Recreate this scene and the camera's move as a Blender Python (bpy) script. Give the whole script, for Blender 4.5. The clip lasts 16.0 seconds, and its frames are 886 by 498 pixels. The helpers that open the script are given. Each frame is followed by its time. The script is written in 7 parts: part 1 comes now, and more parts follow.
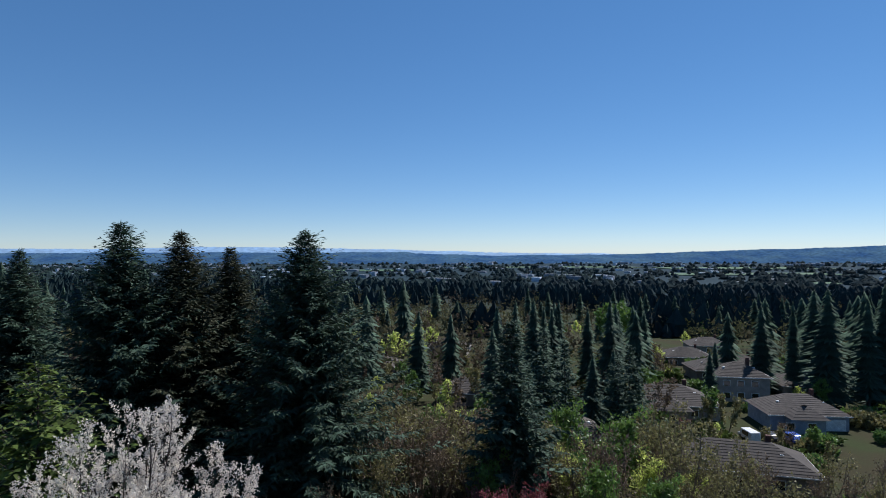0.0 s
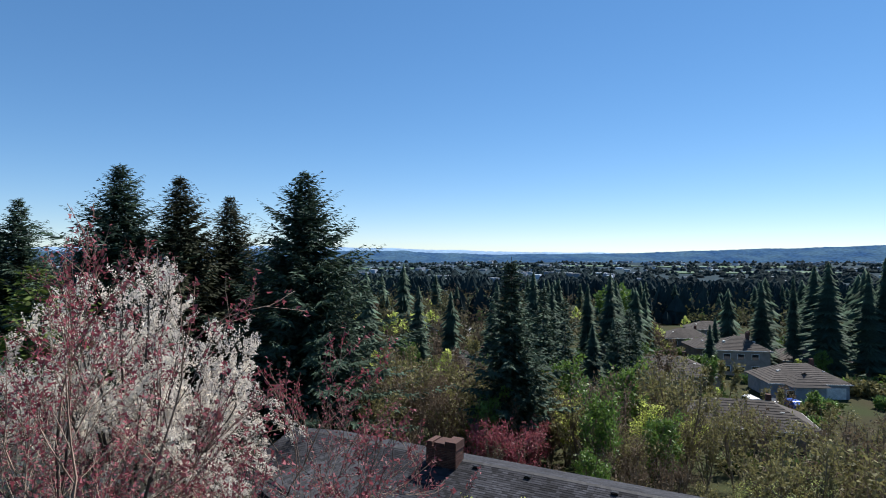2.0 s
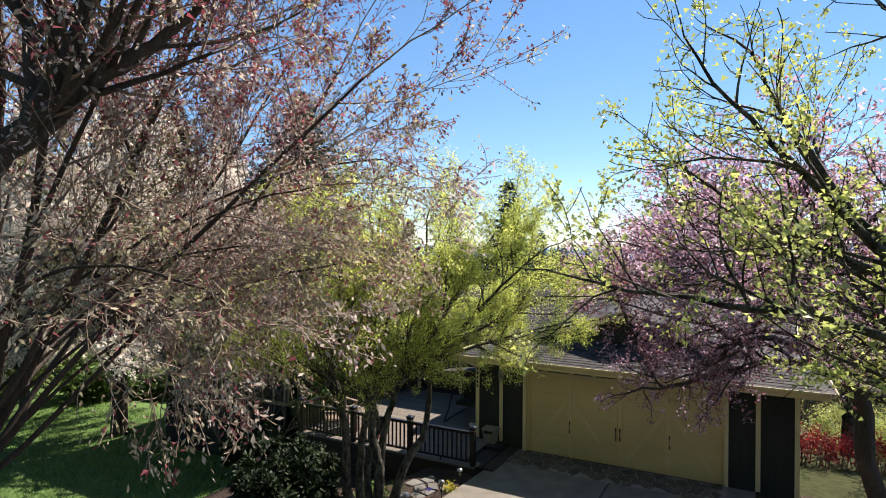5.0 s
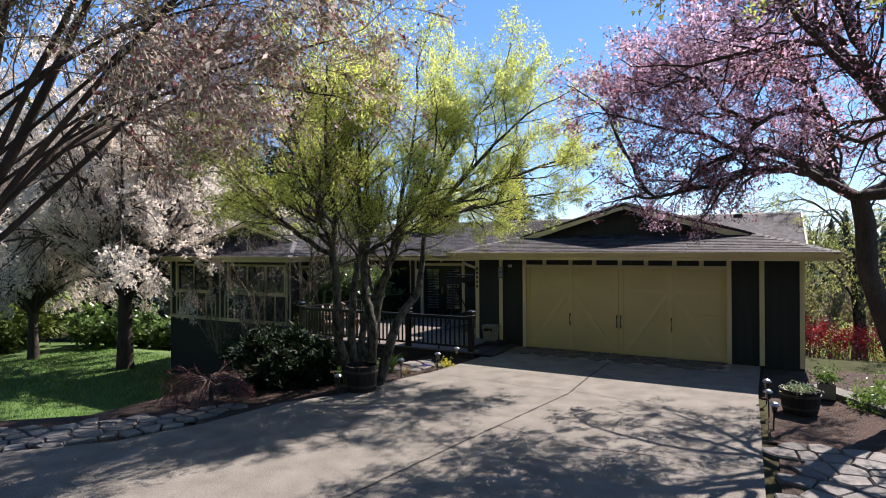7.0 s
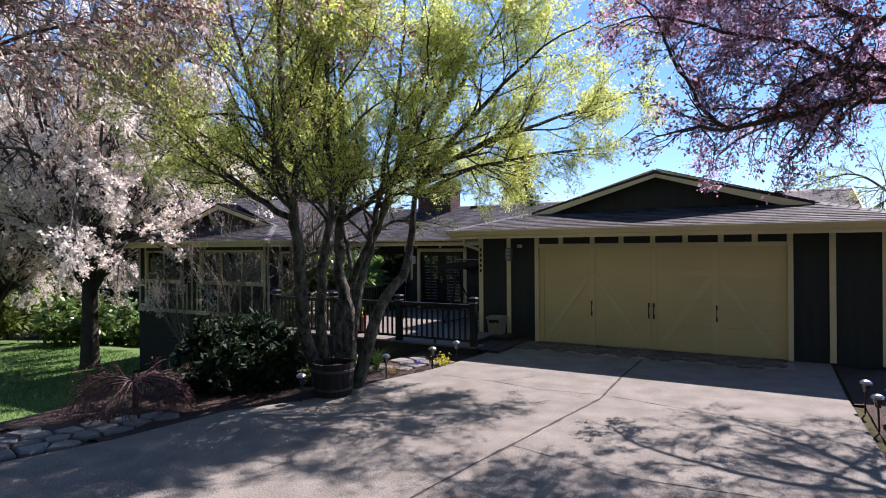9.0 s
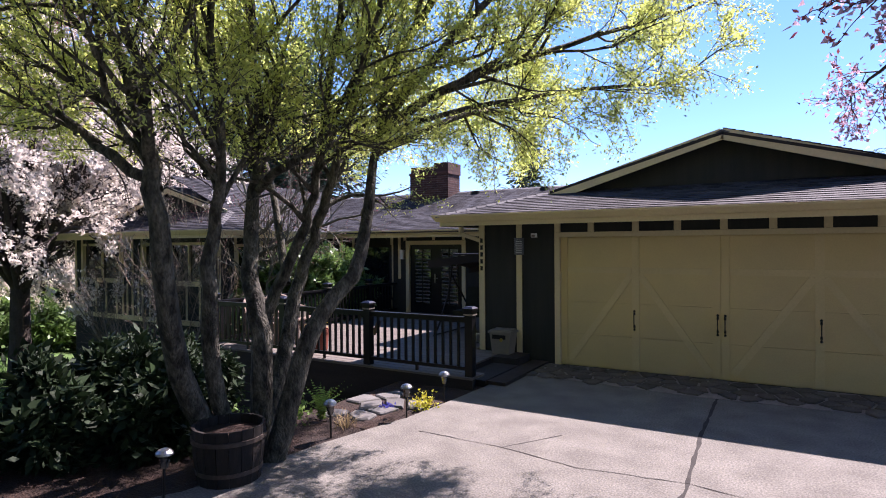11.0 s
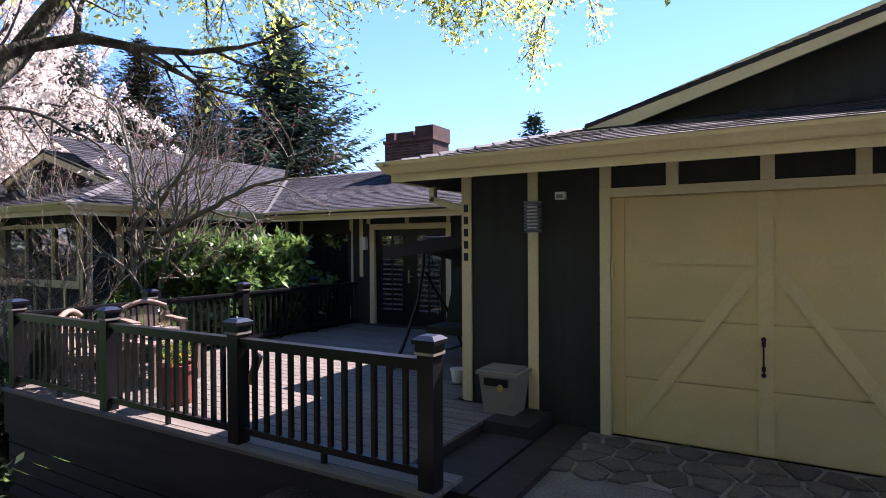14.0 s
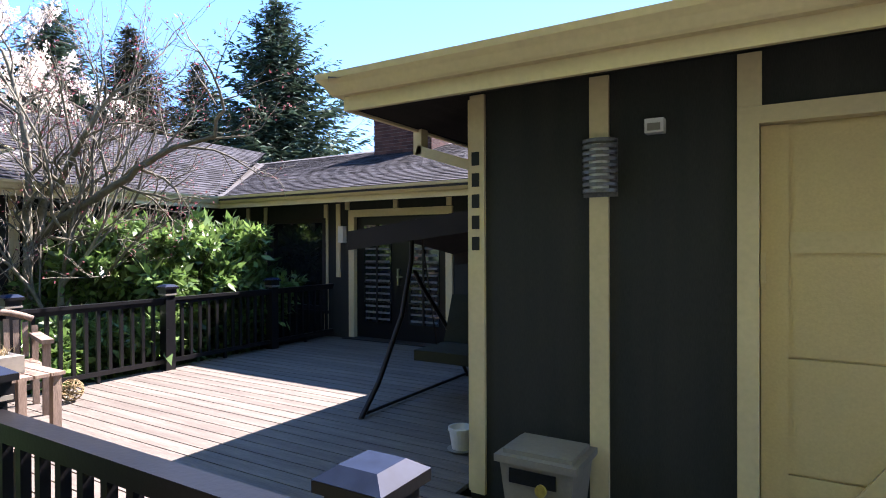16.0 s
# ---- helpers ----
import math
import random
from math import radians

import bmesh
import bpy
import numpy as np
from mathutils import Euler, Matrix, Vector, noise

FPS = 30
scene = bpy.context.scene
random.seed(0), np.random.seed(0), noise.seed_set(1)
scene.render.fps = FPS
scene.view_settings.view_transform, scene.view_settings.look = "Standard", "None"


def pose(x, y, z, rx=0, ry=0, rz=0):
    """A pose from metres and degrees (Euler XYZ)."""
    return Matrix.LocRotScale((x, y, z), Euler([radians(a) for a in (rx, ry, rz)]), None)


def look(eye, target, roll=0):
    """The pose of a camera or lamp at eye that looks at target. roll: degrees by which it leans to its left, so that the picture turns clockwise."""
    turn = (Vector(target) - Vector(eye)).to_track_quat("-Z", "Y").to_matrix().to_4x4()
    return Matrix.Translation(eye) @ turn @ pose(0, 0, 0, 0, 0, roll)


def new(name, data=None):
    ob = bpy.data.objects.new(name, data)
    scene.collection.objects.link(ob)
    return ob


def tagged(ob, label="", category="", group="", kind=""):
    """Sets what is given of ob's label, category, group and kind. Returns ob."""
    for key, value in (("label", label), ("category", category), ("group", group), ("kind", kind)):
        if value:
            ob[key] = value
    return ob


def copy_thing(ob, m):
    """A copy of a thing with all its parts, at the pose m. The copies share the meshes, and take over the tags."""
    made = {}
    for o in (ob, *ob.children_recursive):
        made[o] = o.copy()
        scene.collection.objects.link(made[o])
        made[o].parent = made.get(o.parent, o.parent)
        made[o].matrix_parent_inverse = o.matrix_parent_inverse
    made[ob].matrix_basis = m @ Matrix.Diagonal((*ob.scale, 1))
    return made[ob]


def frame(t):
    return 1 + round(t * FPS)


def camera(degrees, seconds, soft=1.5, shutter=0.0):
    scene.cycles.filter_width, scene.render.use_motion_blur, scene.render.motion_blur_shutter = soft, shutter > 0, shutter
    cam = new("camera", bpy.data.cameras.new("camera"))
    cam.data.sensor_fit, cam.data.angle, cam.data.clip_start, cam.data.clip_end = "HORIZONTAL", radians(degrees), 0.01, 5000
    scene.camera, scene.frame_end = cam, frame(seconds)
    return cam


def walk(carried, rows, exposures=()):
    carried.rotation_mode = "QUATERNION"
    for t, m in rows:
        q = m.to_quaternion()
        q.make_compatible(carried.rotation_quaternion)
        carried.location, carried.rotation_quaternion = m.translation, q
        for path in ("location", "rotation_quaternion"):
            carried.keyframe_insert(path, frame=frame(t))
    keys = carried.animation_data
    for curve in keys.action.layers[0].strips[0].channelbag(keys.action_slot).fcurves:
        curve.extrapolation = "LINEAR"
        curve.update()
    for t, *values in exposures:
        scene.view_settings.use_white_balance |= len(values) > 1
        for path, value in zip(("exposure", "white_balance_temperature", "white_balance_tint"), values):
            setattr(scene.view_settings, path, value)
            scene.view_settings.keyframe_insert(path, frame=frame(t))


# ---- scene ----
cam = camera(75.0, 16.0, soft=1.0)
PATH = [
    (0.0, (5.54, -15.83, 19.395), (4.592, -14.069, 19.401), -0.1),
    (0.5, (5.49, -15.81, 18.015), (4.542, -14.049, 18.020), -0.1),
    (1.0, (5.46, -15.77, 16.53), (4.512, -14.009, 16.535), -0.05),
    (1.5, (5.45, -15.72, 15.007), (4.501, -13.959, 15.012), 0.0),
    (2.0, (5.445, -15.665, 13.36), (4.497, -13.904, 13.365), 0.0),
    (2.5, (5.435, -15.62, 11.743), (4.487, -13.859, 11.750), 0.0),
    (3.0, (5.45, -15.57, 10.21), (4.502, -13.809, 10.216), 0.0),
    (3.5, (5.49, -15.48, 8.82), (4.541, -13.720, 8.824), 0.0),
    (4.0, (5.55, -15.36, 7.68), (4.599, -13.601, 7.680), 0.1),
    (4.5, (5.59, -15.22, 6.70), (4.638, -13.461, 6.695), 0.2),
    (5.0, (5.60, -15.08, 5.61), (4.650, -13.320, 5.601), 0.3),
    (6.2, (5.80, -14.83, 3.55), (4.828, -13.082, 3.546), 0.0),
    (7.5, (5.895, -14.545, 2.335), (4.903, -12.808, 2.338), -0.4),
    (8.2, (5.406, -13.757, 2.191), (4.418, -12.018, 2.195), -0.4),
    (9.3, (4.60, -12.13, 2.11), (3.597, -10.40, 2.11), -0.4),
    (10.5, (3.722, -10.216, 2.055), (2.702, -8.495, 2.05), -0.4),
    (11.0, (3.328, -9.419, 2.032), (2.315, -7.695, 2.019), -0.4),
    (12.5, (2.415, -7.192, 1.895), (1.393, -5.473, 1.879), -0.4),
    (13.5, (1.767, -5.875, 1.78), (0.746, -4.155, 1.767), -0.35),
    (14.5, (1.14, -4.663, 1.687), (0.118, -2.944, 1.673), -0.35),
    (15.0, (0.815, -4.065, 1.639), (-0.211, -2.348, 1.628), -0.25),
    (16.0, (0.213, -3.048, 1.599), (-0.818, -1.335, 1.587), -0.2),
]
EXPOSURES = [(0.0, 0.33, 5900, 12), (1.5, 0.62, 6100, 11), (3.0, 0.98, 6500, 10), (5.0, 1.40, 7150, 15), (8.0, 1.47, 6450, 23), (11.0, 1.80, 6300, 34), (13.0, 1.98, 6300, 35), (14.5, 2.36, 6350, 32), (16.0, 2.80, 6350, 26)]
walk(cam, [(t, look(eye, target, roll)) for t, eye, target, roll in PATH], EXPOSURES)

# ---- light: clear spring sky, sun behind the house to the right ----
SUN_WAY = Vector((0.25, 0.88, 1.0)).normalized()
world = bpy.data.worlds.new("clear_sky")
scene.world = world
world.use_nodes = True
wn = world.node_tree.nodes
sky = wn.new("ShaderNodeTexSky")
sky.sky_type = "NISHITA"
sky.sun_disc = False
sky.sun_elevation = math.asin(SUN_WAY.z)
sky.sun_rotation = math.atan2(SUN_WAY.x, SUN_WAY.y)
sky.altitude = 2000
sky.air_density = 0.9
sky.dust_density = 0.0
sky.ozone_density = 4.5
wn["Background"].inputs["Strength"].default_value = 0.15
deeper = wn.new("ShaderNodeHueSaturation")
deeper.inputs["Saturation"].default_value = 1.32
deeper.inputs["Value"].default_value = 0.87
soft_sky = wn.new("ShaderNodeGamma")
soft_sky.inputs["Gamma"].default_value = 0.7
world.node_tree.links.new(sky.outputs["Color"], soft_sky.inputs["Color"])
world.node_tree.links.new(soft_sky.outputs["Color"], deeper.inputs["Color"])
world.node_tree.links.new(deeper.outputs["Color"], wn["Background"].inputs["Color"])
sun_data = bpy.data.lights.new("sun", "SUN")
sun_data.energy = 5.0
sun_data.angle = radians(0.53)
sun_data.color = (1.0, 0.95, 0.87)
sun = new("sun", sun_data)
sun.matrix_world = look(SUN_WAY * 100, (0, 0, 0))

# ---- materials ----
def mat(name, col, col2=None, rough=0.8, scale=3.0, fine=40.0, bump=0.15, metal=0.0, vary=0.0, island=0.0,
        stretch=(1, 1, 1), spec=0.3, through_light=0.0, stain=0.25, relief=0.01):
    """A surface with colour drift at two scales, fine relief, and a spread from piece to piece."""
    m = bpy.data.materials.new(name)
    m.use_nodes = True
    nt, links = m.node_tree, m.node_tree.links
    bsdf = nt.nodes["Principled BSDF"]
    col2 = col2 or tuple(c * 0.72 for c in col)
    tc = nt.nodes.new("ShaderNodeTexCoord")
    mp = nt.nodes.new("ShaderNodeMapping")
    mp.inputs["Scale"].default_value = stretch
    links.new(tc.outputs["Object"], mp.inputs["Vector"])
    big, small = nt.nodes.new("ShaderNodeTexNoise"), nt.nodes.new("ShaderNodeTexNoise")
    big.inputs["Scale"].default_value, small.inputs["Scale"].default_value = scale, fine
    big.inputs["Detail"].default_value, small.inputs["Detail"].default_value = 5, 3
    for n in (big, small):
        links.new(mp.outputs["Vector"], n.inputs["Vector"])
    mix = nt.nodes.new("ShaderNodeMix")
    mix.data_type = "RGBA"
    mix.inputs["A"].default_value, mix.inputs["B"].default_value = (*col, 1), (*col2, 1)
    ramp = nt.nodes.new("ShaderNodeMapRange")
    ramp.inputs["From Min"].default_value, ramp.inputs["From Max"].default_value = 0.35, 0.65
    links.new(big.outputs["Fac"], ramp.inputs["Value"])
    links.new(ramp.outputs["Result"], mix.inputs["Factor"])
    grain = nt.nodes.new("ShaderNodeMapRange")
    grain.inputs["From Min"].default_value, grain.inputs["From Max"].default_value = 0.25, 0.75
    grain.inputs["To Min"].default_value, grain.inputs["To Max"].default_value = 1 - stain, 1 + stain
    links.new(small.outputs["Fac"], grain.inputs["Value"])
    hsv = nt.nodes.new("ShaderNodeHueSaturation")
    links.new(mix.outputs["Result"], hsv.inputs["Color"])
    value = grain.outputs["Result"]
    for spread, node_type, socket in ((vary, "ShaderNodeObjectInfo", "Random"), (island, "ShaderNodeNewGeometry", "Random Per Island")):
        if spread:
            src, rg, mul = nt.nodes.new(node_type), nt.nodes.new("ShaderNodeMapRange"), nt.nodes.new("ShaderNodeMath")
            rg.inputs["To Min"].default_value, rg.inputs["To Max"].default_value = 1 - spread, 1 + spread
            mul.operation = "MULTIPLY"
            links.new(src.outputs[socket], rg.inputs["Value"])
            links.new(rg.outputs["Result"], mul.inputs[0])
            links.new(value, mul.inputs[1])
            value = mul.outputs[0]
    links.new(value, hsv.inputs["Value"])
    links.new(hsv.outputs["Color"], bsdf.inputs["Base Color"])
    bsdf.inputs["Roughness"].default_value = rough
    bsdf.inputs["Metallic"].default_value = metal
    bsdf.inputs["Specular IOR Level"].default_value = spec
    if bump:
        bp = nt.nodes.new("ShaderNodeBump")
        bp.inputs["Strength"].default_value, bp.inputs["Distance"].default_value = bump, relief
        links.new(small.outputs["Fac"], bp.inputs["Height"])
        links.new(bp.outputs["Normal"], bsdf.inputs["Normal"])
    if through_light:
        tr, add = nt.nodes.new("ShaderNodeBsdfTranslucent"), nt.nodes.new("ShaderNodeMixShader")
        add.inputs["Fac"].default_value = through_light
        links.new(hsv.outputs["Color"], tr.inputs["Color"])
        links.new(bsdf.outputs["BSDF"], add.inputs[1])
        links.new(tr.outputs["BSDF"], add.inputs[2])
        links.new(add.outputs["Shader"], nt.nodes["Material Output"].inputs["Surface"])
    return m


SIDING = mat("charcoal_siding", (0.023, 0.0255, 0.0235), (0.030, 0.031, 0.028), 0.8, 1.5, 60, 0.3, stretch=(6, 6, 0.5), spec=0.25)
CREAM = mat("cream_paint", (0.60, 0.505, 0.295), (0.53, 0.445, 0.265), 0.55, 1.2, 30, 0.08, stain=0.06)
DOOR = mat("yellow_cream_paint", (0.565, 0.445, 0.215), (0.50, 0.40, 0.20), 0.55, 1.0, 80, 0.15, stain=0.06)
DOOR_TRIM = mat("pale_cream_paint", (0.585, 0.472, 0.24), (0.525, 0.425, 0.22), 0.55, 1.5, 50, 0.1, stain=0.06)
SHINGLE = mat("grey_asphalt_shingle", (0.040, 0.040, 0.046), (0.023, 0.023, 0.027), 0.85, 0.5, 120, 0.5, island=0.6, spec=0.15)
SHINGLE_PIECE = mat("grey_shingle_tab", (0.052, 0.050, 0.053), (0.032, 0.031, 0.034), 0.85, 0.5, 120, 0.5, vary=0.45, spec=0.15)
RIDGE = mat("pale_ridge_shingle", (0.085, 0.082, 0.082), None, 0.75, 2, 90, 0.3, vary=0.2)
SOFFIT = mat("black_brown_soffit", (0.018, 0.016, 0.014), None, 0.85, 2, 40, 0.2, stretch=(8, 1, 1), spec=0.15)
DARKWOOD = mat("dark_soffit_wood", (0.03, 0.026, 0.024), None, 0.8, 2, 50, 0.2, stretch=(1, 8, 8))
BRICK = mat("red_brown_brick", (0.105, 0.05, 0.038), (0.075, 0.036, 0.03), 0.85, 6, 60, 0.4, vary=0.3)
MORTAR = mat("mortar", (0.22, 0.19, 0.17), None, 0.9, 6, 60, 0.4)
BLACKPAINT = mat("black_paint", (0.007, 0.007, 0.008), (0.0095, 0.0092, 0.010), 0.33, 2, 50, 0.06, stain=0.1, spec=0.28)
BLACKIRON = mat("black_iron", (0.01, 0.01, 0.01), None, 0.45, 5, 60, 0.1)
DECKWOOD = mat("weathered_deck_board", (0.138, 0.119, 0.099), (0.094, 0.080, 0.067), 0.7, 2.0, 25, 0.3, vary=0.12, stretch=(0.6, 6, 6), relief=0.004)
DECKSKIRT = mat("brown_skirt_board", (0.036, 0.026, 0.021), None, 0.8, 1.5, 30, 0.3, stretch=(0.6, 6, 6))
CONCRETE = mat("aged_concrete", (0.160, 0.150, 0.132), (0.118, 0.110, 0.097), 0.92, 2.6, 55, 0.9, stain=0.45, relief=0.007, spec=0.15)
CRACK = mat("dark_crack", (0.035, 0.031, 0.028), None, 0.95, 9, 60, 0.3)
STONE = mat("grey_flagstone", (0.135, 0.129, 0.12), (0.092, 0.088, 0.082), 0.85, 2, 35, 0.5, vary=0.22, island=0.22)
COBBLE = mat("brown_cobble", (0.10, 0.087, 0.07), (0.065, 0.056, 0.045), 0.9, 3, 40, 0.6, vary=0.25, stain=0.3)
MULCH = mat("bark_mulch", (0.042, 0.023, 0.016), (0.024, 0.015, 0.011), 0.95, 3, 45, 1.0, island=0.4, relief=0.04)
LAWN = mat("lawn_soil", (0.07, 0.13, 0.03), (0.05, 0.09, 0.022), 0.9, 0.6, 30, 0.8, relief=0.05)
GRASS = mat("grass_blade", (0.10, 0.22, 0.04), (0.07, 0.16, 0.03), 0.6, 1, 5, 0, island=0.3, through_light=0.35)
GLASS = mat("dark_window_glass", (0.015, 0.018, 0.02), None, 0.03, 1, 5, 0, spec=1.0, stain=0.0)
CHROME = mat("brushed_metal", (0.36, 0.36, 0.37), None, 0.3, 4, 60, 0.05, metal=1.0)
WHITE = mat("white_plastic", (0.72, 0.71, 0.68), None, 0.5, 3, 40, 0.03, stain=0.05)
BEIGE = mat("beige_plastic", (0.22, 0.20, 0.165), (0.19, 0.172, 0.14), 0.5, 3, 40, 0.05, stain=0.08)
TERRACOTTA = mat("terracotta", (0.20, 0.055, 0.035), (0.15, 0.045, 0.03), 0.75, 5, 50, 0.15)
OLDWOOD = mat("grey_brown_teak", (0.22, 0.16, 0.12), (0.15, 0.11, 0.085), 0.75, 3, 30, 0.3, stretch=(6, 6, 0.8))
CANOPY = mat("charcoal_canvas", (0.022, 0.018, 0.016), None, 0.9, 2, 120, 0.2)
CUSHION = mat("olive_cushion", (0.022, 0.026, 0.014), None, 0.9, 3, 80, 0.2)

BARK_GREY = mat("grey_mossy_bark", (0.108, 0.101, 0.076), (0.016, 0.015, 0.011), 0.9, 11, 50, 1.0, stain=0.6, stretch=(1, 1, 0.5), relief=0.03)
BARK_DARK = mat("dark_bark", (0.075, 0.060, 0.051), (0.048, 0.039, 0.034), 0.9, 5, 35, 0.8, stretch=(1, 1, 0.4), relief=0.03)
BARK_RED = mat("red_brown_twig", (0.27, 0.195, 0.155), (0.18, 0.135, 0.105), 0.8, 3, 30, 0.4)
LEAF_LIME = mat("young_lime_leaf", (0.52, 0.575, 0.16), (0.41, 0.47, 0.12), 0.55, 0.7, 6, 0, island=0.3, through_light=0.7)
LEAF_YELLOW = mat("yellow_green_flower", (0.46, 0.51, 0.17), (0.37, 0.42, 0.13), 0.55, 0.7, 6, 0, island=0.3, through_light=0.45)
LEAF_RED = mat("red_bud_leaf", (0.29, 0.07, 0.092), (0.19, 0.07, 0.075), 0.6, 0.6, 6, 0, island=0.4, through_light=0.4)
TUFT_PALE = mat("pale_seed_tuft", (0.44, 0.37, 0.37), (0.265, 0.25, 0.115), 0.6, 0.45, 6, 0, island=0.4, through_light=0.5)
PETAL_WHITE = mat("white_blossom", (0.78, 0.715, 0.62), (0.61, 0.55, 0.50), 0.6, 0.8, 6, 0, island=0.2, through_light=0.55)
PETAL_PINK = mat("pink_blossom", (0.46, 0.335, 0.42), (0.33, 0.20, 0.275), 0.6, 0.8, 6, 0, island=0.4, through_light=0.7)
NEEDLE = mat("dark_fir_needle", (0.060, 0.094, 0.062), (0.040, 0.066, 0.046), 0.75, 0.25, 3, 0, island=0.4, through_light=0.15, spec=0.12)
NEEDLE_LIME = mat("cedar_lime_tip", (0.12, 0.16, 0.035), (0.06, 0.09, 0.025), 0.6, 0.3, 3, 0, island=0.4, through_light=0.2, spec=0.12)
LEAF_GREEN = mat("glossy_green_leaf", (0.135, 0.215, 0.055), (0.075, 0.14, 0.038), 0.36, 2, 8, 0, island=0.5, through_light=0.35, spec=0.5)
LEAF_FRESH = mat("fresh_green_leaf", (0.135, 0.215, 0.045), (0.085, 0.155, 0.035), 0.5, 2, 8, 0, island=0.35, through_light=0.35)
LEAF_HEDGE = mat("red_hedge_leaf", (0.30, 0.022, 0.03), (0.20, 0.02, 0.022), 0.5, 2, 8, 0, island=0.35, through_light=0.35)
# darker counterpart of the glossy leaf, with the bushes' shade put into its colour
LEAF_SHADED = mat("shade_darkened_evergreen", (0.020, 0.036, 0.014), (0.013, 0.025, 0.011), 0.6, 2, 8, 0, island=0.35, through_light=0.1, spec=0.15)
LICHEN = mat("grey_lichen_bark", (0.15, 0.14, 0.105), (0.09, 0.085, 0.062), 0.9, 5, 30, 0.5, island=0.25)
TWIG_PALE = mat("pale_bare_twig", (0.20, 0.155, 0.115), (0.14, 0.11, 0.08), 0.85, 2, 20, 0.3, island=0.3)
LAMPMETAL = mat("dull_grey_metal", (0.16, 0.16, 0.165), (0.11, 0.11, 0.115), 0.45, 6, 60, 0.1, metal=0.6)
LEAF_OLIVE = mat("olive_bud_haze", (0.20, 0.185, 0.075), (0.145, 0.13, 0.06), 0.7, 0.2, 3, 0, island=0.45, through_light=0.35)
LEAF_BROWN = mat("brown_bud_haze", (0.15, 0.11, 0.072), (0.115, 0.086, 0.06), 0.7, 0.2, 3, 0, island=0.45, through_light=0.3)

# ---- building helpers ----
def link_mesh(name, verts, faces, material, parent=None, label="", smooth=False):
    me = bpy.data.meshes.new(name)
    me.from_pydata(verts, [], faces)
    me.materials.append(material)
    if smooth:
        me.shade_smooth()
    ob = new(name, me)
    ob.parent = parent
    if label:
        tagged(ob, label)
    return ob


def part(name, bm, material, parent=None, label="", bevel=0.0):
    """Links a bmesh as one mesh object under a thing or under a part."""
    if bevel:
        edges = [e for e in bm.edges if len(e.link_faces) == 2 and e.calc_face_angle() > 0.5]
        bmesh.ops.bevel(bm, geom=edges, offset=bevel, segments=1, affect="EDGES", profile=0.5)
    me = bpy.data.meshes.new(name)
    bm.to_mesh(me)
    bm.free()
    me.materials.append(material)
    ob = new(name, me)
    ob.parent = parent
    if label:
        tagged(ob, label)
    return ob


def thing(name, label, category, group="", at=(0, 0, 0), kind=""):
    ob = new(name)
    ob.empty_display_size = 0.2
    ob.location = at
    return tagged(ob, label, category, group, kind)


def box(bm, x0, x1, y0, y1, z0, z1):
    v = [bm.verts.new(p) for p in ((x0, y0, z0), (x1, y0, z0), (x1, y1, z0), (x0, y1, z0), (x0, y0, z1), (x1, y0, z1), (x1, y1, z1), (x0, y1, z1))]
    for f in ((3, 2, 1, 0), (4, 5, 6, 7), (0, 1, 5, 4), (1, 2, 6, 5), (2, 3, 7, 6), (3, 0, 4, 7)):
        bm.faces.new([v[i] for i in f])
    return bm


def boxes(*rows):
    bm = bmesh.new()
    for r in rows:
        box(bm, *r)
    return bm


def beam(bm, a, b, w, h, up=(0, 0, 1)):
    """A bar of section w x h from a to b."""
    a, b, up = Vector(a), Vector(b), Vector(up)
    d = (b - a).normalized()
    s = d.cross(up).normalized() * (w / 2)
    u = s.cross(d).normalized() * (h / 2)
    v = [bm.verts.new(p + i * s + j * u) for p in (a, b) for i, j in ((-1, -1), (1, -1), (1, 1), (-1, 1))]
    for f in ((3, 2, 1, 0), (4, 5, 6, 7), (0, 1, 5, 4), (1, 2, 6, 5), (2, 3, 7, 6), (3, 0, 4, 7)):
        bm.faces.new([v[i] for i in f])
    return bm


def lathe(bm, profile, n=20, at=(0, 0, 0)):
    """A turned body from (radius, height) pairs."""
    rings = []
    for r, z in profile:
        rings.append([bm.verts.new((at[0] + max(r, 0.0005) * math.cos(2 * math.pi * i / n), at[1] + max(r, 0.0005) * math.sin(2 * math.pi * i / n), at[2] + z)) for i in range(n)])
    for a, b in zip(rings, rings[1:]):
        for i in range(n):
            bm.faces.new((a[i], a[(i + 1) % n], b[(i + 1) % n], b[i]))
    bm.faces.new(rings[0][::-1])
    bm.faces.new(rings[-1])
    return bm


def sweep(bm, profile, a, b, out, up=Vector((0, 0, 1)), ma=0.0, mb=0.0):
    """A profile of (out, up) pairs drawn from a to b; ma, mb: how far each unit of out lengthens that end (mitres)."""
    a, b, out = Vector(a), Vector(b), Vector(out)
    d = (b - a).normalized()
    ra = [bm.verts.new(a + out * p + up * q - d * (ma * p)) for p, q in profile]
    rb = [bm.verts.new(b + out * p + up * q + d * (mb * p)) for p, q in profile]
    n = len(profile)
    for i in range(n):
        bm.faces.new((ra[i], ra[(i + 1) % n], rb[(i + 1) % n], rb[i]))
    bm.faces.new(ra[::-1])
    bm.faces.new(rb)
    bmesh.ops.recalc_face_normals(bm, faces=bm.faces)
    return bm


def lerp(x, xs, ys):
    return float(np.interp(x, xs, ys))


# ---- ground ----
def smooth01(t):
    t = min(1.0, max(0.0, t))
    return t * t * (3 - 2 * t)


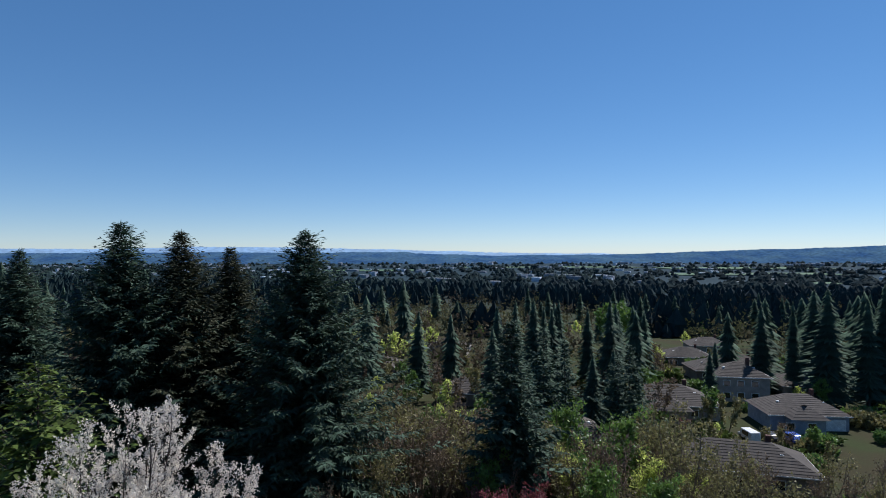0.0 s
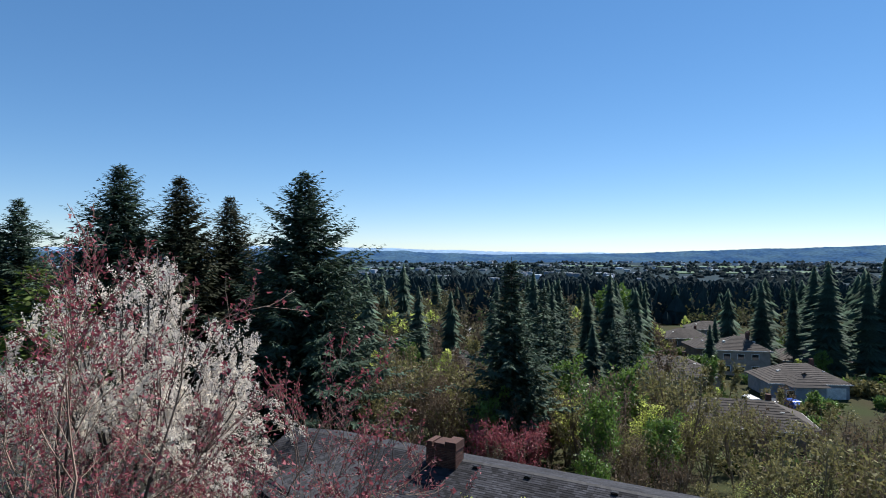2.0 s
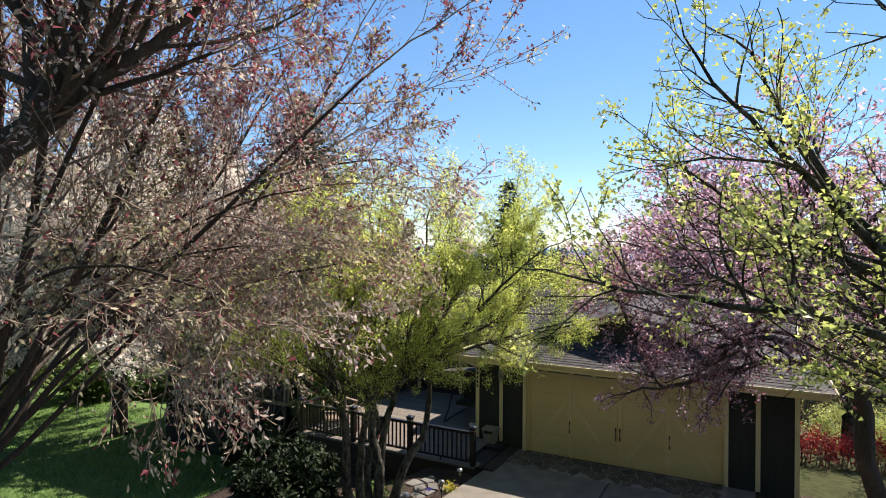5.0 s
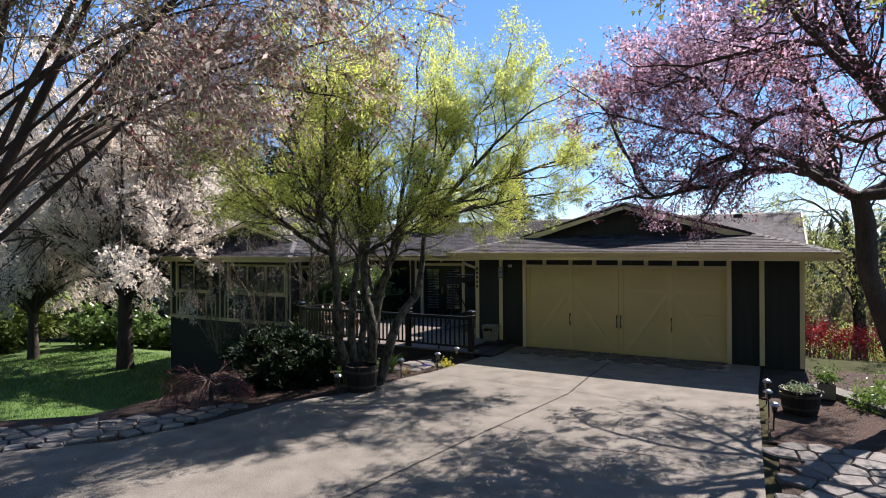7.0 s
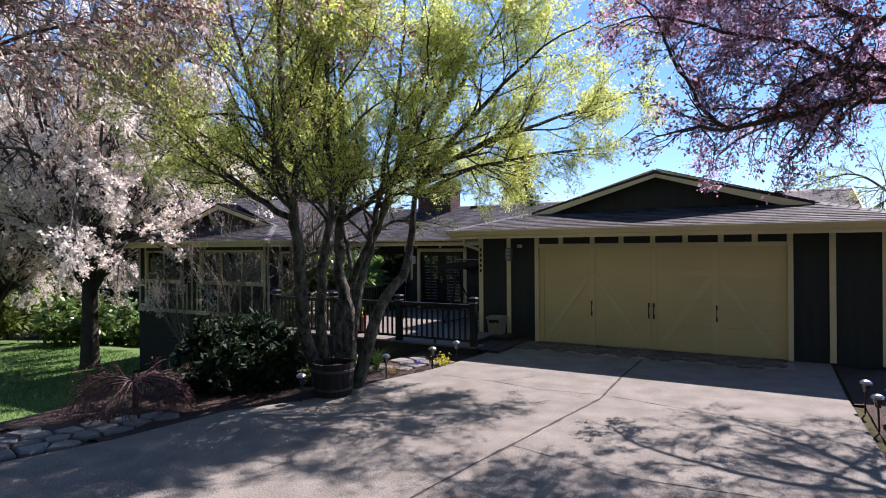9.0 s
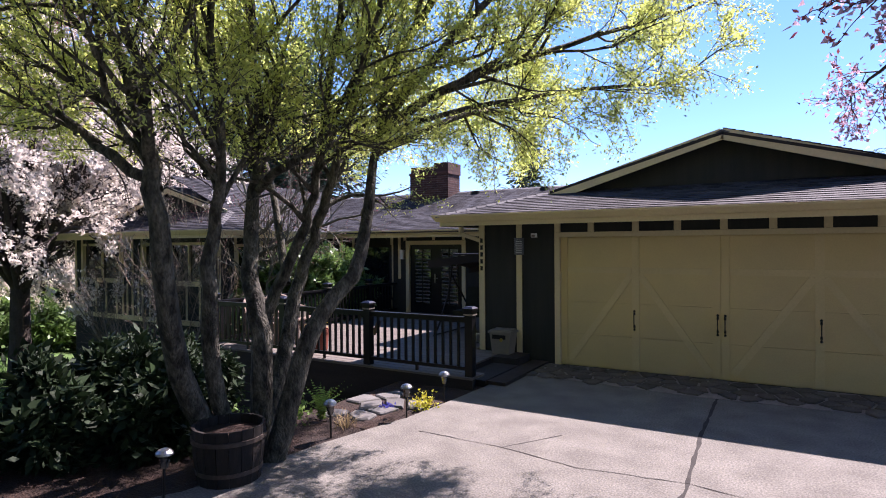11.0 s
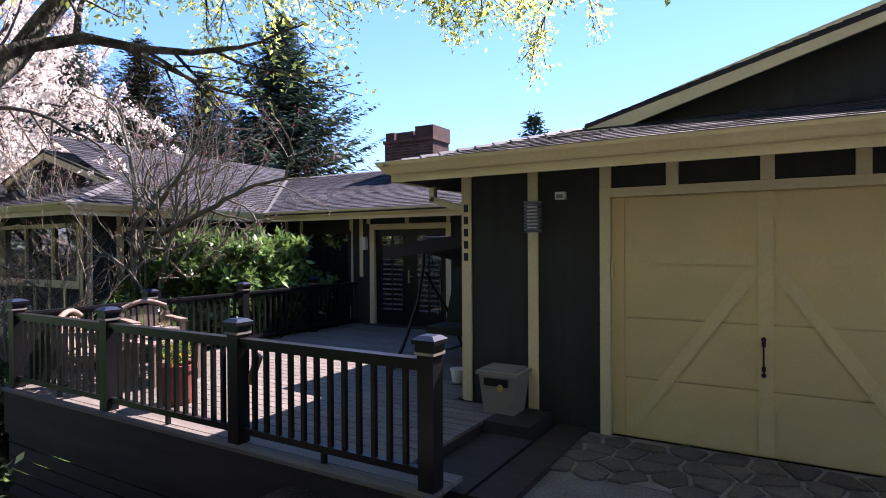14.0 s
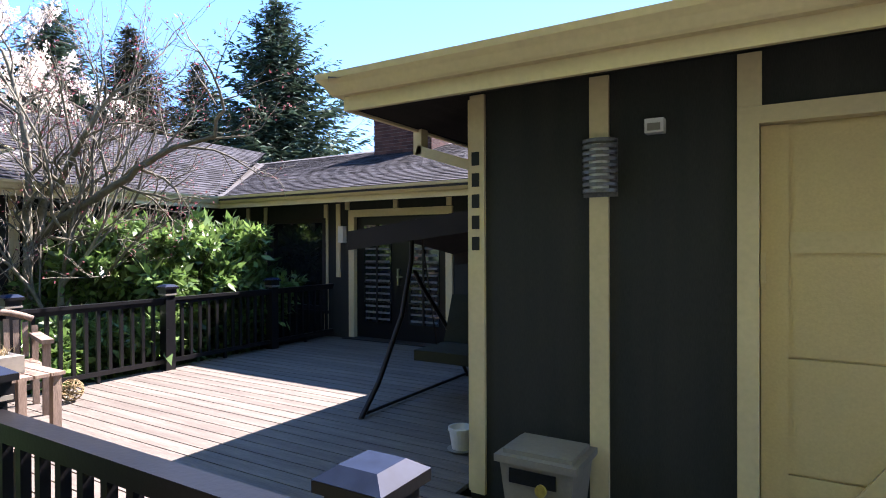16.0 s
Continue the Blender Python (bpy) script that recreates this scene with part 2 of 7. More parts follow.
def ground_z(x, y):
    """Height of the land: a level forecourt, a lawn that drops to the left, a long slope down to a plain behind."""
    left = -2.15 * smooth01((-3.0 - x) / 8.0) - 1.6 * smooth01((-20 - x) / 40.0)
    if y < -9:
        left *= 1 - 0.55 * smooth01((-9 - y) / 10.0)
    back = lerp(y, (2, 6, 10, 30, 55, 70, 120, 200, 400, 1000, 1600, 5000), (0, -0.6, -2.6, -7.5, -12.3, -13.4, -15.6, -17.5, -26, -52, -60, -60))
    z = min(left, 0) * (1 - smooth01((y - 6) / 25.0)) + back - 0.06
    if x < -1.6 and -5.0 < y < 4:
        z -= 0.65 * smooth01((-1.6 - x) / 1.2) * smooth01((y + 5.0) / 2.2) * (1 - smooth01((-6.0 - x) / 0.9))
    far = math.hypot(x, y)
    if far > 25:
        z += (noise.noise(Vector((x, y, 0)) * 0.011)) * min(3.0, (far - 25) * 0.02)
    if y < -18:
        z = max(z, -1.2)
    return z


def build_ground():
    xs = [-4900, -3600, -2600, -1900, -1400, -1000, -720, -520, -380, -280, -210, -160, -125, -100, -80, -64, -52, -43, -36]
    xs = xs + [x * 1.0 for x in range(-30, 31, 1)] + [-x for x in xs[::-1]]
    ys = [-400, -200, -100, -60, -40, -30] + [y * 1.0 for y in range(-26, 41, 1)] + [45, 50, 56, 63, 71, 80, 90, 102, 116, 132, 150, 172, 198, 230, 270, 320, 380, 460, 560, 700, 880, 1100, 1400, 1800, 2300, 2900, 3600, 4300, 4900]
    verts = [(x, y, ground_z(x, y)) for y in ys for x in xs]
    n = len(xs)
    faces = [(j * n + i, j * n + i + 1, (j + 1) * n + i + 1, (j + 1) * n + i) for j in range(len(ys) - 1) for i in range(n - 1)]
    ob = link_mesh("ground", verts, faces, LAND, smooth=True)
    tagged(ob, "wooded slope of grass and dark soil falling to a haze-blue plain", "ground", kind="structure")


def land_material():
    """Grass and soil near by; far out, haze over the plain's woods is put into a blue-green colour."""
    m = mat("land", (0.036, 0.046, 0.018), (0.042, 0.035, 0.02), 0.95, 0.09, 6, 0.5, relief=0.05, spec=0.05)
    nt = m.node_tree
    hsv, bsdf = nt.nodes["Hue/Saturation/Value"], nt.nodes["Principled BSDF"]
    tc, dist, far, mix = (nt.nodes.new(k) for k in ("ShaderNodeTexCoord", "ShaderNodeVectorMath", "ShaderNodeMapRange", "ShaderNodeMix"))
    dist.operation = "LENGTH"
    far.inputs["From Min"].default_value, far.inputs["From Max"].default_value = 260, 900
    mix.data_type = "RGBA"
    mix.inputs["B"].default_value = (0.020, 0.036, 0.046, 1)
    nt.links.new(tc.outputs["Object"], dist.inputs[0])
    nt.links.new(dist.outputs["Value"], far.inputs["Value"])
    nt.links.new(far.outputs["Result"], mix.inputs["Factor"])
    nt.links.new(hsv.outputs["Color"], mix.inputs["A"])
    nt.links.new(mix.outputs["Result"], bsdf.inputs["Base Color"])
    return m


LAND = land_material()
build_ground()

# ---- the house ----
EZ = 2.54            # roof surface at the garage eaves
EM = 2.42            # and at the eaves of the main roof and the wing
house = thing("house", "single-storey charcoal house with cream trim and grey shingle roof", "house")


def roof_height_main(y):
    return EM + (RZ - EM) * (y - 3.4) / (RYM - 3.4)


GX0, GX1, GXM, GZ = -2.08, 7.16, 2.50, 3.83       # garage roof: eaves, ridge
WX0, WX1, WXM, WZ = -15.7, -8.1, -11.9, 3.77      # left wing roof
HIP_Y, HIP_Z = 1.08, 3.02
RYM, RZ = 7.95, 3.835                              # main ridge


def poly_span(poly, v):
    """The stretch of u that a convex (u, v) outline covers at height v."""
    us = []
    for (u0, v0), (u1, v1) in zip(poly, poly[1:] + poly[:1]):
        if (v0 - v) * (v1 - v) < 0:
            us.append(u0 + (u1 - u0) * (v - v0) / (v1 - v0))
    return (min(us), max(us)) if len(us) >= 2 else None


def shingle_plane(corners, rng, exposure=0.132, lift=0.014):
    """Overlapping tabs over a convex sloping outline whose first two corners lie along its lower edge."""
    p = [Vector(c) for c in corners]
    u = (p[1] - p[0]).normalized()
    nrm = u.cross(p[-1] - p[0]).normalized()
    if nrm.z < 0:
        nrm = -nrm
    w = nrm.cross(u)
    if w.z < 0:
        w = -w
    flat = [((q - p[0]).dot(u), (q - p[0]).dot(w)) for q in p]
    top = max(v for _, v in flat)
    low = min(v for _, v in flat)
    verts, faces = [], []
    v = low + 0.002
    while v < top - 0.02:
        v1 = min(v + exposure, top)
        span = poly_span(flat, v + 0.004 if v1 - v > 0.01 else v)
        span2 = poly_span(flat, v1 - 0.004)
        if span:
            a, b = span
            x = a - rng.random() * 0.25
            while x < b - 0.01:
                wd = 0.17 + rng.random() * 0.2
                x0, x1 = max(a, x + 0.001), min(b, x + wd - 0.001)
                if x1 - x0 > 0.02:
                    t0, t1 = x0, x1
                    if span2:
                        t0, t1 = min(max(x0, span2[0]), span2[1]), min(max(x1, span2[0]), span2[1])
                    h = lift * (0.85 + rng.random() * 0.35)
                    base = len(verts)
                    for uu, vv, hh in ((x0, v - 0.008 * rng.random(), h), (x1, v - 0.008 * rng.random(), h), (t1, v1 + 0.01, 0.004), (t0, v1 + 0.01, 0.004), (x0, v, -0.01), (x1, v, -0.01)):
                        verts.append(p[0] + u * uu + w * vv + nrm * hh)
                    faces += [(base, base + 1, base + 2, base + 3), (base + 4, base + 5, base + 1, base), (base + 4, base, base + 3), (base + 1, base + 5, base + 2)]
                x += wd
        v = v1
    return verts, faces


# the tiles stop just inside the gutters
RX0, RX1, VX0, VX1, RY = GX0 + 0.035, GX1 - 0.035, WX0 + 0.035, WX1 - 0.035, -0.565
# where the garage and wing ridges run into the main roof
GY, WY = 3.4 + (GZ - EM) * (RYM - 3.4) / (RZ - EM), 3.4 + (WZ - EM) * (RYM - 3.4) / (RZ - EM)
ROOF_PLANES = [
    # main roof: front in three stretches, back
    [(VX1, 3.4, EM), (RX0, 3.4, EM), (GXM, GY, GZ), (GXM, RYM, RZ), (WXM, RYM, RZ), (WXM, WY, WZ)],
    [(6.75, 4.17, 2.66), (6.75, RYM, RZ), (GXM, RYM, RZ), (GXM, GY, GZ)],
    [(-16.4, 3.4, EM), (VX0, 3.4, EM), (WXM, WY, WZ), (WXM, RYM, RZ), (-16.4, RYM, RZ)],
    [(-16.4, 12.0, EZ), (6.75, 12.0, EZ), (6.75, RYM, RZ), (-16.4, RYM, RZ)],
    # garage: left slope, right slope, front hip
    [(RX0, 3.79, EZ), (RX0, RY, EZ), (-0.40, HIP_Y, HIP_Z), (-0.40, 0.86, HIP_Z), (GXM, 0.86, GZ), (GXM, GY, GZ)],
    [(RX1, RY, EZ), (RX1, 3.86, EZ), (6.75, 4.17, 2.66), (GXM, GY, GZ), (GXM, 0.86, GZ), (5.48, 0.86, HIP_Z), (5.48, HIP_Y, HIP_Z)],
    [(RX0, RY, EZ), (RX1, RY, EZ), (5.48, HIP_Y, HIP_Z), (-0.40, HIP_Y, HIP_Z)],
    # left wing
    [(VX1, RY, EM), (VX1, 3.4, EM), (WXM, WY, WZ), (WXM, 0.86, WZ), (-9.45, 0.86, HIP_Z), (-9.45, HIP_Y, HIP_Z)],
    [(VX0, 3.4, EM), (VX0, RY, EM), (-14.35, HIP_Y, HIP_Z), (-14.35, 0.86, HIP_Z), (WXM, 0.86, WZ), (WXM, WY, WZ)],
    [(VX0, RY, EM), (VX1, RY, EM), (-9.45, HIP_Y, HIP_Z), (-14.35, HIP_Y, HIP_Z)],
]


def build_roof():
    rng = random.Random(5)
    roof = None
    for plane in ROOF_PLANES:
        n = len(plane)
        v = [Vector(c) for c in plane] + [Vector(c) - Vector((0, 0, 0.05)) for c in plane]
        f = [tuple(range(n)), tuple(range(2 * n - 1, n - 1, -1))] + [(i, n + i, n + (i + 1) % n, (i + 1) % n) for i in range(n)]
        if roof is None:
            roof = link_mesh("roof", v, f, DARKWOOD, house, "low-pitched roof of weathered grey asphalt shingles")
        else:
            link_mesh("roof_deck", v, f, DARKWOOD, roof)
    for n, plane in enumerate(ROOF_PLANES):
        v, f = shingle_plane(plane, rng)
        single = 300 if n == 6 else 0
        for k in range(single):
            link_mesh("shingle", v[6 * k:6 * k + 6], [(0, 1, 2, 3), (4, 5, 1, 0), (4, 0, 3), (1, 5, 2)], SHINGLE_PIECE, roof)
        v, f = v[6 * single:], [tuple(i - 6 * single for i in q) for q in f[4 * single:]]
        ob = link_mesh("shingle_field", v, f, SHINGLE, roof)
        tagged(ob, kind="stuff")
    # ridge and hip caps: lapped folded pieces
    for a, b in (((-16.4, RYM, RZ + 0.005), (6.75, RYM, RZ + 0.005)), ((GXM, 0.86, GZ + 0.005), (GXM, GY, GZ + 0.005)), ((WXM, 0.86, WZ + 0.005), (WXM, WY, WZ + 0.005)),
                 ((RX0, RY, EZ + 0.005), (-0.40, HIP_Y, HIP_Z + 0.005)), ((RX1, RY, EZ + 0.005), (5.48, HIP_Y, HIP_Z + 0.005)),
                 ((VX1, RY, EM + 0.005), (-9.45, HIP_Y, HIP_Z + 0.005))):
        a, b = Vector(a), Vector(b)
        d = (b - a).normalized()
        side = d.cross(Vector((0, 0, 1))).normalized() * 0.13
        n = int((b - a).length / 0.2)
        for i in range(n):
            bm = bmesh.new()
            p, q = a + d * (0.2 * i), a + d * min(0.2 * i + 0.24, (b - a).length)
            v = [bm.verts.new(c) for c in (p - side - Vector((0, 0, 0.028)), p + Vector((0, 0, 0.03)), p + side - Vector((0, 0, 0.028)), q - side - Vector((0, 0, 0.04)), q + Vector((0, 0, 0.016)), q + side - Vector((0, 0, 0.04)))]
            bm.faces.new((v[0], v[1], v[4], v[3]))
            bm.faces.new((v[1], v[2], v[5], v[4]))
            bm.faces.new((v[0], v[2], v[1]))
            part("ridge_cap", bm, RIDGE, roof)
    # valley flashing beside the left wing
    bm = bmesh.new()
    beam(bm, (WX1, 3.4, EM + 0.015), (WXM, WY, WZ + 0.015), 0.10, 0.012)
    part("valley_flashing", bm, RIDGE, roof, "pale metal valley strip")
    for x, y in ((3.1, 5.6), (2.95, 3.6), (-10.6, 4.5), (-5.4, 7.6), (-3.0, 7.6), (0.6, 7.65), (4.9, 7.6)):
        z = max(GZ - abs(x - GXM) * 0.29 if x > 0 else 0, roof_height_main(y) if y < RYM else RZ - (y - RYM) * 0.316)
        if x < -9:
            z = WZ - abs(x - WXM) * 0.31
        bm = boxes((x - 0.14, x + 0.14, y - 0.11, y + 0.11, z - 0.05, z + 0.09))
        bmesh.ops.bevel(bm, geom=bm.edges[:], offset=0.03, segments=2, affect="EDGES")
        part("roof_vent", bm, BLACKIRON, roof, "low black roof vent")
    return roof


roof = build_roof()


def wall_piece(name, rows, label=""):
    for row in rows:
        part(name, boxes(row), SIDING, house, label)


# walls: 0.15 thick, openings left free
wall_piece("garage_wall", [(-1.43, 0.05, 0, 0.15, -0.15, 2.6), (5.04, 6.51, 0, 0.15, -0.15, 2.6), (0.05, 5.04, 0, 0.15, 2.19, 2.6),
                           (-1.43, -1.28, 0.15, 4.02, -0.3, 2.65), (6.36, 6.51, 0.15, 11.0, -0.6, 2.6)], "charcoal garage wall")
wall_piece("front_wall", [(-8.7, -7.6, 4.02, 4.17, -0.6, 2.6), (-7.6, -6.25, 4.02, 4.17, -0.6, 0.55), (-7.6, -6.25, 4.02, 4.17, 2.05, 2.6), (-6.25, -5.66, 4.02, 4.17, -0.6, 2.6),
                          (-5.66, -3.97, 4.02, 4.17, 2.06, 2.6), (-3.97, -1.28, 4.02, 4.17, -0.6, 2.6), (-5.66, -3.97, 4.02, 4.17, -0.6, 0.16)], "charcoal entrance wall")
wall_piece("back_wall", [(-16.1, 6.51, 11.0, 11.15, -4.5, 2.6)])
wall_piece("side_wall", [(-15.1, -14.95, 0.15, 11.0, -4.5, 2.47), (-8.85, -8.7, 0.15, 4.02, -2.6, 0.95), (-8.85, -8.7, 0.15, 4.02, 2.1, 2.47), (-8.85, -8.7, 0.15, 0.6, 0.95, 2.1),
                         (-8.85, -8.7, 1.4, 1.9, 0.95, 2.1), (-8.85, -8.7, 2.7, 4.02, 0.95, 2.1)])
wall_piece("wing_wall", [(-15.1, -8.7, 0, 0.15, -3.0, 1.08), (-15.1, -8.7, 0, 0.15, 2.15, 2.47), (-15.1, -14.7, 0, 0.15, 1.08, 2.15), (-12.7, -11.7, 0, 0.15, 1.08, 2.15), (-8.8, -8.7, 0, 0.15, 1.08, 2.15)], "charcoal wing wall with cream battens")
# gable triangles over the hips
for x0, x1, xm, zt in ((-0.34, 5.36, GXM, GZ + 0.06), (-14.4, -9.4, WXM, WZ)):
    bm = bmesh.new()
    front = [bm.verts.new((x, y, z)) for y in (HIP_Y, HIP_Y + 0.12) for x, z in ((x0, HIP_Z - 0.12), (x1, HIP_Z - 0.12), (xm, zt - 0.06))]
    bm.faces.new((front[0], front[1], front[2]))
    bm.faces.new((front[5], front[4], front[3]))
    for i in range(3):
        bm.faces.new((front[i], front[i + 3], front[(i + 1) % 3 + 3], front[(i + 1) % 3]))
    part("gable_wall", bm, SIDING, house, "dark gable triangle")
    # barge boards
    for xe in (x0 - 0.05, x1 + 0.05):
        bm = bmesh.new()
        a, b = Vector((xe, 0.88, HIP_Z - 0.10)), Vector((xm, 0.88, zt - 0.095))
        beam(bm, a, b, 0.035, 0.18, (0, 0, 1))
        part("barge_board", bm, CREAM, house, "cream barge board")
    bm = bmesh.new()
    for xe in (x0 - 0.05, x1 + 0.05):
        beam(bm, (xe, 0.975, HIP_Z - 0.05), (xm, 0.975, zt - 0.035), 0.2, 0.03)
    part("gable_soffit", bm, DARKWOOD, house)

# fascia boards and gutters
GUTTER = [(0, -0.085), (0.045, -0.085), (0.058, -0.072), (0.085, -0.03), (0.110, -0.002), (0.118, 0.030), (0.100, 0.030), (0.085, -0.012), (0.012, -0.012), (0, 0)]
FASCIA = [(-0.03, -0.165), (0, -0.165), (0, 0.0), (-0.03, 0.0)]


def eave(a, b, out, ma=0.0, mb=0.0):
    for name, prof in (("fascia", FASCIA), ("gutter", GUTTER)):
        bm = bmesh.new()
        sweep(bm, prof, a, b, out, ma=ma, mb=mb)
        part(name, bm, CREAM, house, "cream gutter" if name == "gutter" else "cream fascia board")


ZF, ZM = EZ - 0.005, EM - 0.005
eave((GX0 + 0.1, -0.5, ZF), (GX1 - 0.1, -0.5, ZF), (0, -1, 0), 1, 1)
eave((GX0 + 0.1, 3.62, ZF), (GX0 + 0.1, -0.5, ZF), (-1, 0, 0), 0, 1)
eave((GX1 - 0.1, -0.5, ZF), (GX1 - 0.1, 3.86, ZF), (1, 0, 0), 1, 0)
eave((WX1 - 0.1, 3.5, ZM), (GX0 + 0.1, 3.5, ZM), (0, -1, 0), -1, -1)
eave((WX1 - 0.1, -0.5, ZM), (WX1 - 0.1, 3.5, ZM), (1, 0, 0), 1, -1)
eave((WX0 + 0.1, -0.5, ZM), (WX1 - 0.1, -0.5, ZM), (0, -1, 0), 1, 1)
bm = bmesh.new()
beam(bm, (6.77, 4.17, 2.58), (6.77, RYM, RZ - 0.06), 0.035, 0.18)
beam(bm, (6.77, RYM, RZ - 0.06), (6.77, 12.0, 2.46), 0.035, 0.18)
part("barge_board", bm, CREAM, house)
# dark boarded soffits that rise from fascia to wall
def soffit(a0, a1, b1, b0):
    v = [Vector(p) for p in (a0, a1, b1, b0)]
    v += [p + Vector((0, 0, 0.012)) for p in v]
    link_mesh("soffit", v, [(0, 1, 2, 3), (7, 6, 5, 4), (0, 4, 5, 1), (1, 5, 6, 2), (2, 6, 7, 3), (3, 7, 4, 0)], SOFFIT, house)


ZS, ZW = 2.385, 2.50
soffit((GX0 + 0.13, -0.47, ZS), (GX1 - 0.13, -0.47, ZS), (6.51, -0.002, ZW), (-1.43, -0.002, ZW))
soffit((GX0 + 0.13, 3.4, ZS), (GX0 + 0.13, -0.465, ZS), (-1.432, 0.0, ZW), (-1.432, 3.4, ZW))
soffit((WX1 - 0.13, 3.53, ZS - 0.12), (GX0 + 0.12, 3.53, ZS - 0.12), (GX0 + 0.12, 4.018, ZW - 0.12), (WX1 - 0.13, 4.018, ZW - 0.12))
soffit((WX1 - 0.13, -0.465, ZS - 0.12), (WX1 - 0.13, 3.52, ZS - 0.12), (-8.698, 3.52, ZW - 0.12), (-8.698, 0.0, ZW - 0.12))
soffit((WX0 + 0.13, -0.47, ZS - 0.12), (WX1 - 0.13, -0.47, ZS - 0.12), (-8.7, -0.002, ZW - 0.12), (-15.1, -0.002, ZW - 0.12))
# downspout elbow at the garage corner
bm = bmesh.new()
beam(bm, (-1.96, 0.27, 2.40), (-1.96, 0.27, 2.22), 0.065, 0.08, (0, 1, 0))
beam(bm, (-1.97, 0.27, 2.25), (-1.48, 0.27, 2.09), 0.065, 0.08, (0, 1, 0))
beam(bm, (-1.475, 0.27, 2.12), (-1.475, 0.27, 0.15), 0.065, 0.08, (0, 1, 0))
part("downspout", bm, CREAM, house, "cream downspout with elbows")

# cream battens, each a board of its own
def batten(x0, x1, y0, y1, z0, z1):
    bm = boxes((x0, x1, y0, y1, z0, z1))
    return part("batten", bm, CREAM, house)


for x0, x1 in ((-1.418, -1.325), (-0.70, -0.60), (5.65, 5.75), (6.42, 6.515)):
    batten(x0, x1, -0.025, 0.0, 0.13 if x0 < 0 else 0.02, 2.485)
batten(-1.445, -1.43, 0.0, 0.09, 0.13, 2.47)
for x in (0.05, 0.62, 1.33, 1.95, 2.59, 3.22, 3.87, 4.46, 5.04):
    batten(x - 0.05, x + 0.05, -0.028, 0.0, 2.237, 2.485)
batten(-6.03, -5.95, 4.0, 4.02, 1.1, 2.27)
for x in (-5.8, -4.86, -3.93):
    batten(x - 0.04, x + 0.04, 3.995, 4.02, 2.17, 2.29)
for x in (-8.1, -7.65, -6.25):
    batten(x - 0.04, x + 0.04, 4.0, 4.02, 0.2, 2.27)
for i in range(13):
    x = -15.05 + i * 0.52
    batten(x, x + 0.06, -0.022, 0.0, 0.16, 1.04)
for x in (-15.08, -14.74, -12.66, -12.2, -11.76, -8.78):
    batten(x, x + 0.07, -0.024, 0.0, 0.16, 2.32)
batten(-15.12, -8.68, -0.035, 0.0, 0.02, 0.15)
for y in (0.05, 0.55, 1.4, 1.85, 2.68, 3.4):
    batten(-8.7, -8.678, y, y + 0.08, 0.16, 2.32)
batten(-8.7, -8.668, -0.03, 4.0, 0.02, 0.15)


def window(x0, x1, y, z0, z1, splits, along="x", paint=CREAM, colour="cream"):
    """A framed window in a wall facing -y (along x) or +x (along y)."""
    def rows(*rs):
        if along == "x":
            return [(a, b, y + c, y + d, e, f) for a, b, c, d, e, f in rs]
        return [(y - d, y - c, a, b, e, f) for a, b, c, d, e, f in rs]
    w = part("window", boxes(*rows((x0, x1, 0.06, 0.07, z0, z1))), GLASS, house, "dark reflecting window")
    f = 0.07
    part("window_frame", boxes(*rows((x0, x1, -0.03, 0.06, z0, z0 + f), (x0, x1, -0.03, 0.06, z1 - f, z1), (x0, x0 + f, -0.03, 0.06, z0 + f, z1 - f), (x1 - f, x1, -0.03, 0.06, z0 + f, z1 - f))), paint, w, colour + " frame")
    part("window_sill", boxes(*rows((x0 - 0.05, x1 + 0.05, -0.06, -0.0, z0 - 0.05, z0))), paint, w, colour + " sill")
    for i in range(1, splits):
        xs = x0 + (x1 - x0) * i / splits
        part("mullion", boxes(*rows((xs - 0.025, xs + 0.025, 0.01, 0.055, z0 + f, z1 - f))), paint, w)
    return w


window(-14.7, -12.7, 0.0, 1.08, 2.15, 2)
window(-11.7, -8.8, 0.0, 1.08, 2.15, 3)
window(0.6, 1.4, -8.7, 0.95, 2.1, 1, "y")
window(1.9, 2.7, -8.7, 0.95, 2.1, 1, "y")
window(-7.6, -6.25, 4.02, 0.55, 2.05, 1, paint=DARKWOOD, colour="dark brown")

# garage door: frame, panels, overlay boards, iron pulls
gdoor = part("garage_door", boxes((0.05, 5.04, 0.06, 0.10, 0.0, 2.19)), DOOR, house, "double carriage-style garage door in yellow cream")
for row in ((0.0, 0.09, -0.03, 0.06, 0.0, 2.235), (5.0, 5.09, -0.03, 0.06, 0.0, 2.235), (0.09, 5.0, -0.03, 0.06, 2.155, 2.235)):
    part("door_casing", boxes(row), CREAM, house, "cream garage door casing", 0.006)
part("latch", boxes((0.095, 0.115, -0.012, 0.02, 1.42, 1.56)), DOOR_TRIM, gdoor, "small cream edge latch", 0.004)
rows = 4
for j in range(rows):
    for i in range(4):
        x0, x1 = 0.095 + i * 1.226, 0.095 + (i + 1) * 1.226
        z0, z1 = 0.012 + j * 0.536, (j + 1) * 0.536
        part("panel", boxes((x0, x1, 0.045, 0.06, z0, z1)), DOOR, gdoor)
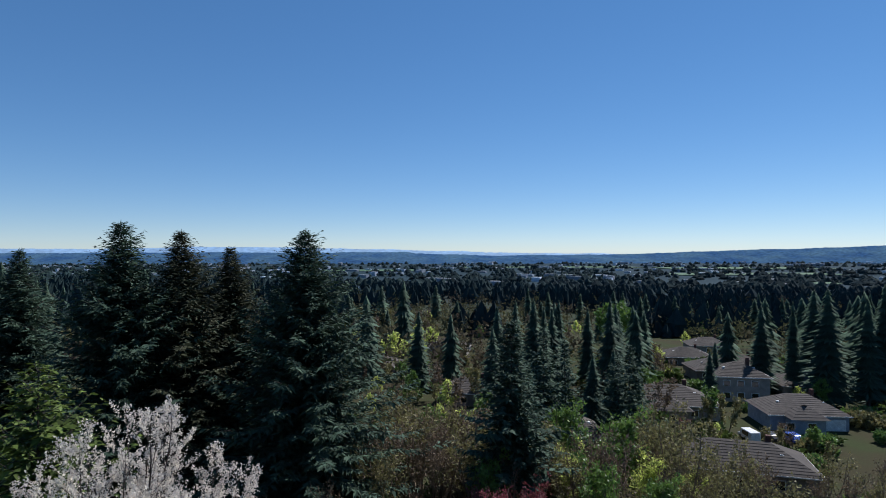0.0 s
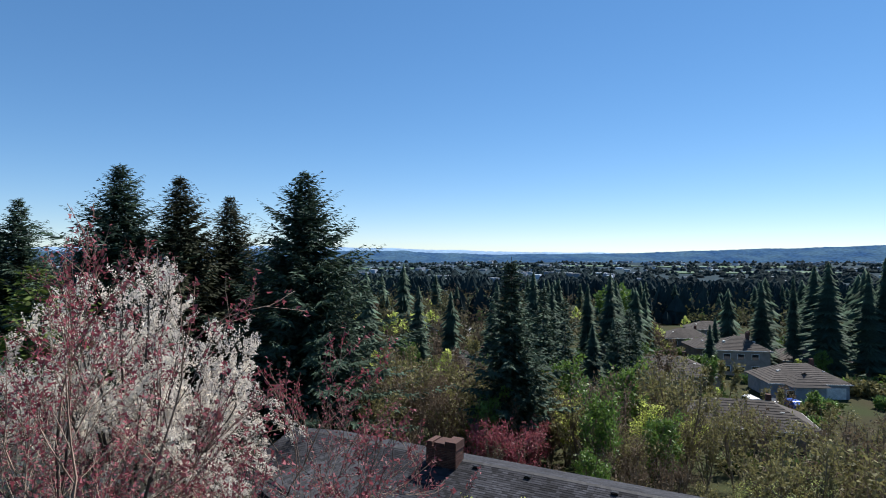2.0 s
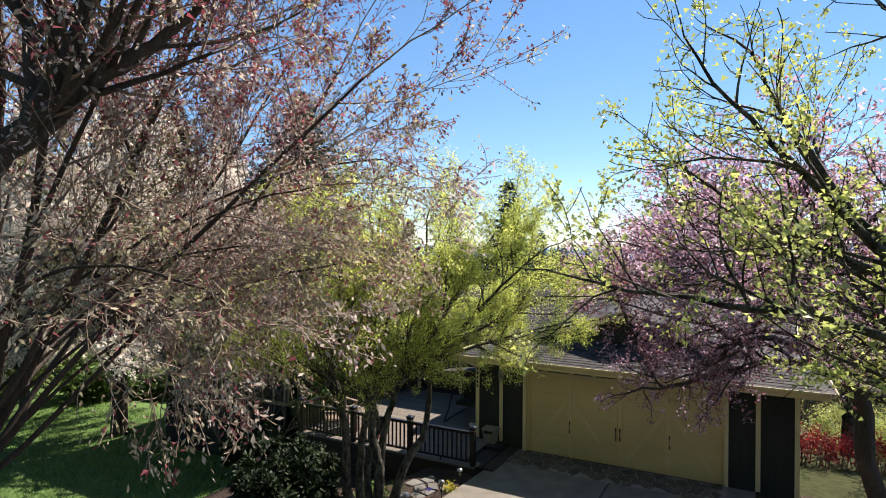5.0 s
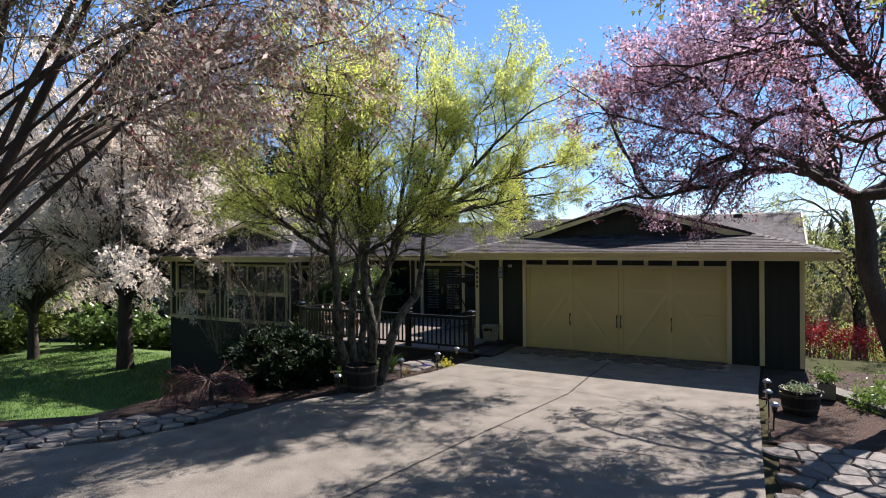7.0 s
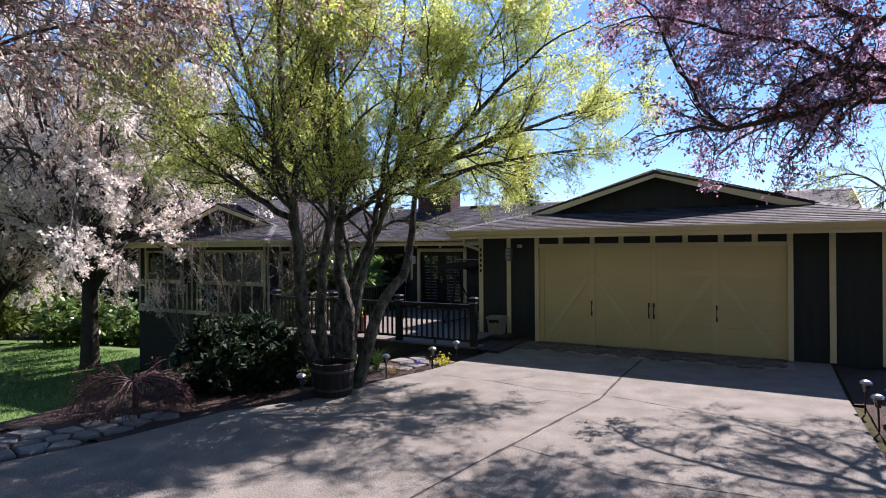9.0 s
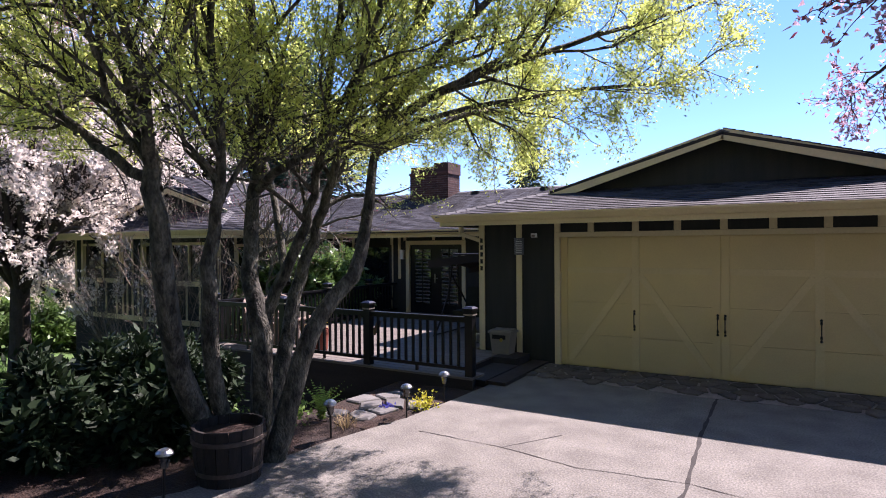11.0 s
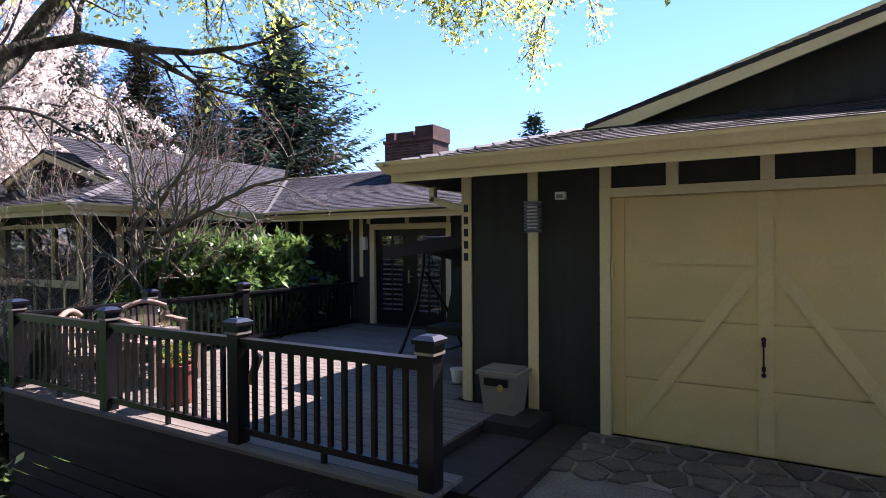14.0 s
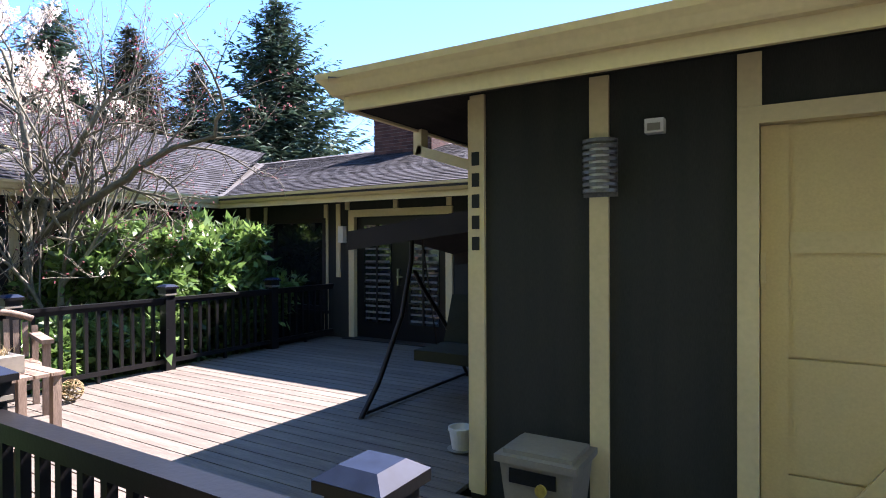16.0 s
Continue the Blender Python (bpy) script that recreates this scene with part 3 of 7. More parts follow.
for k in range(2):
    x = 0.09 + k * 2.455
    for sx in (x + 0.06, x + 1.2275, x + 2.395):
        part("overlay_board", boxes((sx - 0.055, sx + 0.055, 0.028, 0.0445, 0.02, 2.15)), DOOR_TRIM if sx == x + 1.2275 else DOOR, gdoor)
    for a, b in ((x + 0.12, x + 1.17), (x + 1.285, x + 2.335)):
        part("overlay_board", boxes((a, b, 0.03, 0.0445, 1.56, 1.655)), DOOR_TRIM, gdoor)
    for a, b in (((x + 1.16, 0.036, 1.54), (x + 0.16, 0.036, 0.10)), ((x + 1.295, 0.036, 1.54), (x + 2.295, 0.036, 0.10))):
        part("overlay_board", beam(bmesh.new(), a, b, 0.014, 0.10, (0, 0, 1)), DOOR_TRIM, gdoor)


def pull(x):
    bm = bmesh.new()
    for z0, z1, w in ((0.70, 0.74, 0.018), (0.90, 0.94, 0.018)):
        beam(bm, (x, 0.02, z0), (x, 0.02, z1), 0.03, 0.02, (0, 1, 0))
    beam(bm, (x, 0.005, 0.69), (x, -0.015, 0.72), 0.012, 0.012, (0, 1, 0))
    beam(bm, (x, -0.015, 0.72), (x, -0.015, 0.92), 0.014, 0.014, (0, 1, 0))
    beam(bm, (x, -0.015, 0.92), (x, 0.02, 0.95), 0.012, 0.012, (0, 1, 0))
    for z in (0.67, 0.96):
        lathe(bm, ((0.004, -0.02), (0.018, -0.008), (0.018, 0.008), (0.004, 0.02)), 8, (x, 0.018, z))
    part("handle", bm, BLACKIRON, gdoor, "black iron pull handle")


for x in (1.3, 2.50, 2.60, 3.79):
    pull(x)

BLIND = mat("grey_blind", (0.15, 0.155, 0.16), None, 0.6, 3, 30, 0.03)
# entrance: double glazed doors in a cream casing
fd = part("front_door", boxes((-5.64, -3.99, 4.07, 4.11, 0.17, 2.05)), BLACKPAINT, house, "dark double entrance doors with small panes")
for row in ((-5.76, -5.65, 3.985, 4.06, 0.15, 2.16), (-3.98, -3.87, 3.985, 4.06, 0.15, 2.16), (-5.65, -3.98, 3.985, 4.06, 2.05, 2.16)):
    part("door_casing", boxes(row), CREAM, house, "cream entrance casing", 0.006)
for x0, x1 in ((-5.50, -4.98), (-4.65, -4.13)):
    part("pane", boxes((x0, x1, 4.055, 4.069, 0.42, 1.92)), GLASS, fd, "glass with pale blinds behind")
    for i in range(15):
        z = 0.46 + i * 0.098
        part("blind_slat", boxes((x0 + 0.03, x1 - 0.03, 4.048, 4.054, z, z + 0.03)), BLIND, fd)
    part("glazing_grid", boxes((x0 + 0.245, x0 + 0.275, 4.03, 4.047, 0.42, 1.92), *[(x0, x1, 4.03, 4.045, z, z + 0.02) for z in (0.72, 1.02, 1.32, 1.62)]), BLACKPAINT, fd)
part("door_handle", boxes((-4.86, -4.83, 4.03, 4.07, 1.0, 1.25), (-4.86, -4.75, 4.02, 4.035, 1.12, 1.14)), CHROME, fd, "bright metal lever handle")
part("threshold", boxes((-5.8, -3.83, 3.86, 4.07, 0.132, 0.168)), DARKWOOD, house)

# brick chimney with a stepped cap
chimney = part("chimney", boxes((-7.72, -6.24, 7.2, 8.0, 2.9, 4.42)), MORTAR, house, "red-brown brick chimney with stepped cap")
rng = random.Random(3)
bm_rest = bmesh.new()
for k in range(20):
    z = 2.95 + k * 0.074
    off = 0.11 if k % 2 else 0.0
    x = -7.73 - off
    while x < -6.24:
        a, b = max(-7.73, x + 0.005), min(-6.23, x + 0.215)
        if b - a > 0.03:
            part("brick", boxes((a, b, 7.19, 7.21, z, z + 0.064)), BRICK, chimney)
            box(bm_rest, a, b, 7.99, 8.01, z, z + 0.064)
        x += 0.22
    y = 7.19 - off
    while y < 8.0:
        a, b = max(7.19, y + 0.005), min(8.01, y + 0.215)
        if b - a > 0.03:
            part("brick", boxes((-6.25, -6.23, a, b, z, z + 0.064)), BRICK, chimney)
            box(bm_rest, -7.73, -7.71, a, b, z, z + 0.064)
        y += 0.22
tagged(part("brickwork", bm_rest, BRICK, chimney), kind="stuff")
for x0, x1, z1 in ((-7.68, -7.40, 4.70), (-7.33, -6.80, 4.68), (-6.75, -6.20, 4.79)):
    part("chimney_cap", boxes((x0, x1, 7.17, 8.03, 4.5, z1)), BRICK, chimney, bevel=0.008)
part("chimney_crown", boxes((-7.76, -6.20, 7.16, 8.04, 4.42, 4.50)), BRICK, chimney, bevel=0.008)

# ---- trees ----
def tubes(paths, sides=5):
    """Vertices and faces of tapering tubes along (points, radii)."""
    verts, faces = [], []
    ang = np.arange(sides) * 2 * math.pi / sides
    ca, sa = np.cos(ang), np.sin(ang)
    total = 0
    for pts, rad in paths:
        pts, rad = np.asarray(pts, float), np.asarray(rad, float)
        n = len(pts)
        d = np.gradient(pts, axis=0)
        d /= np.linalg.norm(d, axis=1)[:, None] + 1e-9
        ref = np.where(np.abs(d[:, 2:3]) > 0.9, np.array([[1.0, 0, 0]]), np.array([[0, 0, 1.0]]))
        a = np.cross(d, ref)
        a /= np.linalg.norm(a, axis=1)[:, None] + 1e-9
        if rad[0] > 0.02:
            for i in range(1, n):
                q = a[i - 1] - d[i] * a[i - 1].dot(d[i])
                a[i] = q / (np.linalg.norm(q) + 1e-9)
        b = np.cross(d, a)
        s = sides if rad[0] > 0.012 else 3
        if s != sides:
            c3, s3 = np.cos(np.arange(3) * 2.0944), np.sin(np.arange(3) * 2.0944)
        else:
            c3, s3 = ca, sa
        ring = pts[:, None, :] + rad[:, None, None] * (a[:, None, :] * c3[None, :, None] + b[:, None, :] * s3[None, :, None])
        verts.append(ring.reshape(-1, 3))
        i = np.arange(n - 1)[:, None] * s
        k = np.arange(s)[None, :]
        k2 = (k + 1) % s
        f = np.stack((i + k, i + k2, i + s + k2, i + s + k), -1).reshape(-1, 4) + total
        faces.append(f)
        total += n * s
    return np.concatenate(verts), np.concatenate(faces)


def leaf_quads(centers, size, rng, droop=0.0, aim=None, ratio=0.55, spread=0.3, level=0.0):
    """A small leaf at each centre: a pointed wedge, or a narrow diamond."""
    n = len(centers)
    d = rng.normal(size=(n, 3))
    if aim is not None:
        d = d * 0.6 + aim
    d[:, 2] -= droop
    d /= np.linalg.norm(d, axis=1)[:, None]
    s = np.cross(d, rng.normal(size=(n, 3)) * (1 - level) + np.array((0, 0, 1.6 * level)))
    s /= np.linalg.norm(s, axis=1)[:, None]
    ln = size * (1 + spread * rng.normal(size=n)).clip(0.4, 1.8)
    d, s = d * ln[:, None], s * (ln * ratio / 2)[:, None]
    if ratio >= 0.5:
        return np.stack((centers - s, centers + s, centers + d), 1).reshape(-1, 3), np.arange(n * 3).reshape(-1, 3)
    v = np.stack((centers, centers + d * 0.5 + s, centers + d, centers + d * 0.5 - s), 1).reshape(-1, 3)
    f = np.arange(n * 4).reshape(-1, 4)
    return v, f


def quick_mesh(name, v, f, material, parent, label="", smooth=False):
    me = bpy.data.meshes.new(name)
    nv, nf, k = len(v), len(f), f.shape[1]
    me.vertices.add(nv)
    me.vertices.foreach_set("co", np.asarray(v, np.float32).ravel())
    me.loops.add(nf * k)
    me.loops.foreach_set("vertex_index", f.astype(np.int32).ravel())
    me.polygons.add(nf)
    me.polygons.foreach_set("loop_start", (np.arange(nf) * k).astype(np.int32))
    me.update(calc_edges=True)
    me.validate()
    me.materials.append(material)
    if smooth:
        me.shade_smooth()
    ob = new(name, me)
    ob.parent = parent
    if label:
        tagged(ob, label)
    return ob


class Grower:
    """Grows limbs as bent paths; keeps the outer twigs for leaves and flowers."""

    def __init__(self, seed):
        self.rng = np.random.default_rng(seed)
        self.paths, self.tips, self.dirs = [], [], []

    def limb(self, p, d, length, r0, level, levels, up=0.15, bend=0.22, kids=(5, 5, 4, 3), angle=0.75, shrink=0.62, start=0.25, twig=0.004):
        rng = self.rng
        n = (7, 5, 4, 3)[min(level, 3)]
        step = length / n
        pts, rad = [np.array(p, float)], [r0]
        d = np.array(d, float) / np.linalg.norm(d)
        end = max(twig, r0 * (0.35 if level < levels else 0.4))
        dirs = [d]
        for i in range(n):
            d = d + rng.normal(size=3) * bend * (0.6 if level == 0 else 1.0) + np.array((0, 0, up))
            d /= np.linalg.norm(d)
            pts.append(pts[-1] + d * step)
            rad.append(r0 + (end - r0) * (i + 1) / n)
            dirs.append(d)
        self.paths.append((pts, rad))
        if level >= levels:
            for i in range(1, n + 1):
                for q in (pts[i], (np.asarray(pts[i]) + pts[i - 1]) / 2):
                    self.tips.append(q)
                    self.dirs.append(dirs[i])
            return
        count = kids[min(level, len(kids) - 1)]
        for k in range(count):
            f = start + (1 - start) * (k + rng.random() * 0.8) / count
            i = min(n - 1, int(f * n))
            q = pts[i] + (pts[i + 1] - pts[i]) * (f * n - i)
            ax = rng.normal(size=3)
            ax -= dirs[i] * ax.dot(dirs[i])
            ax /= np.linalg.norm(ax) + 1e-9
            a = angle * (0.7 + 0.6 * rng.random())
            nd = dirs[i] * math.cos(a) + ax * math.sin(a)
            self.limb(q, nd, length * shrink * (0.7 + 0.5 * rng.random()) * (1.1 - 0.35 * f), max(twig, rad[i] * 0.58), level + 1, levels, up, bend, kids, angle, shrink, 0.2, twig)
        # the limb's own end carries on as a twig
        self.limb(pts[-1], d, length * shrink * 0.6, end, levels, levels, up, bend, kids, angle, shrink, 0.2, twig)

    def build(self, name, label, category, bark, leaf_sets, at, sides=6, group="", twigs=None, thin=0.0, level=0.0):
        """leaf_sets: (part name, material, how many a point, size, scatter, droop, ratio, label)."""
        t = thing(name, label, category, group, at)
        thick = [p for p in self.paths if p[1][0] > thin and (twigs is None or p[1][0] > 0.022)]
        v, f = tubes(thick, sides)
        quick_mesh("trunk", v, f, bark, t, smooth=True)
        if twigs is not None:
            v, f = tubes([p for p in self.paths if p[1][0] <= 0.022], 3)
            quick_mesh("twig_mass", v, f, twigs, t)
        tips, dirs = np.array(self.tips), np.array(self.dirs)
        for pname, material, per, size, scatter, droop, ratio, lab, *span in leaf_sets:
            low, high = span[0] if span else (-99, 99)
            pool = np.flatnonzero((tips[:, 2] + self.rng.normal(size=len(tips)) * 0.7 > low) & (tips[:, 2] < high))
            n = int(len(pool) * per)
            idx = pool[self.rng.integers(0, len(pool), n)]
            c = tips[idx] + self.rng.normal(size=(n, 3)) * scatter
            lv, lf = leaf_quads(c, size, self.rng, droop, dirs[idx] * 0.5, ratio, level=level)
            quick_mesh(pname, lv, lf, material, t, lab)
        return t


def stem(g, points, r0, r1, length, levels, boughs, **kw):
    """A main stem through given points, with limbs springing from its upper part."""
    pts = [np.array(p, float) for p in points]
    n = len(pts)
    rad = [r0 + (r1 - r0) * i / (n - 1) for i in range(n)]
    fine, fr = [], []
    for i in range(n - 1):
        for k in range(4):
            t = k / 4
            a, b = pts[max(i - 1, 0)], pts[min(i + 2, n - 1)]
            m0, m1 = (pts[i + 1] - a) / 2, (b - pts[i]) / 2
            fine.append((2 * t**3 - 3 * t**2 + 1) * pts[i] + (t**3 - 2 * t**2 + t) * m0 + (3 * t**2 - 2 * t**3) * pts[i + 1] + (t**3 - t**2) * m1 + g.rng.normal(size=3) * 0.012)
            fr.append(rad[i] + (rad[i + 1] - rad[i]) * t)
    fine.append(pts[-1])
    fr.append(rad[-1])
    g.paths.append((fine, fr))
    first = kw.pop("first", 0.4)
    flat = kw.pop("flat", 0.0)
    for k in range(boughs):
        f = first + (1 - first) * (k + 0.5 * g.rng.random()) / boughs
        i = min(len(fine) - 2, int(f * (len(fine) - 1)))
        d = fine[i + 1] - fine[i]
        d /= np.linalg.norm(d)
        ax = g.rng.normal(size=3)
        ax[2] *= 1 - flat
        ax -= d * ax.dot(d)
        ax /= np.linalg.norm(ax)
        a = 0.75 * (0.75 + 0.5 * g.rng.random())
        g.limb(fine[i], d * math.cos(a) + ax * math.sin(a), length * (0.75 + 0.4 * g.rng.random()), fr[i] * 0.55, 1, levels, **kw)
    g.limb(fine[-1], fine[-1] - fine[-2], length, r1, 1, levels, **kw)


def red_bud_tree():
    g = Grower(11)
    g.paths.append(([(0, 0, -0.5), (0.05, 0, 1.2), (0, 0.02, 2.6)], [0.26, 0.2, 0.17]))
    kw = dict(up=0.09, bend=0.14, kids=(6, 5, 4), angle=0.6, shrink=0.62, twig=0.0045)
    for pts in ([(0, 0, 2.2), (0.8, 0.2, 4.6), (1.7, 0.2, 7.0), (2.6, -0.1, 9.2), (3.4, -0.3, 11.2)],
                [(0, 0, 2.2), (0.5, 0.1, 4.8), (1.1, 0.0, 7.6), (1.6, -0.3, 9.8), (1.9, -0.4, 11.6)],
                [(0, 0, 2.4), (1.5, 0.7, 4.4), (3.3, 1.4, 6.2), (5.0, 2.0, 7.8)],
                [(0, 0, 2.5), (0.8, 0.9, 5.0), (2.2, 1.3, 7.6), (3.6, 1.4, 10.2)],
                [(0, 0, 2.5), (-0.2, 0.2, 5.5), (0.3, 0.3, 8.0), (1.0, 0.2, 11.4)],
                [(0, 0, 2.3), (1.2, 1.3, 4.2), (2.6, 2.4, 6.2), (3.8, 3.1, 8.4)],
                [(0, 0, 2.4), (1.6, -0.2, 4.8), (3.3, -0.2, 7.2), (4.7, 0.1, 9.4)],
                [(0, 0, 2.5), (-1.0, 0.8, 5.0), (-1.6, 1.6, 8.0)],
                [(0, 0, 2.4), (0.2, 1.5, 4.6), (1.2, 3.0, 6.8), (2.2, 3.8, 9.0)],
                [(0.2, 0.1, 3.2), (1.8, 0.6, 5.6), (3.1, 0.9, 7.8), (4.4, 1.1, 9.6)]):
        stem(g, pts, 0.085 if pts[1][0] in (0.8, 0.5) else 0.05, 0.016, 1.75, 3, 8, first=0.46, **kw)
    # the thick forked limb that leans over the drive
    fork = (3.44, -0.78, 6.93)
    stem(g, [(0, 0, 2.2), (1.4, -0.5, 4.8), (2.7, -0.95, 6.1), (3.17, -0.97, 6.55), fork], 0.15, 0.11, 1.5, 3, 3, first=0.8, **kw)
    stem(g, [fork, (3.27, -0.72, 7.6), (3.05, -0.8, 8.5), (3.0, -0.9, 10.6)], 0.10, 0.02, 1.7, 3, 10, first=0.2, **kw)
    stem(g, [fork, (4.0, -0.4, 7.4), (4.6, -0.05, 7.9), (5.3, 0.3, 8.9)], 0.085, 0.02, 1.6, 3, 10, first=0.2, **kw)
    # low side boughs that hang a little
    kw.update(up=-0.02, bend=0.2)
    upper = len(g.tips)
    for pts in ([(0, 0, 2.6), (1.4, 1.0, 4.3), (2.9, 1.9, 5.2), (4.3, 2.6, 5.6)], [(0.4, 0.1, 4.2), (2.0, 0.8, 5.4), (3.6, 1.4, 5.8)],
                [(0.1, 0, 3.2), (1.0, 1.6, 4.8), (2.2, 2.8, 5.4), (3.4, 3.9, 5.3)], [(0.3, 0, 4.0), (1.8, -0.2, 5.2), (3.4, -0.2, 5.6), (4.6, 0.1, 5.4)],
                [(0.2, 0.1, 3.6), (1.4, 1.2, 5.2), (2.8, 1.7, 6.2), (4.2, 2.2, 6.6)], [(0.4, 0.2, 4.6), (1.9, 1.5, 6.0), (3.3, 2.4, 6.8), (4.6, 3.0, 7.0)],
                [(0.1, 0.1, 3.4), (0.5, 1.5, 4.8), (0.9, 3.0, 5.6), (1.4, 4.2, 5.6)],
                [(0, 0, 3.0), (-0.8, 2.4, 4.9), (-1.5, 4.6, 5.8), (-1.9, 6.0, 6.1)], [(-0.5, 1.4, 4.2), (0.2, 3.2, 5.4), (0.7, 5.0, 5.9)]):
        stem(g, pts, 0.09 if pts[-1][1] == 6.0 else 0.03, 0.05 if pts[-1][1] == 6.0 else 0.012, 1.35, 3, 10, first=0.35, **kw)
    keep = [i for i in range(len(g.tips)) if i < upper or g.rng.random() < 0.95]
    g.tips, g.dirs = [g.tips[i] for i in keep], [g.dirs[i] for i in keep]
    return g.build("maple_tree", "tall grey-barked maple with red-brown spring buds", "tree", BARK_DARK,
                   [("bud_haze", LEAF_RED, 2.5, 0.050, 0.03, 0.3, 0.55, "red-brown opening buds", (7.6, 99)), ("low_bud_haze", LEAF_RED, 0.45, 0.05, 0.04, 0.3, 0.55, "", (-99, 8.4)), ("seed_tuft", TUFT_PALE, 1.9, 0.062, 0.05, 0.6, 0.42, "pale mauve and olive hanging seed tufts", (-99, 8.8))], (-3.5, -11.5, -0.2), twigs=BARK_RED)


def lime_maple():
    g = Grower(23)
    foot = np.array((-1.2, -5.4, 0.0))
    kw = dict(bend=0.17, kids=(6, 5, 4), angle=0.72, shrink=0.6, twig=0.0028)
    crotch = (-0.33, -4.48, 3.26)
    # (stem in plan, thickness at its foot, first bough, boughs, bough length, rise)
    for pts, r, first, boughs, length, rise in (
            ([(-0.98, -5.50, -0.2), (-0.74, -5.50, 0.33), (-0.50, -5.38, 1.15), (-0.26, -4.93, 1.95), (-0.34, -4.62, 2.8), crotch], 0.125, 0.97, 1, 0.9, 0.05),
            ([crotch, (0.3, -4.0, 3.75), (1.2, -3.0, 4.3), (2.3, -1.9, 4.85)], 0.062, 0.3, 12, 1.2, 0.05),
            ([(-0.30, -4.47, 3.22), (0.4, -3.95, 3.5), (1.25, -3.05, 3.75), (2.2, -2.0, 3.98)], 0.036, 0.35, 12, 0.95, 0.015),
            ([crotch, (-0.2, -4.2, 4.2), (0.3, -3.8, 5.2), (0.8, -3.6, 6.1)], 0.066, 0.2, 12, 1.25, 0.08),
            ([crotch, (0.35, -4.35, 4.0), (1.0, -4.0, 4.8), (1.7, -3.6, 5.5)], 0.055, 0.3, 10, 1.15, 0.06),
            ([(-0.33, -4.55, 3.0), (0.0, -3.6, 3.5), (0.2, -2.6, 3.75), (0.1, -1.7, 3.8)], 0.048, 0.35, 11, 0.95, 0.01),
            # middle stems
            ([(-1.2, -5.25, -0.2), (-1.5, -4.75, 0.8), (-1.56, -4.42, 1.66), (-1.5, -4.2, 2.25), (-1.2, -4.27, 2.8), (-0.95, -4.1, 3.8), (-0.7, -3.9, 4.9), (-0.5, -3.6, 5.9)], 0.10, 0.5, 14, 1.25, 0.07),
            ([(-1.45, -4.15, 2.4), (-1.6, -3.5, 3.3), (-1.5, -2.9, 3.6), (-1.1, -2.0, 3.7)], 0.05, 0.4, 11, 0.95, 0.01),
            ([(-1.3, -5.3, -0.2), (-1.7, -4.95, 0.7), (-1.62, -4.80, 1.4), (-1.3, -4.75, 2.0), (-1.08, -4.71, 2.6), (-0.8, -4.8, 3.5), (-0.4, -5.0, 4.5), (-0.1, -5.2, 5.7)], 0.092, 0.52, 13, 1.25, 0.08),
            ([(-1.1, -5.45, -0.2), (-0.96, -5.56, 1.2), (-1.18, -5.50, 1.8), (-1.30, -5.32, 2.6), (-1.15, -5.40, 3.1), (-1.1, -5.5, 4.2), (-0.9, -5.7, 5.7)], 0.115, 0.5, 13, 1.3, 0.08),
            ([(-1.30, -5.32, 2.6), (-0.75, -5.45, 2.8), (-0.6, -5.12, 3.1), (0.1, -5.2, 3.9), (0.5, -5.5, 4.8)], 0.05, 0.35, 11, 1.1, 0.05),
            ([(-1.28, -5.3, 2.6), (-2.0, -4.9, 3.5), (-2.5, -4.5, 4.6), (-2.8, -4.3, 5.6)], 0.055, 0.3, 12, 1.25, 0.07),
            # stems on the road side
            ([(-1.25, -5.6, -0.2), (-1.15, -5.95, 0.9), (-0.98, -6.12, 1.7), (-0.95, -6.10, 2.2), (-0.75, -6.15, 2.75), (-0.7, -6.3, 3.8), (-0.5, -6.5, 5.2)], 0.095, 0.55, 12, 1.25, 0.08),
            ([(-1.3, -5.65, -0.2), (-1.25, -6.2, 0.9), (-1.05, -6.5, 1.8), (-1.12, -6.55, 2.7), (-1.5, -6.5, 3.5), (-1.9, -6.6, 4.6), (-2.2, -6.7, 5.6)], 0.115, 0.5, 13, 1.3, 0.08),
            ([(-1.12, -6.55, 2.65), (-0.85, -6.8, 3.3), (-0.7, -7.2, 4.3), (-0.4, -7.5, 5.4)], 0.058, 0.25, 12, 1.2, 0.08),
            ([(-1.1, -6.52, 2.5), (-1.9, -6.55, 2.95), (-2.7, -6.5, 3.35), (-3.6, -6.4, 4.1)], 0.055, 0.5, 10, 1.0, 0.07),
            ([(-1.9, -6.55, 2.95), (-2.6, -6.9, 3.6), (-3.2, -7.2, 4.3)], 0.04, 0.2, 10, 1.0, 0.05),
            ([(-1.6, -4.6, 1.6), (-2.3, -4.2, 2.9), (-3.0, -3.9, 3.9), (-3.7, -3.7, 4.7)], 0.05, 0.55, 9, 1.0, 0.07)):
        stem(g, [np.array(p) - foot for p in pts], r, max(0.016, r * 0.22), length, 3, boughs, first=first, flat=0.55, up=rise, **kw)
    # bare inside and below: fine twigs start at the crown's underside
    g.paths = [q for q in g.paths if q[1][0] > 0.012 or np.mean(np.asarray(q[0])[:, 2]) > (2.5 if q[0][0][1] > 1.2 else 2.85)]
    keep = [i for i, q in enumerate(g.tips) if q[2] > (2.45 if q[1] > 1.2 else 2.75) + 0.25 * g.rng.random()]
    g.tips, g.dirs = [g.tips[i] for i in keep], [g.dirs[i] for i in keep]
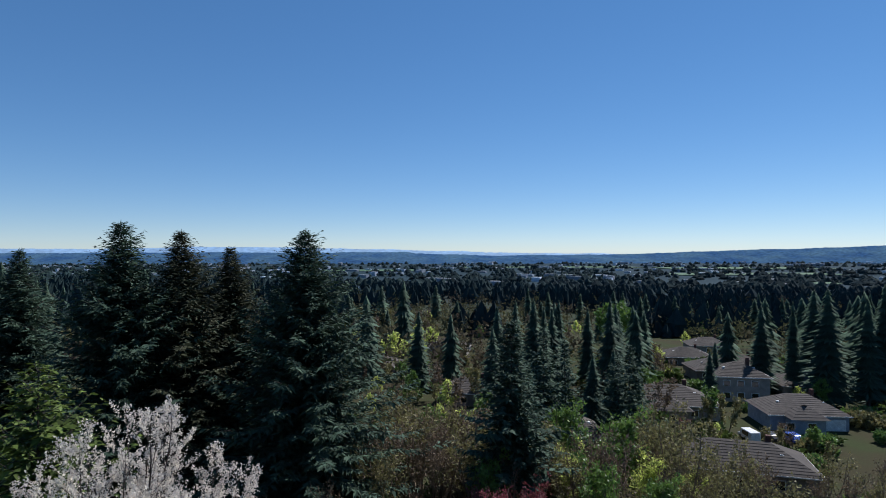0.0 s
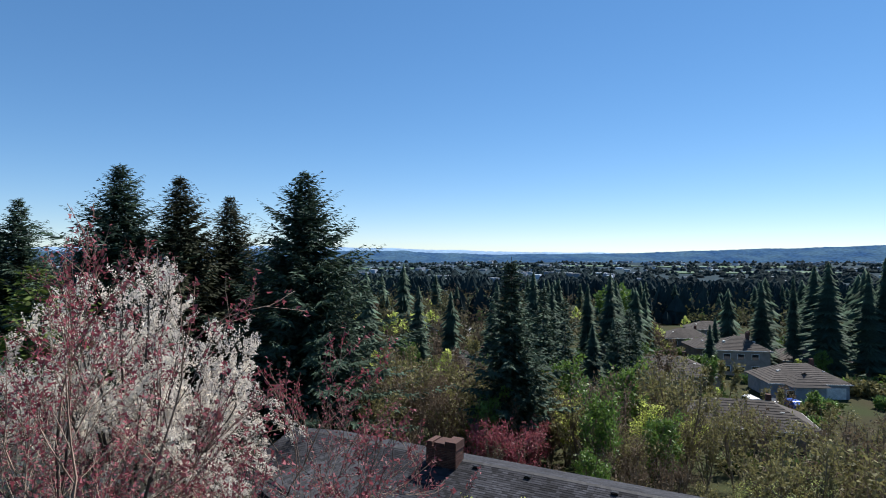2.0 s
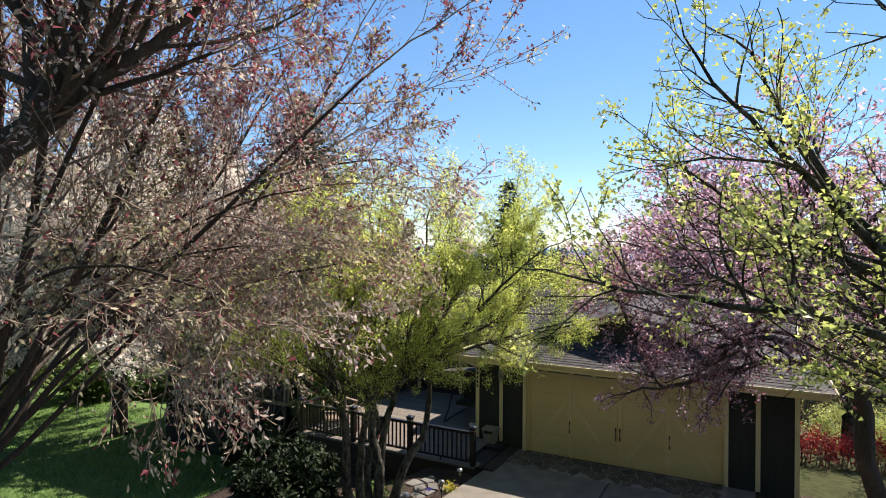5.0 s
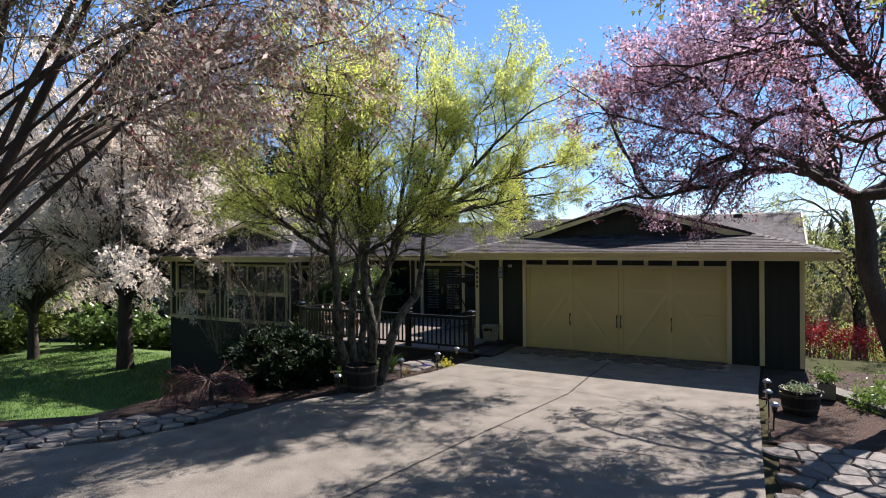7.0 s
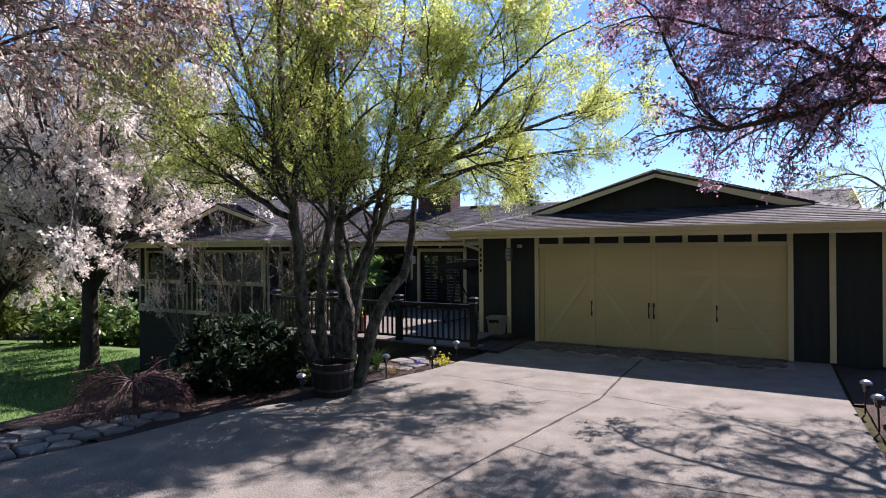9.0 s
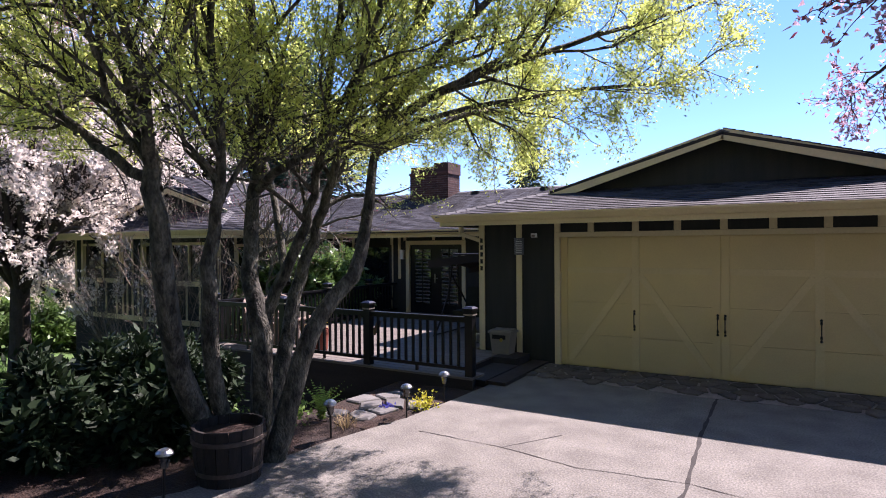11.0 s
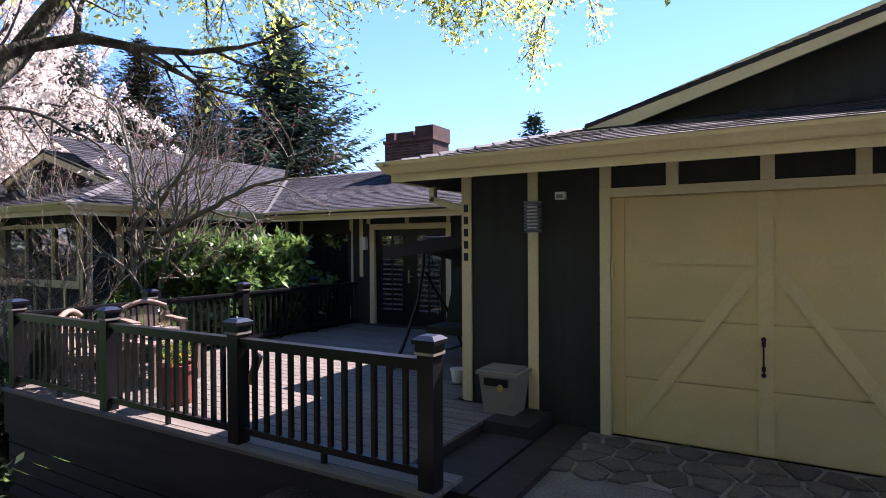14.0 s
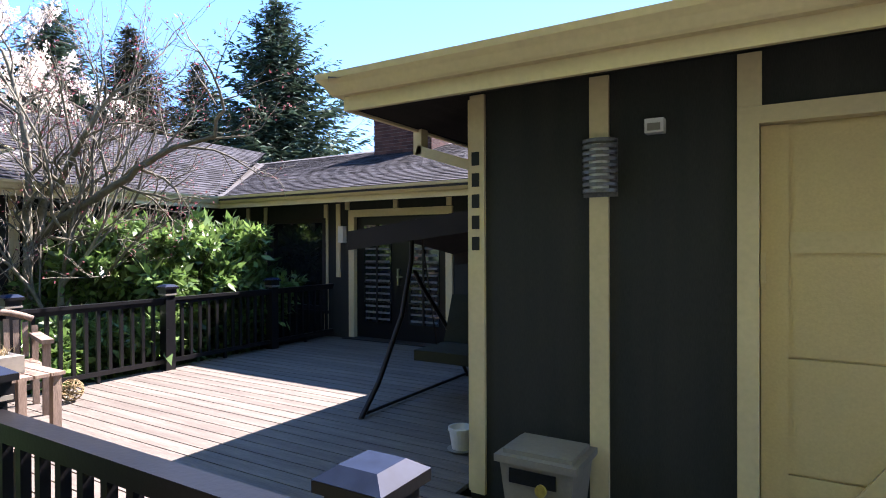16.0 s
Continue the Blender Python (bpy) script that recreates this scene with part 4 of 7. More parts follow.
    return g.build("japanese_maple_tree", "multi-stemmed maple with young lime-green leaves", "tree", BARK_GREY,
                   [("foliage", LEAF_LIME, 6.6, 0.038, 0.045, 0.1, 0.44, "young lime-green leaves"), ("upper_foliage", LEAF_LIME, 3.2, 0.05, 0.06, 0.1, 0.44, "", (4.6, 99))], tuple(foot), level=0.4)


def white_cherry():
    g = Grower(31)
    g.paths.append(([(0, 0, -0.5), (0.03, 0, 1.4), (0, 0.02, 3.4)], [0.42, 0.31, 0.27]))
    kw = dict(up=0.10, bend=0.06, kids=(7, 5, 3), angle=0.55, shrink=0.6, twig=0.006)
    for k in range(20):
        a, e = k * 2.4, 0.2 + 1.15 * ((k * 7) % 20) / 20
        c, s, u = math.cos(a) * math.sin(e), math.sin(a) * math.sin(e), math.cos(e)
        stem(g, [(0, 0, 2.6 + 0.5 * (k % 4) / 4), (1.3 * c, 1.3 * s, 3.6 + 1.6 * u), (2.9 * c, 2.9 * s, 4.5 + 4.9 * u), (4.6 * c, 4.6 * s, 5.2 + 7.9 * u)], 0.11, 0.03, 1.6, 3, 10, first=0.3, **kw)
    # a shoulder of rising boughs that rounds the crown
    for k in range(9):
        c, s = math.cos(0.3 + k * 0.7) * 0.62, math.sin(0.3 + k * 0.7) * 0.62
        stem(g, [(0, 0, 2.8), (1.8 * c, 1.8 * s, 4.6), (4.2 * c, 4.2 * s, 7.0), (6.6 * c, 6.6 * s, 9.2 + 0.5 * (k % 3))], 0.10, 0.03, 1.5, 3, 10, first=0.4, **kw)
    # wide drooping outer boughs
    kw.update(up=-0.13, bend=0.1)
    for k in range(15):
        c, s = math.cos(k * 2.4), math.sin(k * 2.4)
        r = 5.0 + 1.5 * ((k * 5) % 7) / 7
        z = 4.3 + 0.28 * k
        stem(g, [(0, 0, 2.9 + 0.1 * k), (0.33 * r * c, 0.33 * r * s, z), (0.68 * r * c, 0.68 * r * s, z + 0.5), (r * c, r * s, z - 0.2)], 0.09, 0.03, 1.7, 3, 9, first=0.35, **kw)
    return g.build("cherry_tree", "large cherry tree covered in white blossom", "tree", BARK_DARK,
                   [("blossom", PETAL_WHITE, 3.0, 0.078, 0.045, 0.0, 0.8, "dense white blossom")], (-17.3, -0.55, -2.2), thin=0.0065)


def pink_plum():
    g = Grower(47)
    foot = np.array((7.6, -3.66, 0.0))
    kw = dict(bend=0.3, kids=(6, 5, 3), angle=0.8, shrink=0.58, twig=0.003)
    crotch = (6.9, -4.06, 3.42)
    g.paths.append(([np.array(p) - foot for p in ((7.65, -3.62, -0.25), (7.5, -3.72, 0.6), (7.3, -3.84, 1.3), (7.0, -4.0, 2.3), (6.98, -4.02, 3.0), crotch)], [0.2, 0.17, 0.16, 0.15, 0.15, 0.13]))
    # crooked limbs: (line in plan, thickness, bough length, boughs, first bough, rise)
    for pts, r, length, boughs, first, rise in (
            ([crotch, (6.5, -4.3, 3.62), (6.15, -4.5, 3.80), (5.62, -4.8, 3.82), (4.9, -5.2, 3.6), (4.2, -5.6, 3.42)], 0.085, 0.85, 11, 0.35, 0.0),
            ([crotch, (6.4, -4.1, 3.76), (5.85, -4.4, 4.12), (5.4, -4.7, 4.15), (4.95, -4.9, 4.0), (4.65, -5.1, 3.7)], 0.075, 0.8, 9, 0.4, 0.0),
            ([(6.45, -4.45, 3.68), (6.53, -4.4, 4.2), (6.48, -4.4, 4.62), (6.0, -4.7, 4.72), (5.56, -4.95, 4.5), (5.3, -5.1, 4.1), (4.8, -5.4, 3.75)], 0.066, 0.8, 10, 0.4, 0.02),
            ([(5.56, -4.95, 4.5), (5.1, -5.2, 4.8), (4.8, -5.4, 5.2), (4.4, -5.6, 5.1)], 0.04, 0.9, 9, 0.2, 0.03),
            ([(5.3, -5.1, 4.1), (4.8, -5.2, 4.4), (4.3, -5.4, 4.5), (3.7, -5.7, 4.7)], 0.036, 0.85, 9, 0.2, 0.03),
            ([(4.2, -5.6, 3.42), (3.9, -5.4, 3.8), (3.6, -5.3, 4.4), (3.4, -5.4, 4.9)], 0.03, 0.8, 9, 0.1, 0.03),
            ([crotch, (7.3, -5.0, 3.5), (7.15, -5.6, 4.2), (6.85, -5.8, 4.6), (6.75, -5.9, 5.1), (6.6, -5.8, 5.8)], 0.10, 1.0, 10, 0.4, 0.04),
            ([(7.0, -5.75, 4.45), (6.6, -5.4, 5.3), (6.05, -5.7, 5.4), (5.45, -6.0, 5.3), (4.8, -6.4, 5.1)], 0.06, 1.0, 11, 0.2, 0.0),
            ([crotch, (7.3, -3.8, 3.7), (7.7, -3.6, 4.2), (8.1, -3.4, 5.2)], 0.08, 1.1, 9, 0.3, 0.03),
            ([(6.98, -4.02, 3.1), (6.7, -3.2, 3.8), (6.2, -2.4, 4.3), (5.6, -1.8, 4.7)], 0.07, 0.95, 9, 0.35, 0.0),
            ([(6.7, -3.2, 3.8), (6.5, -2.1, 4.4), (6.2, -1.1, 4.9), (5.7, -0.4, 5.2)], 0.06, 0.95, 10, 0.3, 0.02),
            ([(6.5, -2.1, 4.4), (7.1, -0.9, 4.9), (7.5, 0.2, 5.4)], 0.05, 1.1, 10, 0.25, 0.02),
            ([(6.6, -3.0, 3.9), (5.7, -3.0, 4.1), (4.9, -2.9, 4.0), (4.3, -2.8, 3.85), (3.9, -2.6, 3.6)], 0.045, 0.5, 8, 0.3, -0.02),
            ([(6.85, -5.8, 4.6), (6.2, -6.6, 5.2), (5.6, -7.3, 5.7), (5.0, -7.9, 5.9)], 0.055, 1.0, 10, 0.25, 0.03),
            ([(6.75, -5.9, 5.1), (6.2, -6.9, 5.9), (5.9, -7.9, 6.3)], 0.05, 1.2, 10, 0.25, 0.03),
            ([(6.6, -5.6, 5.3), (6.0, -5.9, 5.9), (5.4, -6.2, 6.2), (4.9, -6.5, 6.3)], 0.05, 1.1, 10, 0.2, 0.02),
            ([(6.48, -4.4, 4.62), (6.2, -4.2, 5.4), (5.7, -4.2, 5.9), (5.2, -4.4, 6.1)], 0.05, 1.0, 9, 0.2, 0.02),
            ([(6.3, -4.2, 5.2), (5.8, -3.6, 5.6), (5.1, -3.2, 5.9), (4.4, -3.0, 5.8), (3.8, -2.9, 5.9)], 0.07, 1.0, 13, 0.3, 0.02),
            ([(5.8, -3.6, 5.6), (5.0, -3.8, 5.5), (4.3, -4.2, 5.4), (3.7, -4.4, 5.6)], 0.06, 0.9, 12, 0.3, 0.02),
            ([(6.0, -2.9, 6.2), (5.2, -2.4, 6.4), (4.5, -2.3, 6.3)], 0.05, 1.0, 10, 0.2, 0.02),
            ([(6.7, -3.4, 3.9), (6.3, -3.2, 5.0), (6.0, -2.9, 6.2)], 0.05, 1.2, 10, 0.3, 0.04),
            ([(6.6, -5.8, 5.8), (7.2, -6.6, 6.4), (7.9, -7.2, 6.7)], 0.045, 1.2, 9, 0.2, 0.03)):
        stem(g, [np.array(p) - foot for p in pts], r, max(0.014, r * 0.3), length, 3, boughs, first=first, up=rise, **kw)
    return g.build("plum_tree", "old crooked plum tree in pink blossom", "tree", BARK_DARK,
                   [("blossom", PETAL_PINK, 1.6, 0.036, 0.035, 0.0, 0.8, "small pink blossom"), ("upper_blossom", PETAL_PINK, 1.5, 0.045, 0.06, 0.0, 0.8, "", (5.3, 99)), ("leaves", LEAF_RED, 0.55, 0.045, 0.03, 0.1, 0.45, "")], (7.75, -3.6, 0.0))


def drooping_tree():
    g = Grower(83)
    g.paths.append(([(0, 0, -0.3), (0.06, 0, 1.6), (-0.02, 0.05, 3.4), (0.1, 0, 5.0)], [0.25, 0.2, 0.17, 0.11]))
    kw = dict(up=-0.17, bend=0.16, kids=(6, 5, 4), angle=0.6, shrink=0.62, twig=0.004)
    for k in range(11):
        c, s = math.cos(k * 2.4), math.sin(k * 2.4)
        z = 2.2 + 0.25 * k
        stem(g, [(0, 0, z), (0.7 * c, 0.7 * s, z + 0.9), (1.5 * c, 1.5 * s, z + 1.5), (2.3 * c, 2.3 * s, z + 1.4)], 0.05, 0.02, 1.3, 3, 8, first=0.35, **kw)
    return g.build("birch_tree", "slim grey-barked tree with drooping twigs and yellow-green catkins", "tree", BARK_GREY,
                   [("catkin_haze", LEAF_YELLOW, 1.4, 0.055, 0.04, 0.6, 0.5, "yellow-green catkins")], (8.3, 8.0, ground_z(8.3, 8.0)))


def yellow_maple():
    g = Grower(59)
    g.paths.append(([(0, 0, -0.2), (0.03, 0, 1.2), (0, 0, 2.6)], [0.25, 0.19, 0.17]))
    kw = dict(up=0.07, bend=0.17, kids=(5, 4, 3), angle=0.7, shrink=0.6, twig=0.004)
    for pts in ([(0, 0, 2.0), (-1.0, -0.1, 3.8), (-2.2, -0.3, 5.1), (-3.3, -0.4, 6.4)],
                [(0, 0, 2.6), (-1.0, 0.3, 4.2), (-2.2, 0.6, 5.2), (-3.2, 0.7, 5.8)],
                [(0, 0, 2.4), (-0.5, 0.2, 4.6), (-1.4, 0.4, 6.0), (-2.0, 0.5, 7.1)],
                [(0, 0, 2.4), (0.2, 0.8, 4.3), (-0.4, 1.6, 6.2)],
                [(0, 0, 2.4), (0.7, -0.2, 4.4), (1.2, 0.2, 6.4)],
                [(0, 0, 2.4), (-1.2, 0.0, 4.1), (-2.6, -0.4, 5.0), (-3.6, -0.8, 5.2)],
                [(-0.5, 0.1, 3.2), (-1.6, 0.5, 4.6), (-2.6, 0.9, 5.9), (-3.2, 1.2, 7.0)]):
        stem(g, pts, 0.075, 0.025, 1.15, 3, 7, first=0.4, **kw)
    # flowers sit in round tufts at the twig ends
    keep = g.rng.random(len(g.tips)) < 0.15
    g.tips = [t for t, k in zip(g.tips, keep) if k]
    g.dirs = [t for t, k in zip(g.dirs, keep) if k]
    return g.build("flowering_maple_tree", "maple tree with yellow-green flower tufts on bare twigs", "tree", BARK_GREY,
                   [("flower_tuft", LEAF_YELLOW, 22.0, 0.036, 0.06, 0.0, 0.9, "yellow-green flower tufts")], (9.0, -9.7, 0.0))


def fir_mesh(seed, height, radius, droop=0.35, whorl=0.42, density=1.0, bare=0.06, ragged=0.25, twiggy=True, slim=0.2, light=False):
    """Trunk and needle sprays of a fir as arrays, base at the origin."""
    rng = np.random.default_rng(seed)
    paths = [([(0, 0, 0), (0.05, 0, height * 0.5), (0, 0.03, height)], [height * 0.014, height * 0.008, 0.02])]
    cs, ds, ss = [], [], []
    z = height * bare
    while z < height - 0.3:
        f = 1 - z / height
        rmax = radius * 1.2 * (f ** 0.76)
        nb = max(4, int((5 + 3 * f) * density))
        a0 = rng.random() * 6.28
        for k in range(nb):
            a = a0 + k * 6.283 / nb + rng.normal() * 0.25
            ln = max(0.25, rmax * (1 + ragged * rng.normal()) * (0.75 + 0.3 * rng.random()))
            dirv = np.array((math.cos(a), math.sin(a), 0))
            m = max(3, int(ln / 0.42))
            s = (np.arange(m) + 0.6) / m
            zz = z + rng.normal() * 0.15 + ln * ((0.28 + 0.12 * (1 - f)) * s - droop * (0.5 + 1.2 * f) * s * s + 0.35 * s ** 3) + 0.3 * f
            pts = dirv[None, :] * (s * ln)[:, None]
            pts[:, 2] = zz
            if f < 0.9 and twiggy:
                paths.append(([(0, 0, z), tuple(pts[m // 2]), tuple(pts[-1])], [0.02 + 0.03 * f, 0.02, 0.008]))
            side = np.array((-dirv[1], dirv[0], 0))
            for j in range(3):
                sgn = (-1, 1, 0)[j]
                wid = (0.55 * ln * (1 - s) + 0.22) * (0.55 if j < 2 else 0.4)
                dd = dirv[None, :] * 0.75 + side[None, :] * sgn * 0.9 + np.array((0, 0, 0.12 - 0.34 * f))[None, :] + rng.normal(size=(m, 3)) * 0.22
                cs.append(pts + rng.normal(size=(m, 3)) * 0.06)
                ds.append(dd / np.linalg.norm(dd, axis=1)[:, None])
                ss.append(np.clip(wid + 0.3, 0.3, 1.15) * (0.8 + 0.4 * rng.random(m)))
        z += whorl * (0.65 + 0.7 * f) * (0.8 + 0.4 * rng.random())
    top = np.array([[0, 0, height - 0.5 + 0.17 * i] for i in range(4)])
    cs.append(top)
    ds.append(np.tile((0.1, 0.1, 1.0), (4, 1)))
    ss.append(np.full(4, 0.3))
    c, d, s = np.concatenate(cs), np.concatenate(ds), np.concatenate(ss)
    n = len(c)
    w = np.cross(d, rng.normal(size=(n, 3)) * 0.5 + np.array((0, 0, 1.0)))
    w /= np.linalg.norm(w, axis=1)[:, None] + 1e-9
    w *= (s * slim)[:, None]
    e = d * s[:, None]
    drop = np.zeros((n, 3))
    drop[:, 2] = -0.12 * s
    if light:
        return paths, np.stack((c - w, c + w, c + e + drop), 1).reshape(-1, 3), np.arange(n * 3).reshape(-1, 3)
    v = np.stack((c, c + e * 0.45 + w, c + e + drop, c + e * 0.45 - w), 1).reshape(-1, 3)
    return paths, v, np.arange(n * 4).reshape(-1, 4)


FIR_LABEL = "tall dark green fir with drooping boughs"


def fir(name, seed, height, radius, at, material=None, label=FIR_LABEL, group="firs", sides=5, **kw):
    t = thing(name, label, "tree", group, at)
    paths, v, f = fir_mesh(seed, height, radius, **kw)
    tv, tf = tubes(paths, sides)
    quick_mesh("trunk", tv, tf, BARK_DARK, t)
    quick_mesh("crown", v, f, material or NEEDLE, t)
    return t


def planted(x, y, sink=0.1):
    return (x, y, ground_z(x, y) - sink)


red_bud_tree()
lime_maple()
cherry = white_cherry()
copy_thing(cherry, pose(-23.2, -1.2, ground_z(-23.2, -1.2), 0, 0, 130) @ Matrix.Scale(0.7, 4))
pink_plum()
drooping_tree()
yellow_maple()
NEEDLE_BROWN = mat("brown_green_fir_needle", (0.058, 0.060, 0.034), (0.034, 0.044, 0.026), 0.75, 0.25, 3, 0, island=0.45, through_light=0.15, spec=0.12)
for k, (x, y, top, rad) in enumerate(((-54.4, 22.4, 22.6, 9.0), (-51.3, 27.5, 21.7, 7.8), (-35.5, 30.2, 21.5, 9.4), (-50.4, 33.7, 20.0, 7.0), (-73, 21.5, 19.6, 6.5), (-45, 36, 15.0, 6.0), (-70, 10, 15.0, 6.5))):
    z = ground_z(x, y)
    fir("fir_tree", 100 + k, top - z, rad, (x, y, z), NEEDLE_BROWN if k in (1, 3) else None, density=1.7, ragged=0.34, whorl=0.36, slim=0.13)
fir("cedar_tree", 140, 15.5, 6.0, planted(-34, 4), NEEDLE_LIME, "broad cedar with lime-tipped layered boughs", "", droop=0.12, whorl=0.8)

# ---- woods, houses and distance down the slope ----
DOWN, ACROSS = Vector((-0.474, 0.881, 0)), Vector((0.881, 0.474, 0))


def plot(across, down):
    """Plan place: metres across and down the hill from the edge of the forecourt."""
    p = Vector((5.5, -15.7, 0)) + DOWN * down + ACROSS * across
    return p.x, p.y


def fir_kind(seed, height, radius, tiers=17, spikes=15, bare=0.05):
    """A fir kept as a pattern for copies: ragged drooping skirts of boughs, one over another, round a trunk."""
    rng = np.random.default_rng(seed)
    t = thing("fir_tree", FIR_LABEL, "tree", "firs", planted(-75, 40))
    tv, tf = tubes([([(0, 0, -0.5), (0.05, 0, height * 0.5), (0, 0.03, height * 0.97)], [height * 0.014, height * 0.008, 0.03])], 5)
    quick_mesh("trunk", tv, tf, BARK_DARK, t)
    v, f = [], []
    for k in range(tiers):
        u = bare + (1 - bare) * (k + 0.3 * rng.random()) / tiers
        zc = height * u
        r = radius * max(0.06, (1 - u) ** 0.72) * (0.82 + 0.3 * rng.random())
        drop = (0.35 + 0.5 * (1 - u)) * height / tiers * 1.3
        apex = len(v)
        v.append((0, 0, min(height, zc + height / tiers * 1.5)))
        n = spikes if u < 0.8 else 9
        a0 = rng.random() * 6.28
        for i in range(2 * n):
            a = a0 + math.pi * i / n + rng.normal() * 0.08
            q = r * ((0.55 + 0.75 * rng.random()) if i % 2 else (0.3 + 0.2 * rng.random()))
            v.append((q * math.cos(a), q * math.sin(a), zc - drop * (q / r) * (0.7 + 0.6 * rng.random()) + (0.25 * height / tiers if i % 2 == 0 else 0)))
        for i in range(2 * n):
            f.append((apex, apex + 1 + i, apex + 1 + (i + 1) % (2 * n)))
    quick_mesh("crown", np.array(v), np.array(f), NEEDLE, t)
    return t


FIR_PATTERNS = [fir_kind(201 + k, 22, r, tiers=34, spikes=17, bare=b) for k, (r, b) in enumerate(((4.6, 0.05), (4.0, 0.1), (5.0, 0.04), (3.6, 0.2)))]
for k, t in enumerate(FIR_PATTERNS):
    x, y = plot((-75, -88, -100, 30)[k], (80, 95, 110, 150)[k])
    t.location = planted(x, y)
RNG = random.Random(77)
FIR_FAR = [fir_kind(221 + k, 22, r, bare=0.05) for k, r in enumerate((5.8, 5.0, 6.6))]
for k, t in enumerate(FIR_FAR):
    x, y = plot((-110, -120, 118)[k], (190, 210, 190)[k])
    t.location = planted(x, y)


def put_fir(across, down, top):
    x, y = plot(across, down)
    z = ground_z(x, y)
    s = max(0.25, (top - z) / 22.0)
    src = FIR_FAR[RNG.randrange(3)] if down > 145 else FIR_PATTERNS[RNG.randrange(4)]
    ob = copy_thing(src, pose(x, y, z - 0.1, rz=RNG.random() * 360))
    ob.scale = (s * (0.75 + 0.45 * RNG.random()), s * (0.75 + 0.45 * RNG.random()), s)


# single firs that stand out
x, y = plot(6.8, 58)
fir("fir_tree", 150, 12.5 - ground_z(x, y), 4.4, (x, y, ground_z(x, y)), density=1.5, ragged=0.4, whorl=0.42, slim=0.2, bare=0.25)
for k, (a, d, top, r) in enumerate(((9.8, 68, 6.0, 3.6), (14.5, 84, 8.0, 4.4), (18.5, 88, 6.0, 4.0), (12.0, 96, 5.0, 4.2), (29, 96, 1.5, 3.8), (32.5, 101, 3.0, 4.2))):
    x, y = plot(a, d)
    fir("fir_tree", 160 + k, top - ground_z(x, y), r, (x, y, ground_z(x, y)), density=1.0, ragged=0.42, whorl=0.6, slim=0.24, bare=0.12, twiggy=False)
for a, d, top in ((35, 104, -2), (28, 108, 0),
                  (33, 112, 0.5), (84, 126, 11.2), (92, 125, 9.0), (98, 128, 12), (80, 132, 8.0), (104, 126, 10), (76, 138, 6.5), (110, 128, 8), (72, 146, 4), (90, 140, 10),
                  (-20, 150, 8), (-14, 205, 9), (-52, 120, 13), (-60, 135, 15), (-84, 122, 13), (-92, 120, 17.5), (-96, 130, 12), (-78, 150, 16), (-70, 128, 12),
                  (-30, 160, 3), (-24, 148, 1), (-36, 150, 4), (60, 130, -3), (64, 136, -2), (20, 128, 9), (23, 132, 7), (17, 136, 8), (26, 138, 6), (13, 140, 6), (37, 128, 8.5), (40, 134, 7), (34, 136, 6), (43, 142, 5), (10, 118, 4), (29, 150, 6),
                  (50, 150, 4), (55, 158, 3), (96, 150, 9), (102, 158, 8), (108, 148, 9), (92, 165, 6), (115, 160, 7), (-6, 140, 5), (2, 150, 3)):
    put_fir(a, d, top)
def clumped(x, y, cut=0.0):
    """True where the plan's patchy woods stand."""
    return noise.noise(Vector((x * 0.018, y * 0.018, 5.0))) + 0.5 * noise.noise(Vector((x * 0.06, y * 0.06, 2.0))) > cut


for i in range(240):
    d = 150 + RNG.random() ** 0.7 * 190
    a = (RNG.random() - 0.47) * d * 1.5
    x, y = plot(a, d)
    bearing = a / d
    open_slope = -0.18 < bearing < 0.094 or 0.22 < bearing < 0.26 or 0.35 < bearing < 0.57
    if clumped(x, y, 0.02) and not (d < 250 and open_slope):
        put_fir(a, d, ground_z(x, y) + 9 + 12 * RNG.random())


def broadleaf_pattern(seed, material, bark, name, label, height=12.0, spread=0.42, per=2.2, size=0.3, up=0.16, kids=(6, 3), limbs=3, thin=0.0):
    g = Grower(seed)
    for k in range(limbs):
        a = k * 6.3 / limbs + seed
        g.limb((0.1 * math.cos(a), 0.1 * math.sin(a), -0.3), (spread * 0.6 * math.cos(a), spread * 0.6 * math.sin(a), 1), height * 0.62, 0.14, 0, 2, up=up, bend=0.1, kids=kids, angle=spread * 1.5, shrink=0.42, start=0.25, twig=0.02)
    return g.build(name, label, "tree", bark, [("crown", material, per, size, 0.28, 0.0, 0.55, "")], planted(*plot(-10 - seed, 70)), 3, "slope trees", thin=thin)


BROAD = {
    "bare": broadleaf_pattern(1, LEAF_BROWN, TWIG_PALE, "bare_tree", "tall bare tree with brown twigs", per=1.6, size=0.26),
    "olive": broadleaf_pattern(2, LEAF_OLIVE, TWIG_PALE, "budding_tree", "slender tree in olive-green bud", per=2.2, size=0.28),
    "lime": broadleaf_pattern(3, LEAF_FRESH, TWIG_PALE, "young_leaf_tree", "tree in fresh light green leaf", per=3.6, size=0.34),
    "red": broadleaf_pattern(4, LEAF_RED, BARK_RED, "red_bud_tree", "round tree in dark red bud", height=9, spread=0.6, per=4.0, size=0.24, up=0.1),
    "yellow": broadleaf_pattern(5, LEAF_LIME, TWIG_PALE, "willow_tree", "yellow-green willow in young leaf", spread=0.55, per=5.0, size=0.3),
}

